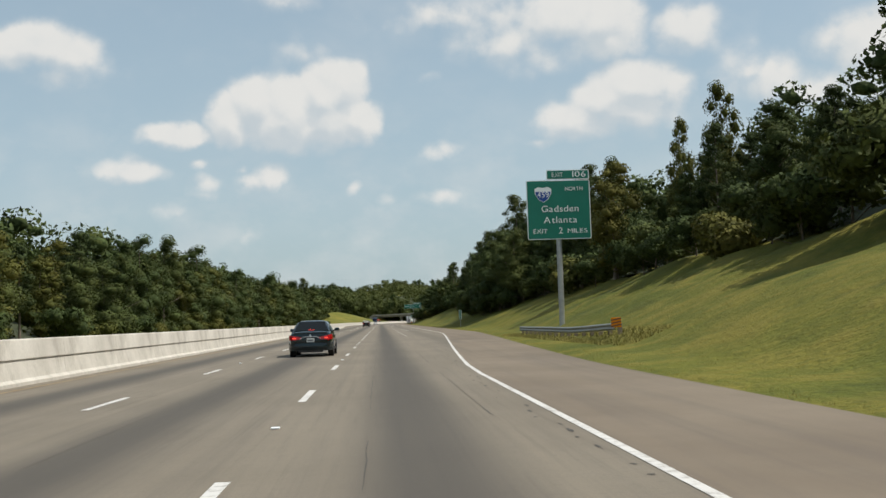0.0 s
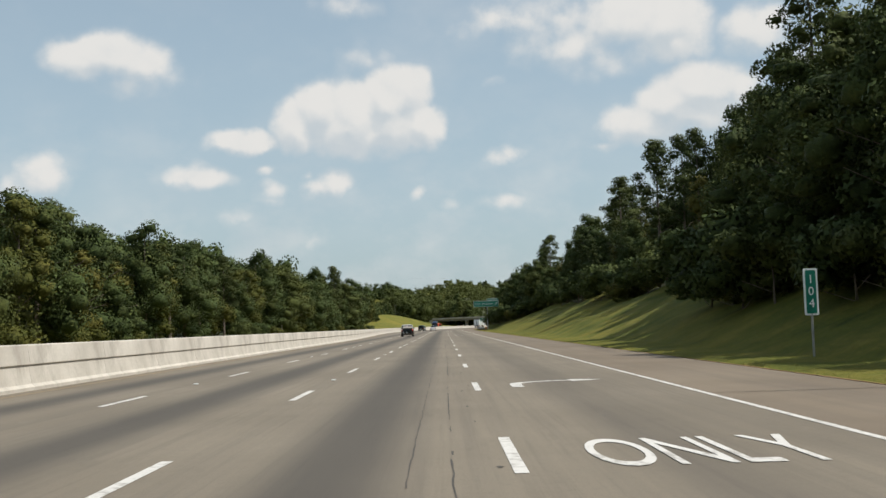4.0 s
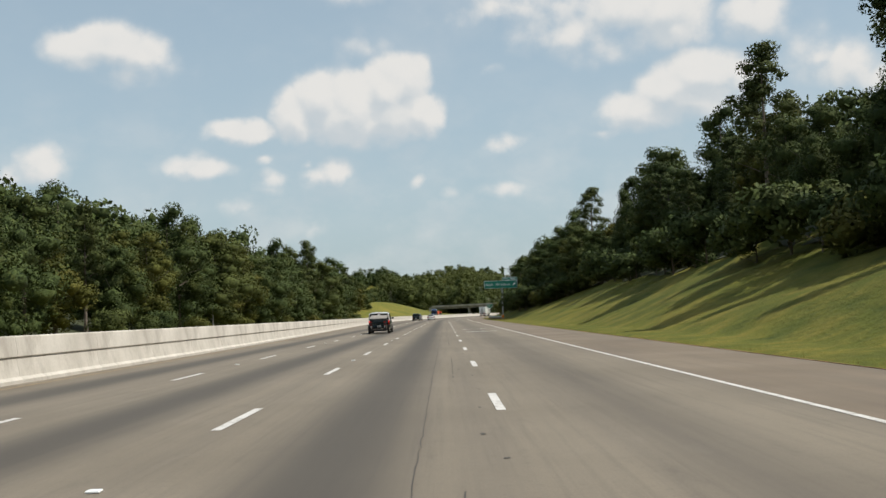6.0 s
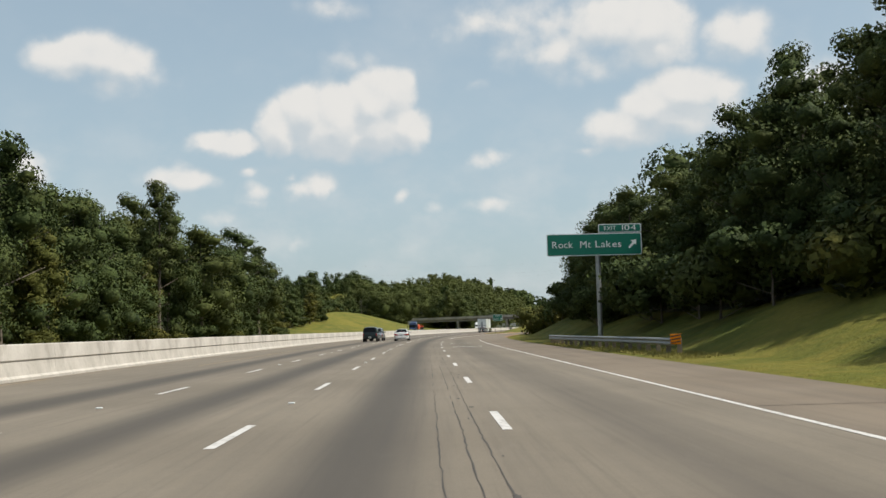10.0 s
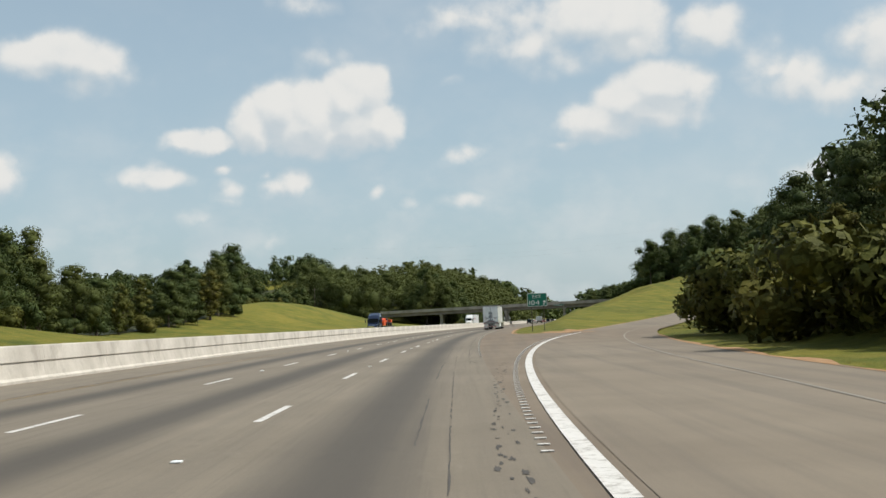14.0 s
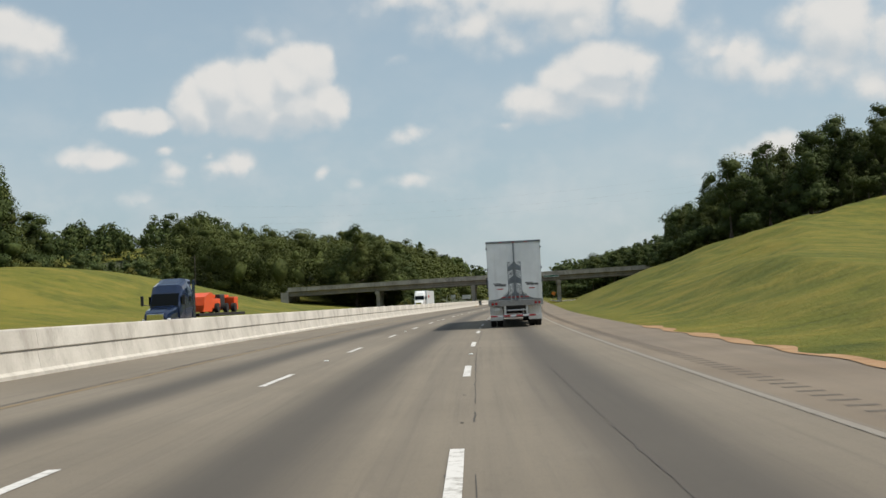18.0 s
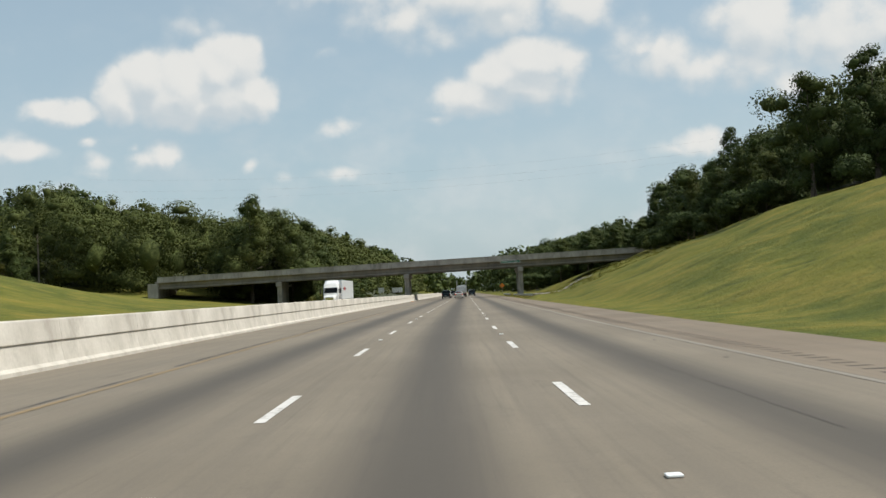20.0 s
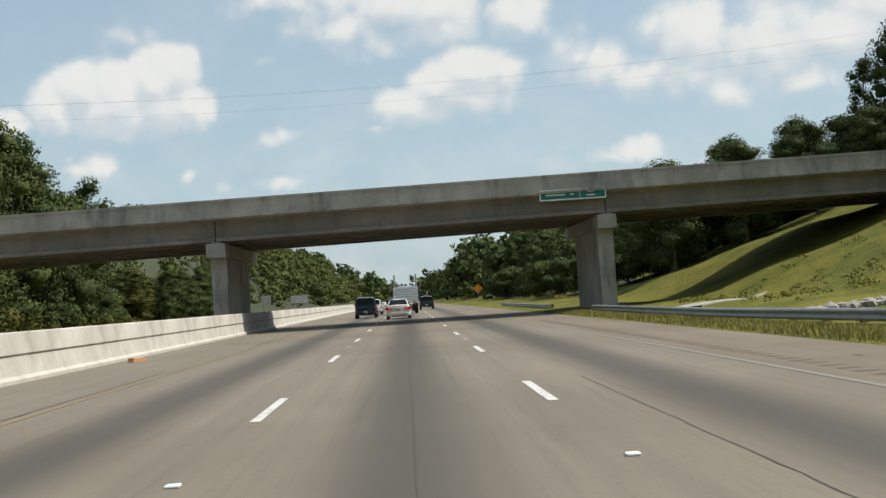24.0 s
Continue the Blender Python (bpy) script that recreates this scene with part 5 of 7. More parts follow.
# left side
s = 20.0
while s < 1035:
    for row, off in enumerate((0.0, 6.5)):
        if row == 1 and grow.random() < 0.65:
            continue
        ss = s + grow.uniform(-2.4, 2.4)
        u = wood_left(ss) - off - grow.uniform(-1.0, 1.8)
        kind = grow.choices(("oak", "gum", "pine"), (0.6, 0.35, 0.05))[0]
        sc = grow.uniform(0.8, 1.12) * (1 + 0.15 * ease(ss, 345, 410) * (1 - ease(ss, 530, 560))) * (0.8 + 0.2 * ease(ss, 110, 200)) * (1 - 0.2 * ease(ss, 590, 640)) * (1 - 0.42 * ease(ss, 880, 905) * (1 - ease(ss, 985, 1020)))
        plant(kind, ss, u, sc, grow.uniform(0, 6.28), grow.randrange(6), grow.uniform(0.9, 1.2))
    if grow.random() < 0.42:
        plant("shrub", s + 3, wood_left(s) + grow.uniform(1.5, 3.5), grow.uniform(0.8, 1.3), grow.uniform(0, 6.28), grow.randrange(4))
    s += grow.uniform(6.2, 8.4)
# trees that stand out
lone = thing("pine_tree", "tall lone pine with bare trunk and flat layered crown", "tree", Matrix.Translation(on_road(390.1, 38.2, ground(390.1, 38.2) - 0.1)), group="roadside wood")
lone_crown, lone_trunk = pine(35, 25.4 - ground(390.1, 38.2), 7.6, 5200, 0.13, 0.46)
part("trunk", lone_trunk, M_BARK, lone)
part("crown", lone_crown, M_NEEDLE, lone)
plant("oak", 410.7, 31.0, 1.0, 2.0, 1)
for s, u, sc in ((750, -79, 1.38), (745, -82, 1.15), (752, -85, 1.25), (757, -80, 1.05), (760, -86, 1.2), (764, -80, 1.0)):
    plant("oak", s, u, sc, s, int(s))
for s, u in ((746, -76), (751, -75), (756, -75.5), (761, -76)):
    plant("shrub", s, u, 1.3, s, int(s))
plant("gum", 98.8, 31.0, (20.5 - ground(98.8, 31.0)) / 13, 0.7, 0, 0.42)
plant("gum", 92.0, 33.0, (22.5 - ground(92.0, 33.0)) / 13, 2.7, 0, 0.55)
# tall clump on the hill past the bridge
for s, u, top, kind in ((897, 48, 26.3, "oak"), (903, 45, 24.0, "oak"), (909, 44, 22.0, "pine"), (893, 54, 27.5, "oak"), (901, 55, 27.0, "pine"), (890, 62, 28.5, "oak"), (897, 64, 29.0, "oak"), (886, 72, 30.0, "oak"), (894, 76, 31.0, "oak"), (882, 84, 32.0, "oak"), (912, 52, 23.0, "oak"), (906, 62, 27.0, "oak")):
    plant(kind, s, u, (top - ground(s, u)) / {"oak": 14.0, "pine": 19.0}[kind], s * 1.7, 0, 0.8)
plant("gum", 100, 24.5, 0.9, 0.7, 0)
for k in range(15):
    plant("oak", past(771) + grow.uniform(-3, 4), 38 + 6.2 * k, 1.15 * grow.uniform(0.75, 1.0), k, k)
    plant("shrub", past(767) + grow.uniform(-2, 2), 40 + 6.2 * k, grow.uniform(0.8, 1.3), k, 0)
for k in range(6):
    plant("shrub", 503 + 6 * k, gore(503 + 6 * k) + 12.4 + grow.uniform(0, 1.5), 1.5 + 0.5 * grow.random(), k, 1, 1.1)
for s, off, sc in ((538, 14.5, 0.42), (529, 15.5, 0.5), (519, 16.0, 0.48), (508, 16.5, 0.5)):
    plant("gum", s, gore(s) + off, sc, s, int(s), 1.35)
for k in range(12):
    s = 879 + 4.5 * k
    plant("gum" if k % 4 == 1 else "oak", s, -36.5 - 2.5 * (k % 2), grow.uniform(1.18, 1.30) - 0.36 * ease(s, 900, 936), s, k, 1.0)
    plant("oak", s - 2, -44.5 - 3 * (k % 2), grow.uniform(1.24, 1.42) - 0.45 * ease(s, 900, 936), s, k + 1, 1.0)
    plant("shrub", s + 1.5, -34.6, grow.uniform(0.8, 1.2), s, k)
for k in range(18):
    s = 937 + 4.6 * k
    plant("gum" if k % 5 == 2 else "oak", s, wood_left(s) + 1.5 - 3.0 * (k % 2), grow.uniform(0.42, 0.58), s, k, 1.35)
# fringe of the wood above the deck
for k in range(24):
    s, u = 893 + 5.0 * (k % 5), 20 + 1.2 * k
    top = 9.0 + 0.083 * (s - 900) + 0.182 * u
    plant("oak", s, u, max(top - ground(s, u), 3.0) / 14.0 * grow.uniform(0.8, 1.06), k * 1.3, 0, 1.0 + 0.25 * (k % 2))
# dead bleached tree on the left
dead = thing("dead_tree", "bleached bare dead tree at the wood's edge", "tree", Matrix.Translation(on_road(357, -32.0, ground(357, -32.0))))
part("trunk", limb_mesh("trunk", 5, 6.5, 0.16, 6, 0.05, plain("bleached_wood", (0.36, 0.34, 0.31), 0.9), 0.6, 0.3), M_WOOD, dead)
# utility pole on the knoll
pole = thing("utility_pole", "slim grey wooden utility pole on the knoll", "pole", Matrix.Translation(on_road(887.7, -92.8, ground(887.7, -92.8))))
part("pole", rod((0, 0, -0.5), (0, 0, 12.0), 0.2, 0.14, 10), M_WOOD, pole)
part("crossarm", box(-0.8, 0.8, -0.06, 0.06, 11.3, 11.45), M_WOOD, pole)


def far_wood(name, label, seed, count, place_at, height, quads, size):
    g = np.random.default_rng(seed)
    r = random.Random(seed)
    blobs = []
    for i in range(count):
        s, u = place_at(r)
        h = height(s) if callable(height) else height
        h *= r.uniform(0.68, 1.2)
        w = h * r.uniform(0.3, 0.52)
        p = on_road(s, u, ground(s, u))
        blobs.append((p.x, p.y, p.z + h * 0.45, w * 0.75, w * 0.75, h * 0.4))
        for k in range(4):
            a, q = r.uniform(0, 6.283), r.uniform(0.4, 0.9)
            if k == 0:
                blobs.append((p.x + w * math.cos(a), p.y + w * math.sin(a), p.z + h * 0.12, w * 0.6, w * 0.6, h * 0.16))
            blobs.append((p.x + w * q * math.cos(a), p.y + w * q * math.sin(a), p.z + h * r.uniform(0.4, 0.88), w * r.uniform(0.3, 0.5), w * r.uniform(0.3, 0.5), h * r.uniform(0.09, 0.15)))
    tagged(new(name, foliage(name, leaf_cloud(seed, blobs, quads, size, core=0.5), M_LEAF)), label, "woods", kind="stuff")


far_wood("woods_left", "dense green woods behind the roadside trees", 51, 290, lambda r: (r.uniform(30, 535), -r.uniform(41, 90)), lambda s: 14 + 4 * ease(s, 345, 410), 230000, 0.36)
far_wood("woods_right", "dense green woods up the hillside", 52, 230, lambda r: (lambda s: (s, wood_edge(s) + r.uniform(9, 34)))(r.uniform(-20, 545)), 11, 250000, 0.25)
far_wood("woods_before_knoll", "dense green woods beside the grassy knoll", 61, 120, lambda r: (lambda s: (s, wood_left(s) - r.uniform(6, 52)))(r.uniform(540, 700)), 8, 70000, 0.3)
far_wood("woods_behind_knoll", "wooded ridge behind the grassy knoll", 53, 430, lambda r: (past(r.uniform(640, 1000)), -r.uniform(104, 225)), lambda s: 10.2 + 2.0 * math.sin(s / 15.0), 215000, 0.38)
far_wood("woods_right_far", "dark woods on the bank past the exit", 54, 130, lambda r: (lambda s: (s, max(wood_edge(s), gore(s) + 14 if s < 765 else 0) + r.uniform(5, 34)))(past(r.uniform(545, 862))), lambda s: 11 + 1.2 * ease(s, 745, 800), 110000, 0.23)
far_wood("woods_on_hill", "dark woods over the crest of the hill", 58, 120, lambda r: (past(r.uniform(780, 846)), r.uniform(47, 143)), 15, 230000, 0.21)
far_wood("woods_past_bridge", "tall green woods past the bridge", 59, 130, lambda r: (lambda s: (s, -r.uniform(43 + 6 * ease(s, 925, 960), 108)))(r.uniform(878, 1010)), lambda s: 17.5 - 11.0 * ease(s, 908, 950), 190000, 0.21)
far_wood("woods_beyond_left", "woods along the far road", 55, 320, lambda r: (r.uniform(1008, 1650), -r.uniform(40, 130)), lambda s: 7 + 10 * ease(s, 1080, 1400), 120000, 0.5)
far_wood("woods_past_bridge_right", "dark woods beside the road past the bridge", 60, 110, lambda r: (past(r.uniform(885, 1030)), r.uniform(21, 66)), lambda s: 9.0 + 5.0 * ease(s, 950, 1010), 250000, 0.17)
far_wood("woods_beyond_right", "dark woods along the far road", 56, 280, lambda r: (r.uniform(1050, 1650), r.uniform(16, 90)), 16, 60000, 0.8)
far_wood("woods_horizon", "wooded hills on the horizon", 57, 420, lambda r: (r.uniform(1750, 2300), r.uniform(-500, 500)), 26, 26000, 2.6)


# ---------------------------------------------------------------- vehicles (rear end at y = 0, nose towards +y)


def turned(profile, n=24, axis_x=0.0):
    """A solid of revolution about the x axis from (x, radius) pairs."""
    rings = [[(x, r * math.cos(2 * math.pi * k / n), r * math.sin(2 * math.pi * k / n)) for k in range(n)] for x, r in profile]
    return loft(rings)


def wheel(parent, x, y, radius, width, side, rim_mat=M_RIM, spokes=5, rim_share=0.66):
    """side: 1 when the outer face looks to +x."""
    w = thing_part("wheel", parent, Matrix.Translation((x, y, radius)) @ Matrix.Rotation(0 if side > 0 else math.pi, 4, "Z"))
    h, r = width / 2, radius
    part("tyre", turned([(-h, r * 0.62), (-h, r * 0.9), (-h * 0.8, r), (h * 0.8, r), (h, r * 0.9), (h * 0.98, r * 0.66), (h * 0.55, r * 0.62)]), M_RUBBER, w, "black rubber tyre")
    bm = turned([(-h * 0.9, r * 0.6), (h * 0.78, r * rim_share), (h * 0.92, r * rim_share), (h * 0.9, r * (rim_share - 0.06)), (h * 0.72, r * (rim_share - 0.1))], 20)
    for k in range(spokes):
        a = 2 * math.pi * k / spokes
        c, s_ = math.cos(a), math.sin(a)
        q = [(h * 0.86, -r * 0.10, 0.0), (h * 0.86, r * 0.10, 0.0), (h * 0.95, r * 0.075, r * (rim_share - 0.04)), (h * 0.95, -r * 0.075, r * (rim_share - 0.04))]
        slab([(px, py * c - pz * s_, py * s_ + pz * c) for px, py, pz in q], 0.03, bm)
    rod((h * 0.2, 0, 0), (h * 0.99, 0, 0), r * 0.17, r * 0.13, 10, bm)
    part("rim", bm, rim_mat, w, "bright alloy rim" if rim_mat is M_RIM else "")
    return w


def thing_part(name, parent, m):
    ob = new(name)
    ob.empty_display_size = 0.1
    ob.parent = parent
    ob.matrix_basis = m
    return ob


def body_ring(y, w, z0, z1, crown=0.03):
    h = z1 - z0
    half = [(0.80, 0.0), (0.955, 0.10), (1.0, 0.38), (0.995, 0.66), (0.965, 0.86), (0.90, 0.965), (0.62, 1.0)]
    right = [(w * a, y, z0 + h * b + (crown if b == 1.0 else 0)) for a, b in half]
    return right + [(-p[0], y, p[2]) for p in right[::-1]]


def cabin_ring(y, wb, wt, zb, zt):
    right = [(wb, y, zb), (wt + (wb - wt) * 0.41, y, zb + (zt - zb) * 0.55), (wt, y, zt - (zt - zb) * 0.12), (wt * 0.82, y, zt - (zt - zb) * 0.01), (wt * 0.4, y, zt + 0.02)]
    return right + [(-p[0], y, p[2]) for p in right[::-1]]


def pane(name, corners, parent, lift=0.008, mat=None, label=""):
    c = [Vector(p) for p in corners]
    n = (c[1] - c[0]).cross(c[-1] - c[0]).normalized()
    return part(name, slab([p + n * lift for p in c], lift + 0.01), mat or M_GLASS, parent, label)


def car(name, label, category, paint, m, length=4.8, width=1.82, height=1.45, form="sedan", lights=M_REDLENS, braking=False, rims=M_RIM, tyre=0.33, group="cars on the road"):
    c = thing(name, label, category, m, group)
    hw = width / 2
    belt = {"sedan": 0.94, "suv": 1.05, "pickup": 1.10}[form] * height / {"sedan": 1.45, "suv": 1.78, "pickup": 1.75}[form]
    sill = 0.24 if form == "sedan" else 0.34
    L = length
    rear_top = belt + (0.06 if form == "sedan" else 0.0)
    st = [(0.0, 0.80, sill + 0.18, rear_top - 0.16), (0.05, 0.90, sill + 0.08, rear_top - 0.05), (0.16, 0.95, sill + 0.02, rear_top), (0.55, 0.985, sill, rear_top), (L * 0.3, 1.0, sill, belt + 0.01), (L * 0.62, 1.0, sill, belt),
          (L * 0.72, 0.99, sill, belt - 0.01), (L * 0.86, 0.96, sill + 0.01, belt - 0.11), (L * 0.95, 0.88, sill + 0.03, belt - 0.22), (L * 0.985, 0.78, sill + 0.08, belt - 0.34), (L, 0.68, sill + 0.14, belt - 0.42)]
    part("body", loft([body_ring(y, hw * w * 0.985, a, b) for y, w, a, b in st]), paint, c, smooth=True)
    wt = hw * (0.70 if form == "sedan" else 0.80)
    if form == "sedan":
        cs = [(L * 0.115, belt + 0.05), (L * 0.285, height - 0.03), (L * 0.42, height), (L * 0.52, height - 0.02), (L * 0.715, belt + 0.02)]
    elif form == "suv":
        cs = [(L * 0.012, belt - 0.02), (L * 0.06, height - 0.06), (L * 0.2, height), (L * 0.55, height - 0.03), (L * 0.73, belt)]
    else:
        cs = [(L * 0.40, belt), (L * 0.43, height - 0.04), (L * 0.47, height - 0.01), (L * 0.56, height - 0.03), (L * 0.70, belt)]
    wb = hw * 0.93
    rings = [cabin_ring(y, wb * (0.985 if i in (0, 4) else 1), wt if 0 < i < 4 else wb * 0.93, belt - 0.05, max(z, belt - 0.01)) for i, (y, z) in enumerate(cs)]
    part("cabin", loft(rings), paint, c, smooth=True)
    (y0, z0), (y1, z1), (y2, z2), (y3, z3), (y4, z4) = cs
    pane("rear_window", quad_in([(-wb * 0.88, y0, z0), (wb * 0.88, y0, z0), (wt * 0.86, y1, z1), (-wt * 0.86, y1, z1)], 0.02, 0.98, 0.10 if form == "sedan" else 0.2, 0.95), c, 0.024)
    pane("windscreen", quad_in([(wb * 0.88, y4, z4), (-wb * 0.88, y4, z4), (-wt * 0.86, y3, z3), (wt * 0.86, y3, z3)], 0.05, 0.95, 0.08, 0.94), c, 0.022)
    for sd in (1, -1):
        def side(ya, yb, yc, yd):
            pts = [(sd * wb * 0.995, ya, belt + 0.03), (sd * wb * 0.995, yb, belt + 0.03), (sd * (wt + (wb - wt) * 0.10), yc, height - 0.16), (sd * (wt + (wb - wt) * 0.10), yd, height - 0.16)]
            return pts if sd > 0 else pts[::-1]
        if form == "pickup":
            pane("side_window", side(y1 + 0.05, y4 - 0.35, y3 - 0.02, y1 + 0.08), c, 0.02)
        else:
            ym = (y1 + y3) / 2 + 0.05
            pane("side_window", side(y0 + (y1 - y0) * (0.62 if form == "sedan" else 0.9), ym - 0.04, ym - 0.04, y1 + 0.08), c, 0.02)
            pane("side_window", side(ym + 0.04, y4 - 0.32, y3 - 0.02, ym + 0.04), c, 0.02)
        bm = loft([[(sd * x, y * k, z * k + 0.09 * (x > 0.02)) for y, z in ((-0.07, -0.02), (-0.06, 0.06), (0.0, 0.085), (0.07, 0.05), (0.09, -0.01), (0.03, -0.05))] for x, k in ((0.0, 0.5), (0.10, 0.6), (0.12, 1.0), (0.24, 1.1), (0.29, 0.8), (0.30, 0.4))])
        part("mirror", bm, paint if form == "sedan" else M_BLACK, c, m=Matrix.Translation((sd * hw * 0.85, L * 0.63, belt + 0.02)), smooth=True)
        for k in (0.34, 0.55):
            part("door_handle", box(-0.012, 0.02, -0.1, 0.1, -0.018, 0.018, 0.006), paint, c, m=Matrix.Translation((sd * hw * 0.985, L * k, belt - 0.12)))
        part("side_trim", box(-0.01, 0.012, L * 0.24, L * 0.74, sill + 0.03, sill + 0.11, 0.004), M_BLACK, c, m=Matrix.Translation((sd * hw * 0.985, 0, 0)))
        # tail light: block that wraps round the corner
        if form == "sedan":
            bm = loft([[(sd * hw * a, y, z) for a, y, z in r] for r in (
                [(0.40, -0.010, belt - 0.15), (0.40, -0.014, belt - 0.23), (0.40, 0.12, belt - 0.23), (0.40, 0.12, belt - 0.15)],
                [(0.78, -0.012, belt - 0.08), (0.80, -0.030, belt - 0.27), (0.80, 0.16, belt - 0.27), (0.78, 0.16, belt - 0.08)],
                [(0.945, 0.06, belt - 0.05), (0.965, 0.04, belt - 0.24), (0.94, 0.30, belt - 0.24), (0.93, 0.30, belt - 0.05)],
                [(0.985, 0.30, belt - 0.07), (1.003, 0.30, belt - 0.21), (0.96, 0.44, belt - 0.18), (0.95, 0.44, belt - 0.09)])])
            part("tail_light", bm, lights, c, "red wrap-round tail light")
            part("lit_lamp", box(-0.075, 0.075, -0.03, 0.02, -0.022, 0.022, 0.015), M_BRAKE if braking else M_REDLENS, c, m=Matrix.Translation((sd * hw * 0.72, -0.028, belt - 0.185)))
        else:
            part("tail_light", box(-0.05, 0.05, -0.03, 0.10, -0.17, 0.15, 0.02), lights, c, "red upright tail light", Matrix.Translation((sd * hw * 0.87, 0.05, belt - 0.20)))
            part("lit_lamp", box(-0.035, 0.035, -0.035, 0.02, -0.045, 0.045, 0.015), M_BRAKE if braking else M_REDLENS, c, m=Matrix.Translation((sd * hw * 0.87, 0.012, belt - 0.13)))
        part("headlight", box(-0.16, 0.16, -0.12, 0.05, -0.06, 0.06, 0.02), M_CLEAR, c, m=Matrix.Translation((sd * hw * 0.62, L - 0.10, belt - 0.33)))
        for y in (L * 0.205, L * 0.205 + L * 0.577):
            part("wheel_arch", turned([(-0.02, tyre * 1.05), (0.006, tyre * 1.05), (0.008, tyre * 0.9)], 28), M_BLACK, c, m=Matrix.Translation((sd * (hw * 0.985 + 0.001), y, tyre + 0.01)) @ Matrix.Rotation(0 if sd > 0 else math.pi, 4, "Z"))
            wheel(c, sd * (hw - 0.125), y, tyre, 0.225, sd, rims)
    rings = []
    for k in range(13):
        x = (k - 6) / 6
        y = -0.05 + 0.05 * abs(x) ** 2 + 0.30 * abs(x) ** 9
        w = 0.5 - 0.22 * abs(x) ** 6
        rings.append([(hw * 0.985 * x, y + dy, sill + dz) for dy, dz in ((0.03, 0.02), (-0.01, 0.08), (-0.015, 0.24), (0.01, 0.31), (0.06, 0.34), (w * 0.5, 0.33), (w * 0.5, 0.02))])
    part("rear_bumper", loft(rings), paint if form != "pickup" else M_NAVY, c, smooth=True)
    part("bumper_insert", box(-hw * 0.55, hw * 0.55, -0.02, 0.1, sill - 0.05, sill + 0.06, 0.02), M_BLACK, c)
    plate = part("number_plate", box(-0.155, 0.155, -0.012, 0.012, -0.078, 0.078, 0.006), M_PLATE, c, "white number plate", Matrix.Translation((0, -0.016 if form == "sedan" else -0.06, (belt - 0.27) if form == "sedan" else sill + 0.2)))
    part("plate_bar", box(-0.12, 0.12, -0.016, -0.010, -0.03, 0.03), M_GREYTRIM, plate)
    part("front_grille", box(-hw * 0.5, hw * 0.5, L - 0.06, L + 0.012, sill + 0.2, belt - 0.48, 0.02), M_BLACK, c)
    if form == "sedan":
        arch = []
        for k in range(13):
            x = (k - 6) / 6
            z = belt - 0.125 - 0.09 * max(0.0, abs(x) - 0.55) / 0.45
            arch.append([(hw * 0.47 * x, -0.03, z - 0.014), (hw * 0.47 * x, -0.035, z + 0.014), (hw * 0.47 * x, 0.05, z + 0.018), (hw * 0.47 * x, 0.05, z - 0.014)])
        part("trunk_trim", loft(arch), M_BRIGHT, c, "chrome strip across the boot lid")
        part("trunk_lip", box(-hw * 0.74, hw * 0.74, 0.02, 0.16, belt - 0.012, belt + 0.052, 0.02), paint, c)
        part("badge", turned([(-0.01, 0.038), (0.01, 0.038)], 16), M_BRIGHT, c, m=Matrix.Translation((0, -0.01, belt - 0.07)) @ Matrix.Rotation(math.pi / 2, 4, "Z"))
        part("brake_strip", box(-0.13, 0.13, -0.02, 0.01, -0.018, 0.018, 0.006), M_BRAKE if braking else M_REDLENS, c, m=Matrix.Translation((0, L * 0.115 + 0.14, belt + 0.135)))
    return c


# black sedan, braking
car("sedan", "black four-door sedan with its brake lights on", "car", M_NAVY, stand(42.3, -1.46), 4.85, 1.82, 1.47, "sedan", braking=True)

# dark pickup with a white bed cap
pick = car("pickup_truck", "dark pickup with a white cap over its bed", "pickup", M_DARKGREEN, stand(284.9, -2.45), 4.95, 1.83, 1.72, "pickup", braking=True, tyre=0.36)
cap_rings = []
for y, zt, wtop in ((0.10, 1.63, 0.77), (0.15, 1.66, 0.79), (1.0, 1.70, 0.80), (1.9, 1.70, 0.80), (1.98, 1.65, 0.77)):
    cap_rings.append(cabin_ring(y, 0.87, wtop, 1.05, zt))
cap = part("bed_cap", loft(cap_rings), M_CARWHITE, pick, "white fibreglass cap over the bed", smooth=True)
part("rear_glass", slab([(-0.80, 0.082, 1.08), (0.80, 0.082, 1.08), (0.72, 0.082, 1.60), (-0.72, 0.082, 1.60)], 0.03), M_GLASS, cap)
part("stop_lamp", box(-0.15, 0.15, 0.075, 0.12, 1.625, 1.65, 0.006), M_REDLENS, cap)
part("sticker", turned([(-0.006, 0.07), (0.006, 0.07)], 18), M_SIGNWHITE, cap, "small oval sticker", Matrix.Translation((0.0, 0.078, 1.53)) @ Matrix.Rotation(math.pi / 2, 4, "Z") @ Matrix.Diagonal((1, 1.5, 1, 1)))
for sd in (1, -1):
    pts = [(sd * 0.85, 0.5, 1.19), (sd * 0.85, 1.72, 1.19), (sd * 0.80, 1.66, 1.56), (sd * 0.80, 0.56, 1.56)]
    pane("side_glass", pts if sd > 0 else pts[::-1], cap, 0.03)
part("tailgate_line", box(-0.72, 0.72, -0.006, 0.02, 0.62, 0.635), M_BLACK, pick)

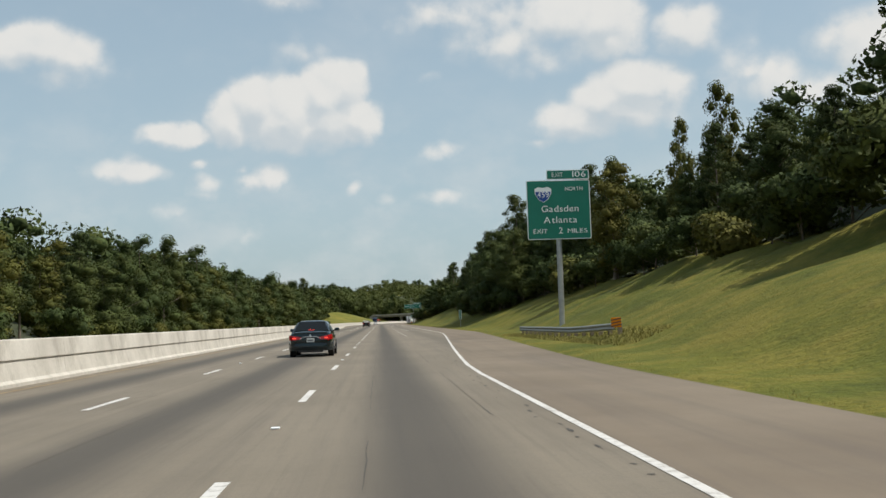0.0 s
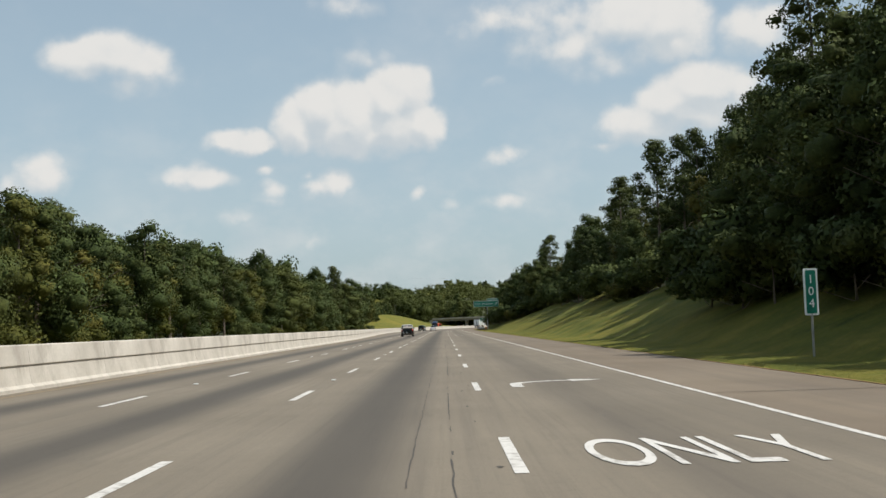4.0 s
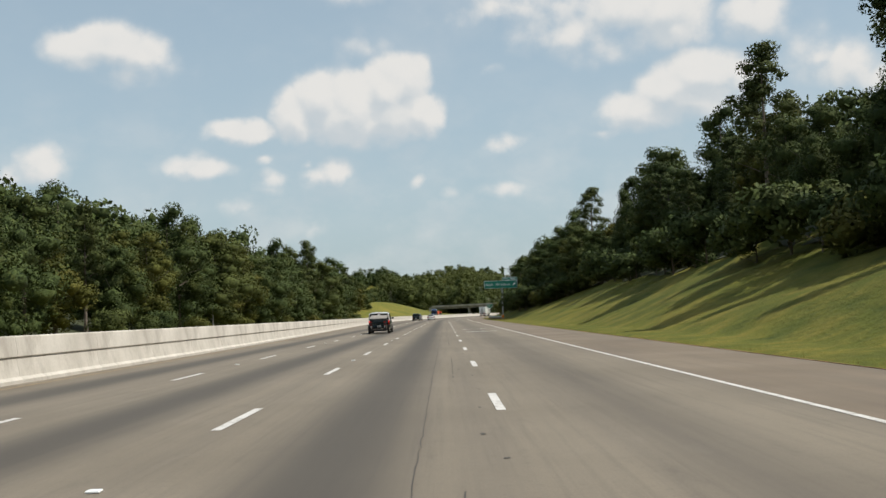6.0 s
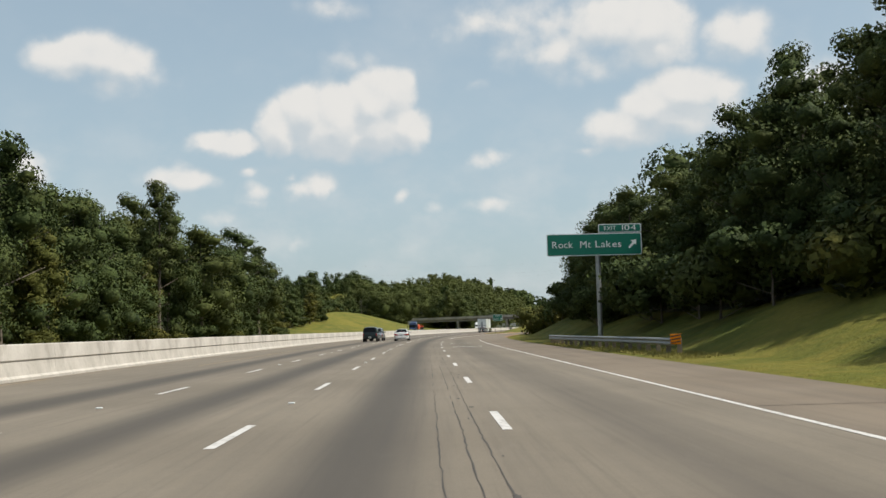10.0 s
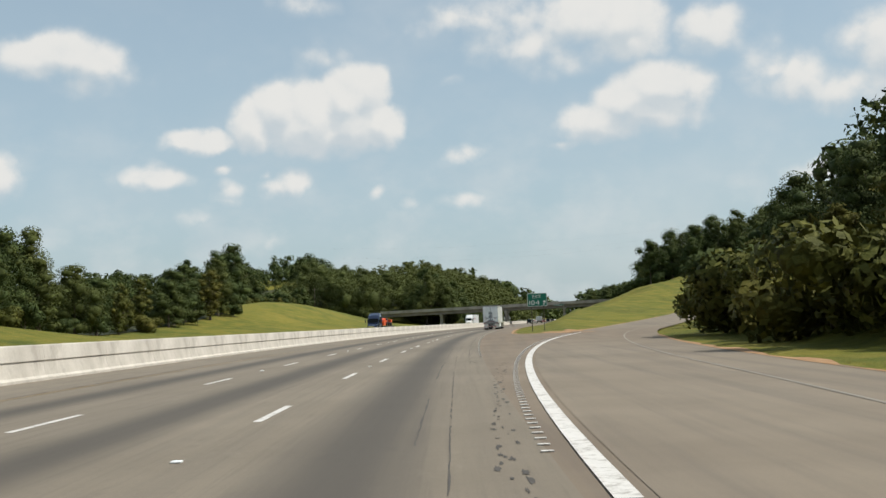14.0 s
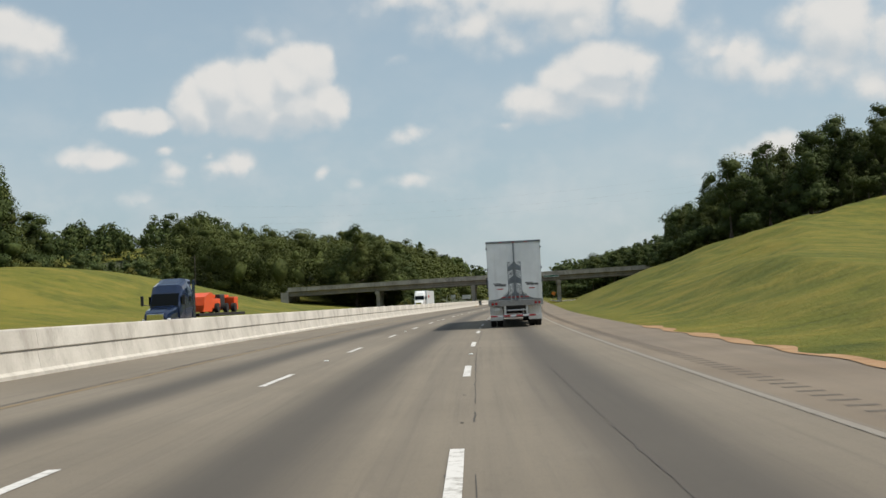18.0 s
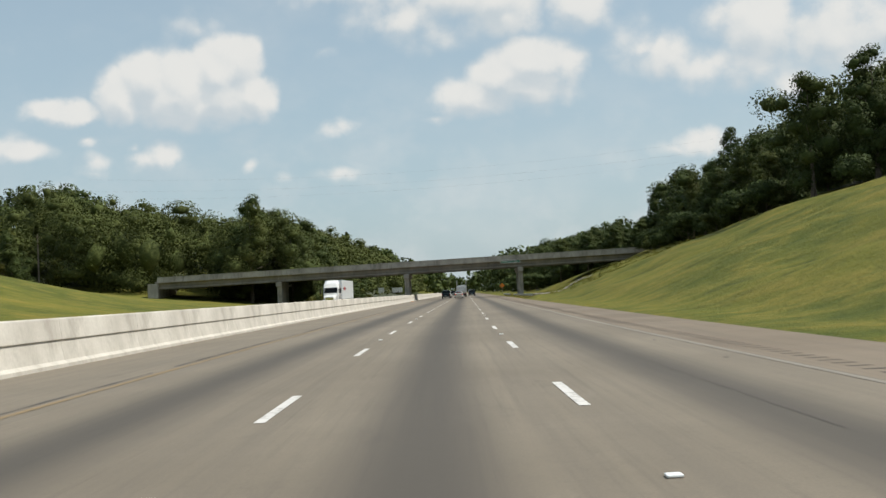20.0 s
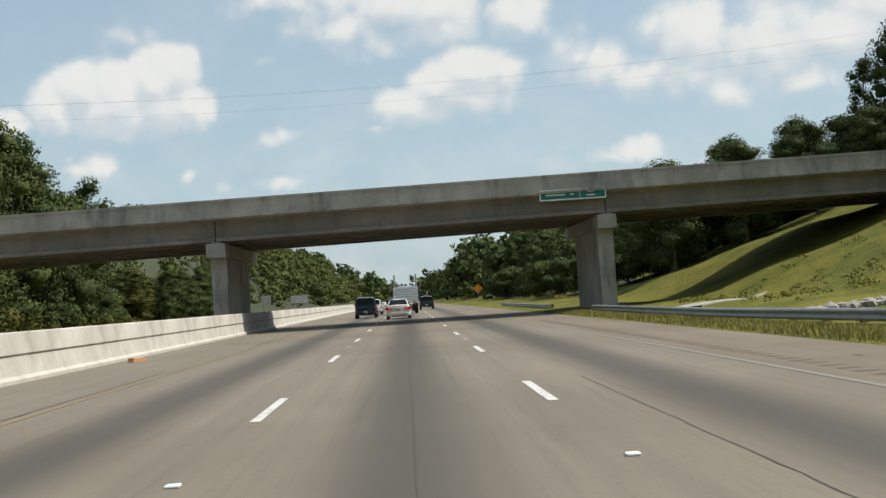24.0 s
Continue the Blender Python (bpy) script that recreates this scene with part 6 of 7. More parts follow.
# cage trailer behind the pickup
hauler = thing("utility_trailer", "small dark steel cage trailer with a board roof", "trailer", stand(281.2, -2.31))
part("floor_board", box(-0.55, 0.55, 0.02, 2.5, 0.34, 0.38), M_WOOD, hauler)
part("chassis", box(-0.58, 0.58, 0.0, 2.52, 0.25, 0.34, 0.01), M_RUST, hauler)
for x in (-0.58, 0.58):
    for y in (0.04, 0.85, 1.65, 2.48):
        part("upright", box(x - 0.03, x + 0.03, y - 0.03, y + 0.03, 0.30, 1.19 + 0.10 * y), M_RUST, hauler)
    for k in range(5):
        z = 0.50 + 0.155 * k
        part("side_rail", rod((x, 0.04, z), (x, 2.48, z + 0.05 * k), 0.02, n=6), M_RUST, hauler)
    for k in range(3):
        part("side_plank", box(x - 0.02, x + 0.02, 0.1, 2.4, 0.38 + 0.09 * k, 0.45 + 0.09 * k), M_WOOD, hauler)
    post_w = part("rear_post", box(-0.105, 0.105, -0.04, 0.04, 0.22, 1.18, 0.01), M_RUST, hauler, "broad dark steel corner post", Matrix.Translation((x * 0.92, 0.0, 0)))
    part("lamp", box(-0.05, 0.05, -0.06, -0.03, 0.90, 0.98, 0.01), M_REDLENS, post_w)
    part("reflector", box(-0.02, 0.02, -0.052, -0.04, 0.50, 0.65), M_SIGNWHITE, post_w)
    part("reflector_red", box(-0.02, 0.02, -0.052, -0.04, 0.68, 0.75), M_REDLENS, post_w)
    part("fender", box(-0.12, 0.12, 0.9, 1.75, 0.70, 0.73, 0.01), M_RUST, hauler, m=Matrix.Translation((x * 1.3, 0, 0)))
    wheel(hauler, x * 1.3, 1.32, 0.34, 0.2, 1 if x > 0 else -1, M_CREAM, 6)
for k in range(5):
    part("front_bar", rod((-0.57, 2.48, 0.50 + 0.2 * k), (0.57, 2.48, 0.50 + 0.2 * k), 0.018, n=6), M_RUST, hauler)
part("roof_board", slab([(-0.68, -0.06, 1.21), (0.68, -0.06, 1.21), (0.68, 2.58, 1.47), (-0.68, 2.58, 1.47)], 0.035), M_PLYWOOD, hauler, "weathered grey sloping roof board")
part("roof_rail", box(-0.63, 0.63, -0.05, -0.01, 1.09, 1.17), M_RUST, hauler)
part("rear_sill", box(-0.60, 0.60, -0.05, 0.02, 0.22, 0.37, 0.01), M_RUST, hauler)
part("drawbar", rod((0, 2.5, 0.46), (0, 3.75, 0.48), 0.045, n=8), M_RUST, hauler)

# ---- lorry: white box trailer
M_TAPE_R = plain("red_tape", (0.42, 0.02, 0.02), 0.4)
lorry = thing("box_trailer", "white refrigerated box trailer with steel rear frame", "trailer", stand(645.75, 1.75))
part("box", box(-1.27, 1.27, 0.06, 16.1, 1.22, 4.06), M_TRAILER, lorry)
for sd in (1, -1):
    for k in range(15):
        z = 1.50 + 0.165 * k
        part("side_rib", box(-0.012, 0.012, 0.1, 16.05, z - 0.012, z + 0.012, 0.005), M_TRAILER, lorry, m=Matrix.Translation((sd * 1.278, 0, 0)))
    part("top_rail", box(-0.025, 0.025, 0.0, 16.12, 3.95, 4.09, 0.01), M_ALU, lorry, m=Matrix.Translation((sd * 1.275, 0, 0)))
    part("bottom_rail", box(-0.025, 0.025, 0.0, 16.12, 1.12, 1.32, 0.01), M_ALU, lorry, m=Matrix.Translation((sd * 1.275, 0, 0)))
    for k in range(10):
        part("tape", box(-0.004, 0.004, -0.15, 0.15, -0.03, 0.03), M_TAPE_R if k % 2 else M_SIGNWHITE, lorry, m=Matrix.Translation((sd * 1.303, 0.9 + 1.6 * k, 1.24)))
    part("side_skirt", box(-0.015, 0.015, 5.0, 11.2, 0.42, 1.14, 0.005), M_TRAILER, lorry, m=Matrix.Translation((sd * 1.2, 0, 0)))
    # door leaf, cut away in a curve at its inner foot
    leaf = [(1.24, 1.31), (1.24, 3.93), (0.32, 3.93), (0.32, 1.72)]
    for k in range(1, 10):
        t = k / 9
        leaf.append((0.34 + 0.86 * t, 1.315 + 0.395 * (1 - t) ** 2.4 * (1 - 0.25 * math.sin(math.pi * t)) + 0.05 * math.sin(math.pi * min(1, 3 * t)) * (t < 0.33)))
    pts = [(sd * x, 0.0, z) for x, z in leaf]
    door = part("door_panel", slab(pts if sd < 0 else pts[::-1], 0.03), M_TRAILER, lorry, "white plastic-faced door panel")
    part("inner_door", box(0.02, 0.33, 0.02, 0.07, 3.09, 3.93, 0.005), M_TRAILER, door, m=Matrix.Diagonal((sd, 1, 1, 1)))
    part("tread_plate", box(0.02, 0.33, 0.022, 0.07, 1.5, 3.085, 0.005), M_STRAP, door, m=Matrix.Diagonal((sd, 1, 1, 1)))
    part("foot_plate", box(0.02, 1.23, 0.03, 0.06, 1.29, 1.80), M_STRAP, door, m=Matrix.Diagonal((sd, 1, 1, 1)))
    # pale slanted bars on the dark tread plates
    for z0, z1, x_a, x_b in ((1.52, 2.08, 0.06, 0.30), (2.27, 2.70, 0.06, 0.30), (2.86, 3.07, 0.06, 0.30), (1.42, 1.66, 0.36, 0.60)):
        z = z0
        while z < z1 - 0.05:
            top = min(z + 0.17, z1)
            bm = slab([(sd * x_a, 0.012, top), (sd * x_a, 0.012, top + 0.034), (sd * x_b, 0.012, z + 0.034), (sd * x_b, 0.012, z)][::1 if sd < 0 else -1], 0.014)
            part("tread_bar", bm, M_TRAILER, door)
            z += 0.065
    for z in (2.09, 2.71):
        part("cross_strap", box(0.03, 0.33, -0.02, 0.02, z, z + 0.14), M_STRAP, door, m=Matrix.Diagonal((sd, 1, 1, 1)))
    part("lock_rod", rod((sd * 0.20, -0.05, 1.2), (sd * 0.20, -0.05, 1.75), 0.018, n=8), M_STEEL, lorry)
    part("rod_handle", box(-0.03, 0.03, -0.11, -0.05, 1.2, 1.52, 0.008), M_STEEL, lorry, m=Matrix.Translation((sd * 0.2, 0, 0)))
    for z in (1.5, 2.1, 2.72, 3.7):
        part("hinge", box(-0.03, 0.03, -0.03, 0.05, z, z + 0.10, 0.008), M_STRAP, lorry, m=Matrix.Translation((sd * 1.28, 0, 0)))
    # printed mark as plain shapes, and the tape below it
    x0, x1 = (-1.02, -0.42) if sd < 0 else (0.48, 1.1)
    part("mark_dark", box(x0, x0 + 0.36, -0.04, -0.028, 2.06, 2.10), M_BLACK, door)
    part("mark_bar", box(x0 + 0.06, x1, -0.04, -0.028, 1.97, 2.05), M_GREYTRIM, door)
    part("mark_line", box(x0 + 0.3, x1, -0.04, -0.028, 1.94, 1.955), M_GREYTRIM, door)
    part("tape_red", box(x0 + 0.17, x0 + 0.45, -0.04, -0.028, 1.80, 1.845), M_TAPE_R, door)
    part("tape_grey", box(x0, x0 + 0.165, -0.04, -0.028, 1.80, 1.845), M_SIGNWHITE, door)
    for x in (1.10, 0.93):
        lamp_ = part("tail_light", turned([(-0.02, 0.075), (0.02, 0.075)], 16), M_BLACK, lorry, "round red tail light", Matrix.Translation((sd * x, -0.03, 1.13)) @ Matrix.Rotation(math.pi / 2, 4, "Z"))
        part("lens", turned([(-0.035, 0.045), (-0.02, 0.06), (0.02, 0.06)], 14), M_REDLENS, lamp_)
    part("mud_flap", box(-0.31, 0.31, -0.01, 0.01, 0.32, 1.0), M_TRAILER, lorry, "white mud flap", Matrix.Translation((sd * 0.93, 1.35, 0)))
    part("guard_post", box(-0.05, 0.05, -0.04, 0.06, 0.55, 1.05, 0.01), M_ALU, lorry, m=Matrix.Translation((sd * 0.52, 0.05, 0)))
    for y in (2.1, 3.4):
        wheel(lorry, sd * 1.1, y, 0.50, 0.27, sd, M_ALU, 8, 0.58)
        wheel(lorry, sd * 0.78, y, 0.50, 0.27, -sd, M_ALU, 8, 0.58)
    part("landing_leg", rod((sd * 0.6, 12.2, 0.25), (sd * 0.6, 12.2, 1.2), 0.07, n=8), M_DULLSTEEL, lorry)
part("header", box(-1.29, 1.29, -0.02, 0.08, 4.0, 4.09, 0.01), M_STRAP, lorry)
part("centre_bar", box(-0.035, 0.035, -0.045, 0.02, 1.5, 3.98, 0.008), M_STRAP, lorry, "dark bar where the doors meet")
for x in (-0.6, 0.0, 0.6):
    part("clearance_lamp", box(-0.06, 0.06, -0.035, -0.02, 4.0, 4.04), M_REDLENS, lorry, m=Matrix.Translation((x, 0, 0)))
part("rear_sill", box(-1.29, 1.29, -0.05, 0.1, 1.02, 1.28, 0.012), M_DULLSTEEL, lorry, "grey steel sill below the doors")
part("number_plate", box(-0.155, 0.155, -0.01, 0.01, -0.08, 0.08), M_PLATE, lorry, m=Matrix.Translation((-0.9, 0.1, 0.87)))
part("guard_bar", box(-1.2, 1.2, -0.08, 0.02, 0.50, 0.60, 0.012), M_ALU, lorry, "underrun guard bar")
part("guard_upper", box(-0.5, 0.5, -0.02, 0.03, 0.78, 0.84, 0.01), M_ALU, lorry)
for k in range(8):
    part("guard_tape", box(-0.145 if k % 2 else -0.16, 0.145 if k % 2 else 0.16, -0.087, -0.081, 0.515, 0.59), M_TAPE_R if k % 2 == 0 else M_SIGNWHITE, lorry, m=Matrix.Translation((-1.05 + 0.3 * k, 0, 0)))
for k in range(4):
    part("sill_tape", box(-0.16, 0.16, -0.006, 0.006, 0, 0.05), M_TAPE_R, lorry, m=Matrix.Translation((-0.6 + 0.4 * k, -0.01, 1.40)))
part("slider_frame", box(-0.55, 0.55, 0.3, 12.5, 0.88, 1.14), M_BLACK, lorry)
for y in (2.1, 3.4):
    part("axle", rod((-1.0, y, 0.5), (1.0, y, 0.5), 0.07, n=10), M_BLACK, lorry)
part("cooling_unit", box(-0.95, 0.95, 16.1, 16.75, 2.2, 3.95, 0.08), M_TRAILER, lorry)
mark = part("side_mark", turned([(-0.004, 0.30), (0.004, 0.30)], 24), M_LIME, lorry, "lime green printed oval", Matrix.Translation((-1.298, 11.4, 2.05)) @ Matrix.Diagonal((1, 1.7, 0.8, 1)))
part("mark_bar", box(-0.004, 0.004, -0.19, 0.19, -0.08, 0.06), M_BLACK, mark, m=Matrix.Translation((-0.006, 0, 0)))
for k in range(4):
    part("side_letter_bar", slab([(-1.294, 5.0 + 1.1 * k, 2.95), (-1.294, 5.35 + 1.1 * k, 2.95), (-1.294, 5.75 + 1.1 * k, 3.65), (-1.294, 5.4 + 1.1 * k, 3.65)][::-1], 0.004), M_DULLSTEEL, lorry, "dark printed bar")

# ---- tractor in front of it


def tractor(name, label, paint, m, sleeper=True):
    t = thing(name, label, "truck", m)
    part("frame", box(-0.45, 0.45, 0.0, 6.6, 0.55, 0.95, 0.02), M_BLACK, t)
    cab = [(2.2, 1.12, 0.95, 3.0), (2.3, 1.18, 0.9, 3.55), (3.4, 1.2, 0.75, 3.85), (4.4, 1.2, 0.7, 3.5), (4.75, 1.18, 0.7, 2.95), (5.15, 1.12, 0.7, 2.1)]
    body = part("cab", loft([body_ring(y, w, a, b, 0.05) for y, w, a, b in cab]), paint, t, "glossy sleeper cab")
    hood = [(5.0, 1.05, 0.75, 2.05), (5.6, 1.0, 0.7, 1.95), (6.6, 0.95, 0.65, 1.75), (7.0, 0.85, 0.6, 1.55), (7.15, 0.75, 0.62, 1.3)]
    part("hood", loft([body_ring(y, w, a, b, 0.04) for y, w, a, b in hood]), paint, t)
    part("windscreen", slab([(1.0, 5.19, 2.12), (-1.0, 5.19, 2.12), (-0.95, 4.80, 2.92), (0.95, 4.80, 2.92)], 0.03), M_GLASS, t)
    part("grille", box(-0.6, 0.6, 7.05, 7.18, 0.8, 1.5, 0.03), M_CHROME, t)
    part("bumper", box(-1.15, 1.15, 6.8, 7.3, 0.35, 0.75, 0.06), paint, t)
    part("roof_fairing", loft([body_ring(2.25, 1.05, 3.3, 3.95), body_ring(3.2, 1.0, 3.3, 4.0), body_ring(4.3, 0.9, 3.2, 3.55)]), paint, t)
    for sd in (1, -1):
        part("side_window", box(-0.01, 0.012, 4.25, 4.95, 2.1, 2.75, 0.01), M_GLASS, t, m=Matrix.Translation((sd * 1.2, 0, 0)))
        part("sleeper_window", box(-0.01, 0.012, 2.7, 3.1, 2.3, 2.7, 0.01), M_GLASS, t, m=Matrix.Translation((sd * 1.2, 0, 0)))
        part("door_seam", box(-0.01, 0.008, 4.12, 4.14, 0.9, 2.9), M_BLACK, t, m=Matrix.Translation((sd * 1.2, 0, 0)))
        part("side_fairing", box(-0.03, 0.03, 1.9, 4.6, 0.35, 0.95, 0.02), paint, t, m=Matrix.Translation((sd * 1.18, 0, 0)))
        part("cab_extender", box(-0.02, 0.02, 1.7, 2.3, 0.95, 3.9, 0.01), paint, t, m=Matrix.Translation((sd * 1.17, 0, 0)))
        part("fuel_tank", rod((sd * 0.9, 2.2, 0.7), (sd * 0.9, 4.0, 0.7), 0.28, n=16), M_ALU, t)
        arm = part("mirror_arm", rod((sd * 1.15, 5.2, 2.1), (sd * 1.5, 5.4, 2.2), 0.025, n=6), M_BLACK, t)
        part("mirror", box(-0.1, 0.1, -0.06, 0.06, -0.35, 0.35, 0.03), M_BLACK, arm, m=Matrix.Translation((sd * 1.52, 5.42, 2.45)))
        part("headlight", box(-0.2, 0.2, -0.2, 0.06, -0.12, 0.12, 0.04), M_CLEAR, t, m=Matrix.Translation((sd * 0.78, 6.98, 1.05)))
        part("fender", box(-0.2, 0.2, 5.4, 6.75, 0.95, 1.1, 0.05), paint, t, m=Matrix.Translation((sd * 0.95, 0, 0)))
        wheel(t, sd * 1.02, 6.05, 0.5, 0.29, sd, M_ALU, 8, 0.58)
        for y in (0.35, 1.65):
            wheel(t, sd * 1.06, y, 0.5, 0.28, sd, M_ALU, 8, 0.58)
            wheel(t, sd * 0.74, y, 0.5, 0.28, -sd, M_ALU, 8, 0.58)
    return t


tractor("semi_tractor", "brown sleeper-cab tractor coupled to the box trailer", M_BROWN, stand(659.15, 1.75))

# ---- traffic ahead
car("suv", "boxy dark green sport utility vehicle", "car", M_DARKGREEN, stand(462.0, -5.45), 4.6, 1.84, 1.80, "suv", tyre=0.37)
car("sedan", "white four-door sedan in the middle lane", "car", M_CARWHITE, stand(464.0, -1.75), 4.8, 1.82, 1.46, "sedan")
car("crossover", "silver crossover beside the median lane", "car", M_SILVER, stand(470.0, -5.4), 4.5, 1.82, 1.68, "suv", tyre=0.35)
car("suv", "black boxy sport utility vehicle", "car", M_NAVY, stand(899.0, -5.4), 4.7, 1.9, 1.82, "suv", tyre=0.38)
car("sedan", "white four-door sedan with brake lights lit", "car", M_CARWHITE, stand(886.0, -2.47), 4.9, 1.86, 1.46, "sedan", braking=True)
car("suv", "dark grey crossover on the outer lane", "car", M_NAVY, stand(942.0, 0.65), 4.6, 1.85, 1.70, "suv", tyre=0.36)
car("sedan", "small red four-door sedan", "car", M_RED, stand(990.0, -3.4), 4.6, 1.8, 1.45, "sedan")
car("crossover", "white crossover beside the median barrier", "car", M_CARWHITE, stand(921.0, -5.4), 4.5, 1.82, 1.66, "suv", tyre=0.35)
car("suv", "dark sport utility vehicle on the outer lane", "car", M_NAVY, stand(1034.0, -5.5), 4.8, 1.9, 1.78, "suv", tyre=0.37)
car("sedan", "dark grey four-door sedan", "car", M_DARKGREEN, stand(1066.0, -1.9), 4.7, 1.82, 1.45, "sedan")

hopper = thing("dump_truck", "grey slat-sided truck with two tall exhaust stacks", "truck", stand(911.5, -1.9))
part("body", box(-1.2, 1.2, 0.0, 5.6, 1.15, 2.65, 0.03), M_ALU, hopper)
for k in range(6):
    part("slat", box(-1.22, 1.22, -0.05, 0.02, 1.25 + 0.24 * k, 1.37 + 0.24 * k, 0.01), M_TRAILER, hopper)
part("cab", loft([body_ring(y, w, a, b) for y, w, a, b in ((5.8, 1.05, 0.9, 2.75), (6.9, 1.05, 0.8, 2.8), (7.3, 1.0, 0.8, 2.0), (8.4, 0.85, 0.75, 1.7))]), M_CARWHITE, hopper)
part("frame", box(-0.45, 0.45, 0.1, 8.2, 0.7, 1.1), M_BLACK, hopper)
part("rear_bar", box(-1.1, 1.1, -0.06, 0.04, 0.55, 0.68, 0.01), M_RUST, hopper)
for sd in (1, -1):
    part("exhaust_stack", rod((sd * 1.1, 5.7, 1.2), (sd * 1.1, 5.7, 4.0), 0.085, n=10), M_DULLSTEEL, hopper, "tall upright exhaust stack")
    part("tail_light", box(-0.12, 0.12, -0.08, 0.0, -0.06, 0.06, 0.01), M_REDLENS, hopper, m=Matrix.Translation((sd * 0.85, -0.02, 0.85)))
    part("mirror", box(-0.08, 0.08, -0.05, 0.05, -0.3, 0.3, 0.02), M_BLACK, hopper, m=Matrix.Translation((sd * 1.4, 7.1, 2.1)))
    part("mud_flap", box(-0.3, 0.3, -0.01, 0.01, 0.25, 0.95), M_RUBBER, hopper, m=Matrix.Translation((sd * 0.85, 0.15, 0)))
    for y in (0.9, 2.2, 7.3):
        wheel(hopper, sd * 0.98, y, 0.5, 0.28, sd, M_ALU, 8, 0.58)

# ---- opposite carriageway
tractor("semi_tractor", "dark blue sleeper-cab tractor with a flatbed behind", M_BLUE, stand(674.5, -23.0, -0.02, 180))
flat_bed = thing("flatbed_trailer", "flatbed trailer behind the dark blue tractor", "trailer", stand(686.5, -23.0, -0.02, 180))
part("bed", box(-1.25, 1.25, 0.0, 13.0, 1.15, 1.4, 0.02), M_RUST, flat_bed)
for sd in (1, -1):
    for y in (1.2, 2.5):
        wheel(flat_bed, sd * 1.05, y, 0.5, 0.28, sd, M_ALU, 8, 0.58)
machine = thing("orange_machine", "orange construction machine loaded on the flatbed", "machinery", stand(686.5, -23.0, 1.38, 180))
part("hopper_bin", loft([[(-1.1, y, 0.1), (1.1, y, 0.1), (1.2, y, z), (-1.2, y, z)] for y, z in ((9.2, 1.5), (9.8, 1.6), (11.4, 1.25), (11.6, 0.6))]), M_ORANGEPAINT, machine)
part("engine_box", box(-0.9, 0.9, 6.2, 8.9, 0.35, 1.15, 0.06), M_ORANGEPAINT, machine)
part("boom", box(-0.3, 0.3, 1.6, 8.8, 1.2, 1.5, 0.05), M_ORANGEPAINT, machine)
part("cabin", box(-0.7, 0.7, 4.2, 5.6, 0.3, 1.5, 0.08), M_BLACK, machine)
for sd in (1, -1):
    for y in (2.6, 5.0, 7.6):
        part("track_wheel", turned([(-0.16, 0.3), (-0.16, 0.38), (0.16, 0.38), (0.16, 0.3)], 18), M_RUBBER, machine, m=Matrix.Translation((sd * 1.0, y, 0.38)))
part("rear_block", box(-1.0, 1.0, 1.2, 2.4, 0.2, 1.3, 0.08), M_ORANGEPAINT, machine)

tractor("semi_tractor", "white sleeper-cab tractor pulling a white box trailer", M_CARWHITE, stand(826.0, -21.2, -0.02, 180))
van = thing("box_trailer", "plain white box trailer with a dark red side mark", "trailer", stand(840.5, -21.2, -0.02, 180))
part("box", box(-1.28, 1.28, 0.0, 16.0, 1.15, 4.05, 0.02), M_TRAILER, van)
part("side_mark", box(-0.008, 0.008, 10.6, 14.6, 2.66, 2.84), M_GREYTRIM, van, m=Matrix.Translation((-1.287, 0, 0)))
part("side_mark", box(-0.008, 0.008, 11.8, 13.4, 2.5, 3.0), M_SIGNRED, van, m=Matrix.Translation((-1.292, 0, 0)))
for sd in (1, -1):
    for y in (1.5, 2.8):
        wheel(van, sd * 1.05, y, 0.5, 0.28, sd, M_ALU, 8, 0.58)


# ---------------------------------------------------------------- small things
# riprap in the drain below the overpass
drain = thing("riprap_drain", "line of pale broken stones down the grassy slope", "drain", kind="structure")
stone_shapes = []
for k in range(5):
    bm = bmesh.new()
    bmesh.ops.create_icosphere(bm, subdivisions=1, radius=0.24)
    rr = random.Random(k)
    for v in bm.verts:
        v.co = Vector((v.co.x * rr.uniform(0.7, 1.3), v.co.y * rr.uniform(0.7, 1.3), v.co.z * rr.uniform(0.5, 0.9)))
    me = bpy.data.meshes.new("stone")
    bm.to_mesh(me)
    bm.free()
    me.materials.append(M_STONE)
    stone_shapes.append(me)
grow = random.Random(9)
for i in range(170):
    t = i / 169
    s, u = 838.0 + 9.0 * t ** 0.5 + grow.uniform(-0.35, 0.35), 9.6 + 20.0 * t + grow.uniform(-0.3, 0.3)
    part("stone", stone_shapes[i % 5], M_STONE, drain, m=Matrix.Translation(on_road(s, u, ground(s, u) + 0.10)) @ Matrix.Rotation(grow.uniform(0, 6.28), 4, "Z") @ Matrix.Scale(grow.uniform(0.5, 1.15), 4))
# paved flume running down the slope under the overpass
rows_, faces_ = [], []
for i in range(24):
    k = 0.32 * i / 23
    s, u = 855.5 + 14.5 * k ** 0.8, 10.6 + 17.0 * k
    wide = 0.2 + 0.15 * noise.noise(Vector((i * 0.6, 3, 0))) + 0.7 * (1 - k) ** 4
    for off, lift in ((-1.0, -0.2), (-0.97, 0.07), (0.0, 0.04), (0.97, 0.07), (1.0, -0.2)):
        a, b = s - off * wide * 0.75, u + off * wide * 0.66
        rows_.append(on_road(a, b, ground(a, b) + lift))
for i in range(23):
    faces_ += [(5 * i + k, 5 * i + k + 1, 5 * i + k + 6, 5 * i + k + 5) for k in range(4)]
tagged(new("drain_flume", mesh_of("drain_flume", rows_, faces_, M_OLDCON)), "weathered concrete drain flume down the grassy bank", "drain", kind="structure")
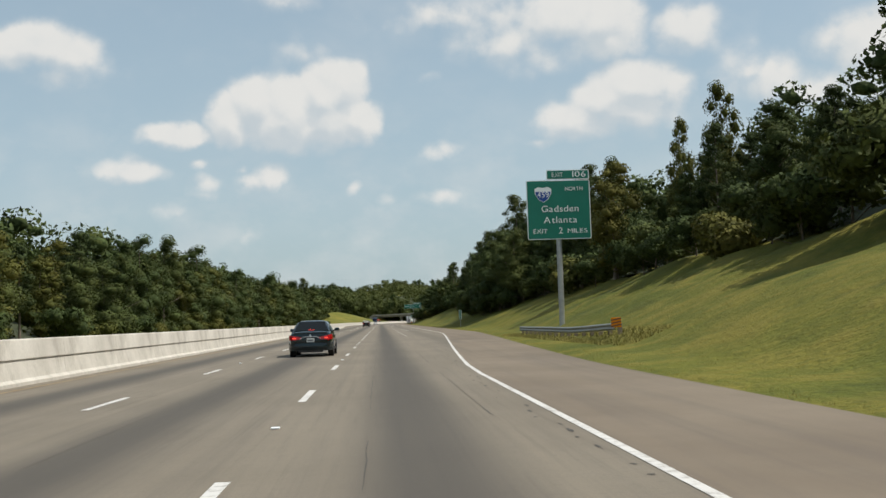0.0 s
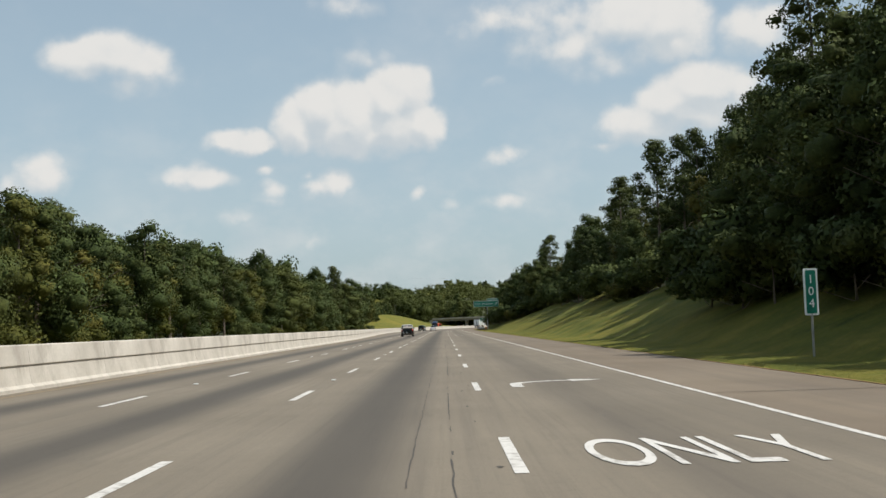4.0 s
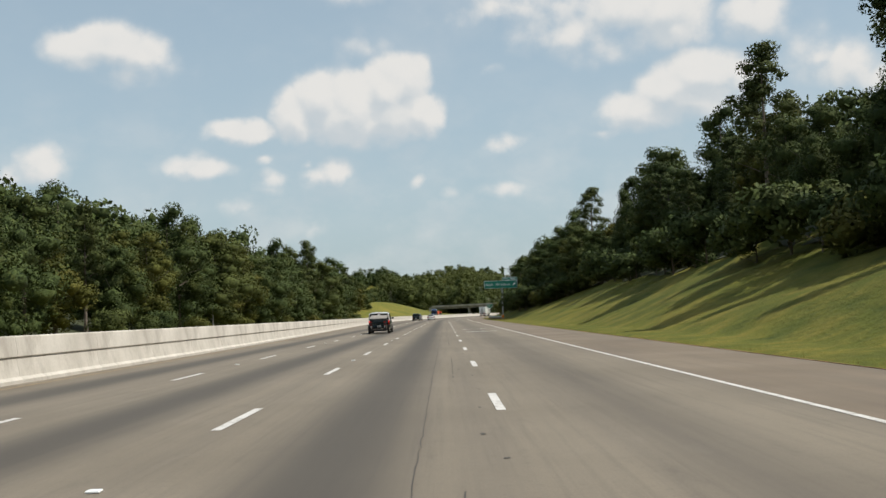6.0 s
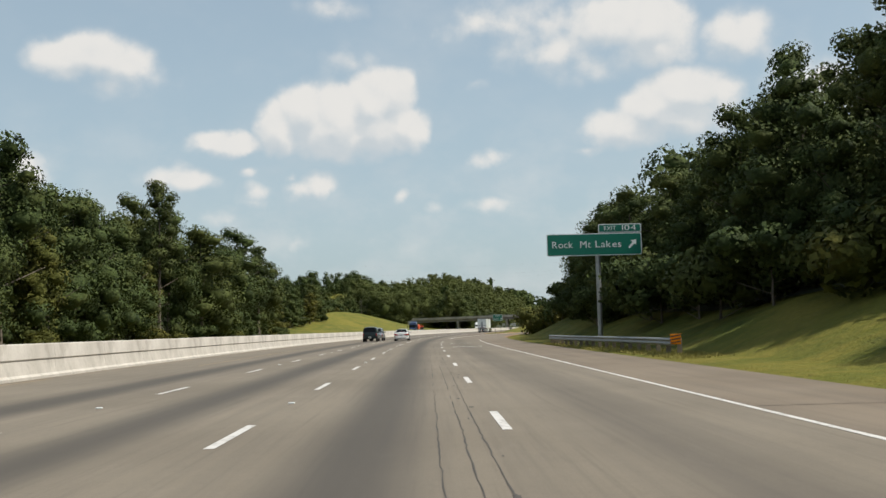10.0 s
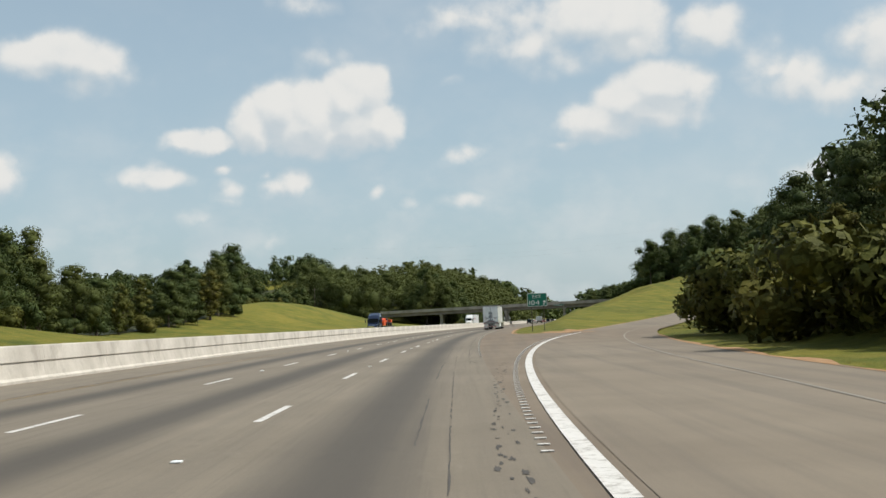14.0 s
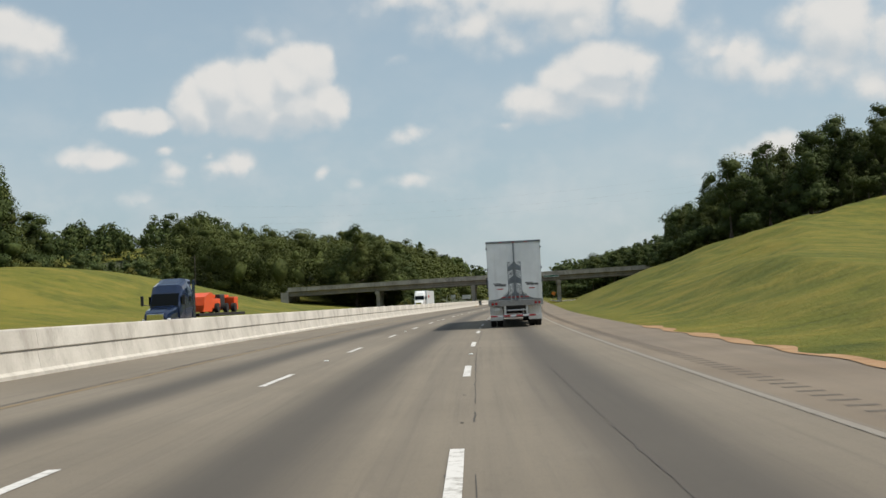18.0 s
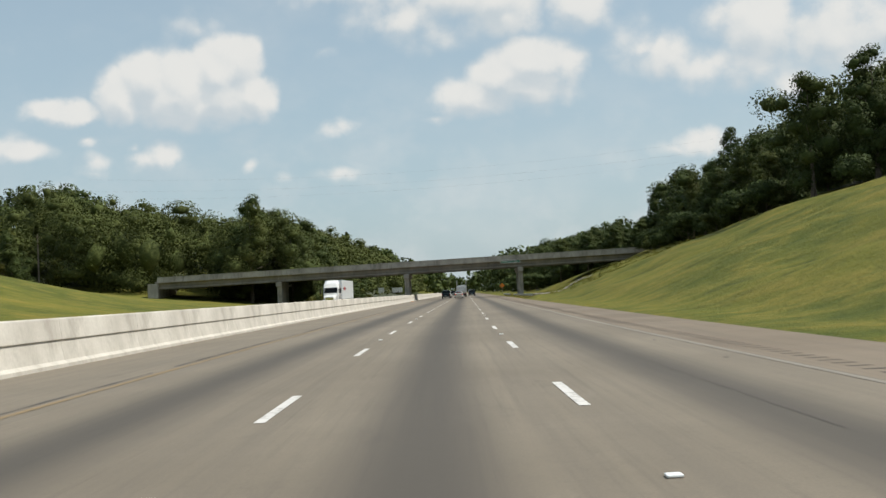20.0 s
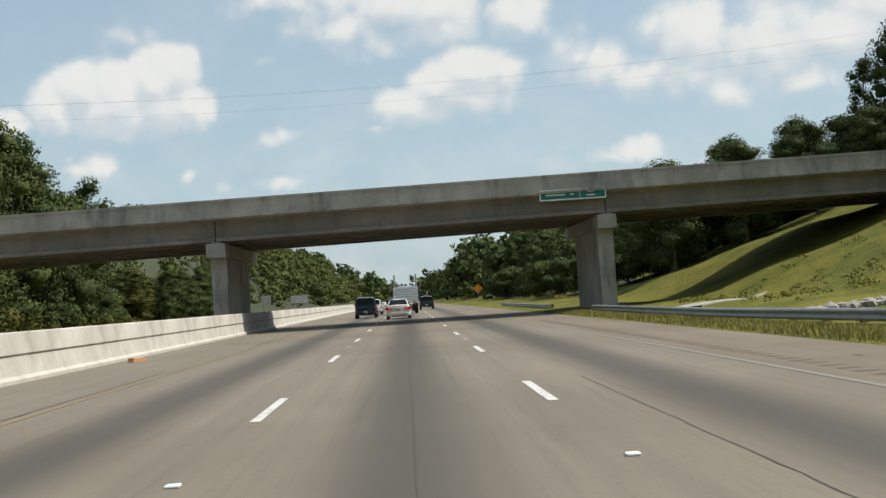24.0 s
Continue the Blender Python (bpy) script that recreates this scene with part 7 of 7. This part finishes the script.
# rank weeds on the bank before the overpass
pick, blobs = random.Random(31), []
for i in range(1500):
    s, u = pick.uniform(795, 866), pick.uniform(12.5, 42)
    if abs(s - 838.0 - 9.0 * max((u - 9.6) / 20.0, 0.0) ** 0.5) < 0.9 or noise.noise(Vector((s / 5, u / 5, 6))) < -0.1 or (s > 855 and abs(u - 10.6 - (s - 855.5) * 1.17) < 1.6):
        continue
    q = on_road(s, u, ground(s, u))
    r = pick.uniform(0.15, 0.42)
    blobs.append((q.x, q.y, q.z + 0.05, r, r, r * pick.uniform(0.4, 0.75)))
tagged(new("bank_weeds", foliage("bank_weeds", leaf_cloud(31, blobs, 60000, 0.045, core=0.0, up=0.9), M_WEED)), "rank yellow-green weeds on the grassy bank", "weeds", kind="stuff")
# board lying beside the barrier
board = new("wooden_board", mesh_of("wooden_board", [(-0.35, -0.1, 0.0), (0.35, -0.1, 0.0), (0.35, 0.1, 0.0), (-0.35, 0.1, 0.0), (-0.33, -0.09, 0.12), (0.3, -0.1, 0.1), (0.34, 0.08, 0.11), (-0.35, 0.1, 0.13)],
                                    [(0, 3, 2, 1), (4, 5, 6, 7), (0, 1, 5, 4), (1, 2, 6, 5), (2, 3, 7, 6), (3, 0, 4, 7)], plain("orange_wood", (0.45, 0.22, 0.09), 0.8)))
tagged(board, "broken orange-brown board lying beside the barrier", "debris").matrix_basis = stand(past(826.5), -10.1, 0.004, 70)
# wires across the road beyond the overpass
for k, (z, s_) in enumerate(((30, 960), (28, 962), (37, 995))):
    pts = [on_road(s_ + 18 * t, -120 + 240 * t, z + 9 * t + 6 * (2 * t - 1) ** 2) for t in (i / 16 for i in range(17))]
    bm = loft([[p + Vector((0, 0.008 * math.cos(a), 0.008 * math.sin(a))) for a in (0, 1.26, 2.51, 3.77, 5.03)] for p in pts])
    me = bpy.data.meshes.new("power_line")
    bm.to_mesh(me)
    bm.free()
    me.materials.append(M_WIRE)
    tagged(new("power_line", me), "thin dark power line sagging over the road", "power line")


def blades(name, label, seed, count, place_at, tall, mat):
    """Tufts of grass: three leaning blades each, as one piece of stuff."""
    r = random.Random(seed)
    verts, faces = [], []
    for i in range(count):
        s, u = place_at(r)
        p = on_road(s, u, ground(s, u) - 0.02)
        h = tall * r.uniform(0.5, 1.3)
        for k in range(3):
            a = r.uniform(0, 6.283)
            d = Vector((math.cos(a), math.sin(a), 0))
            n = Vector((-d.y, d.x, 0)) * h * 0.085
            q = p + d * r.uniform(0, 0.12)
            b = len(verts)
            verts += [q - n, q + n, q + d * h * 0.35 + Vector((0, 0, h))]
            faces.append((b, b + 1, b + 2))
    tagged(new(name, mesh_of(name, verts, faces, mat)), label, "grass", kind="stuff")




def verge(r):
    s = r.uniform(0, 900)
    e = edge_right(s)
    if 470 < s < 600:
        e = gore(s) + 7.4
    return s, e + 0.02 + 3.0 * r.random() ** 2


blades("verge_grass", "tufts of uncut yellow-green verge grass", 3, 24000, verge, 0.055, M_STRAW)
blades("dry_grass", "tall dry grass along the sunken guardrail", 5, 12000, lambda r: (r.uniform(806, 871), 6.75 + 1.6 * r.random() ** 1.5), 0.15, M_STRAW)
blades("dry_grass", "dry grass round the guardrail's posts", 6, 6000, lambda r: (r.uniform(38, 76), 10.3 + 2.2 * r.random()), 0.15, M_STRAW)
blades("dry_grass", "dry grass round the guardrail's posts", 7, 3500, lambda r: (lambda s: (s, 11.8 - 0.9 * ease(s, 377, 413) + 1.9 * r.random()))(r.uniform(372, 416)), 0.14, M_STRAW)


# grooves of the shoulder: flat bars with the grooves' shade as their colour
gv, gf = [], []
for i in range(470):
    s = 576 + 0.6 * i
    for u0, u1 in ((4.25, 4.62),):
        b = len(gv)
        gv += [on_road(s, u0, 0.003), on_road(s, u1, 0.003), on_road(s + 0.17, u1, 0.003), on_road(s + 0.17, u0, 0.003)]
        gf.append((b, b + 1, b + 2, b + 3))
M_GROOVE = plain("groove_shadow", (0.086, 0.070, 0.053), 0.9, vary=0.3)
tagged(new("rumble_grooves", mesh_of("rumble_grooves", gv, gf, M_GROOVE)), "short flat bars in the shade colour of grooves across the shoulder", "road marking", kind="stuff")
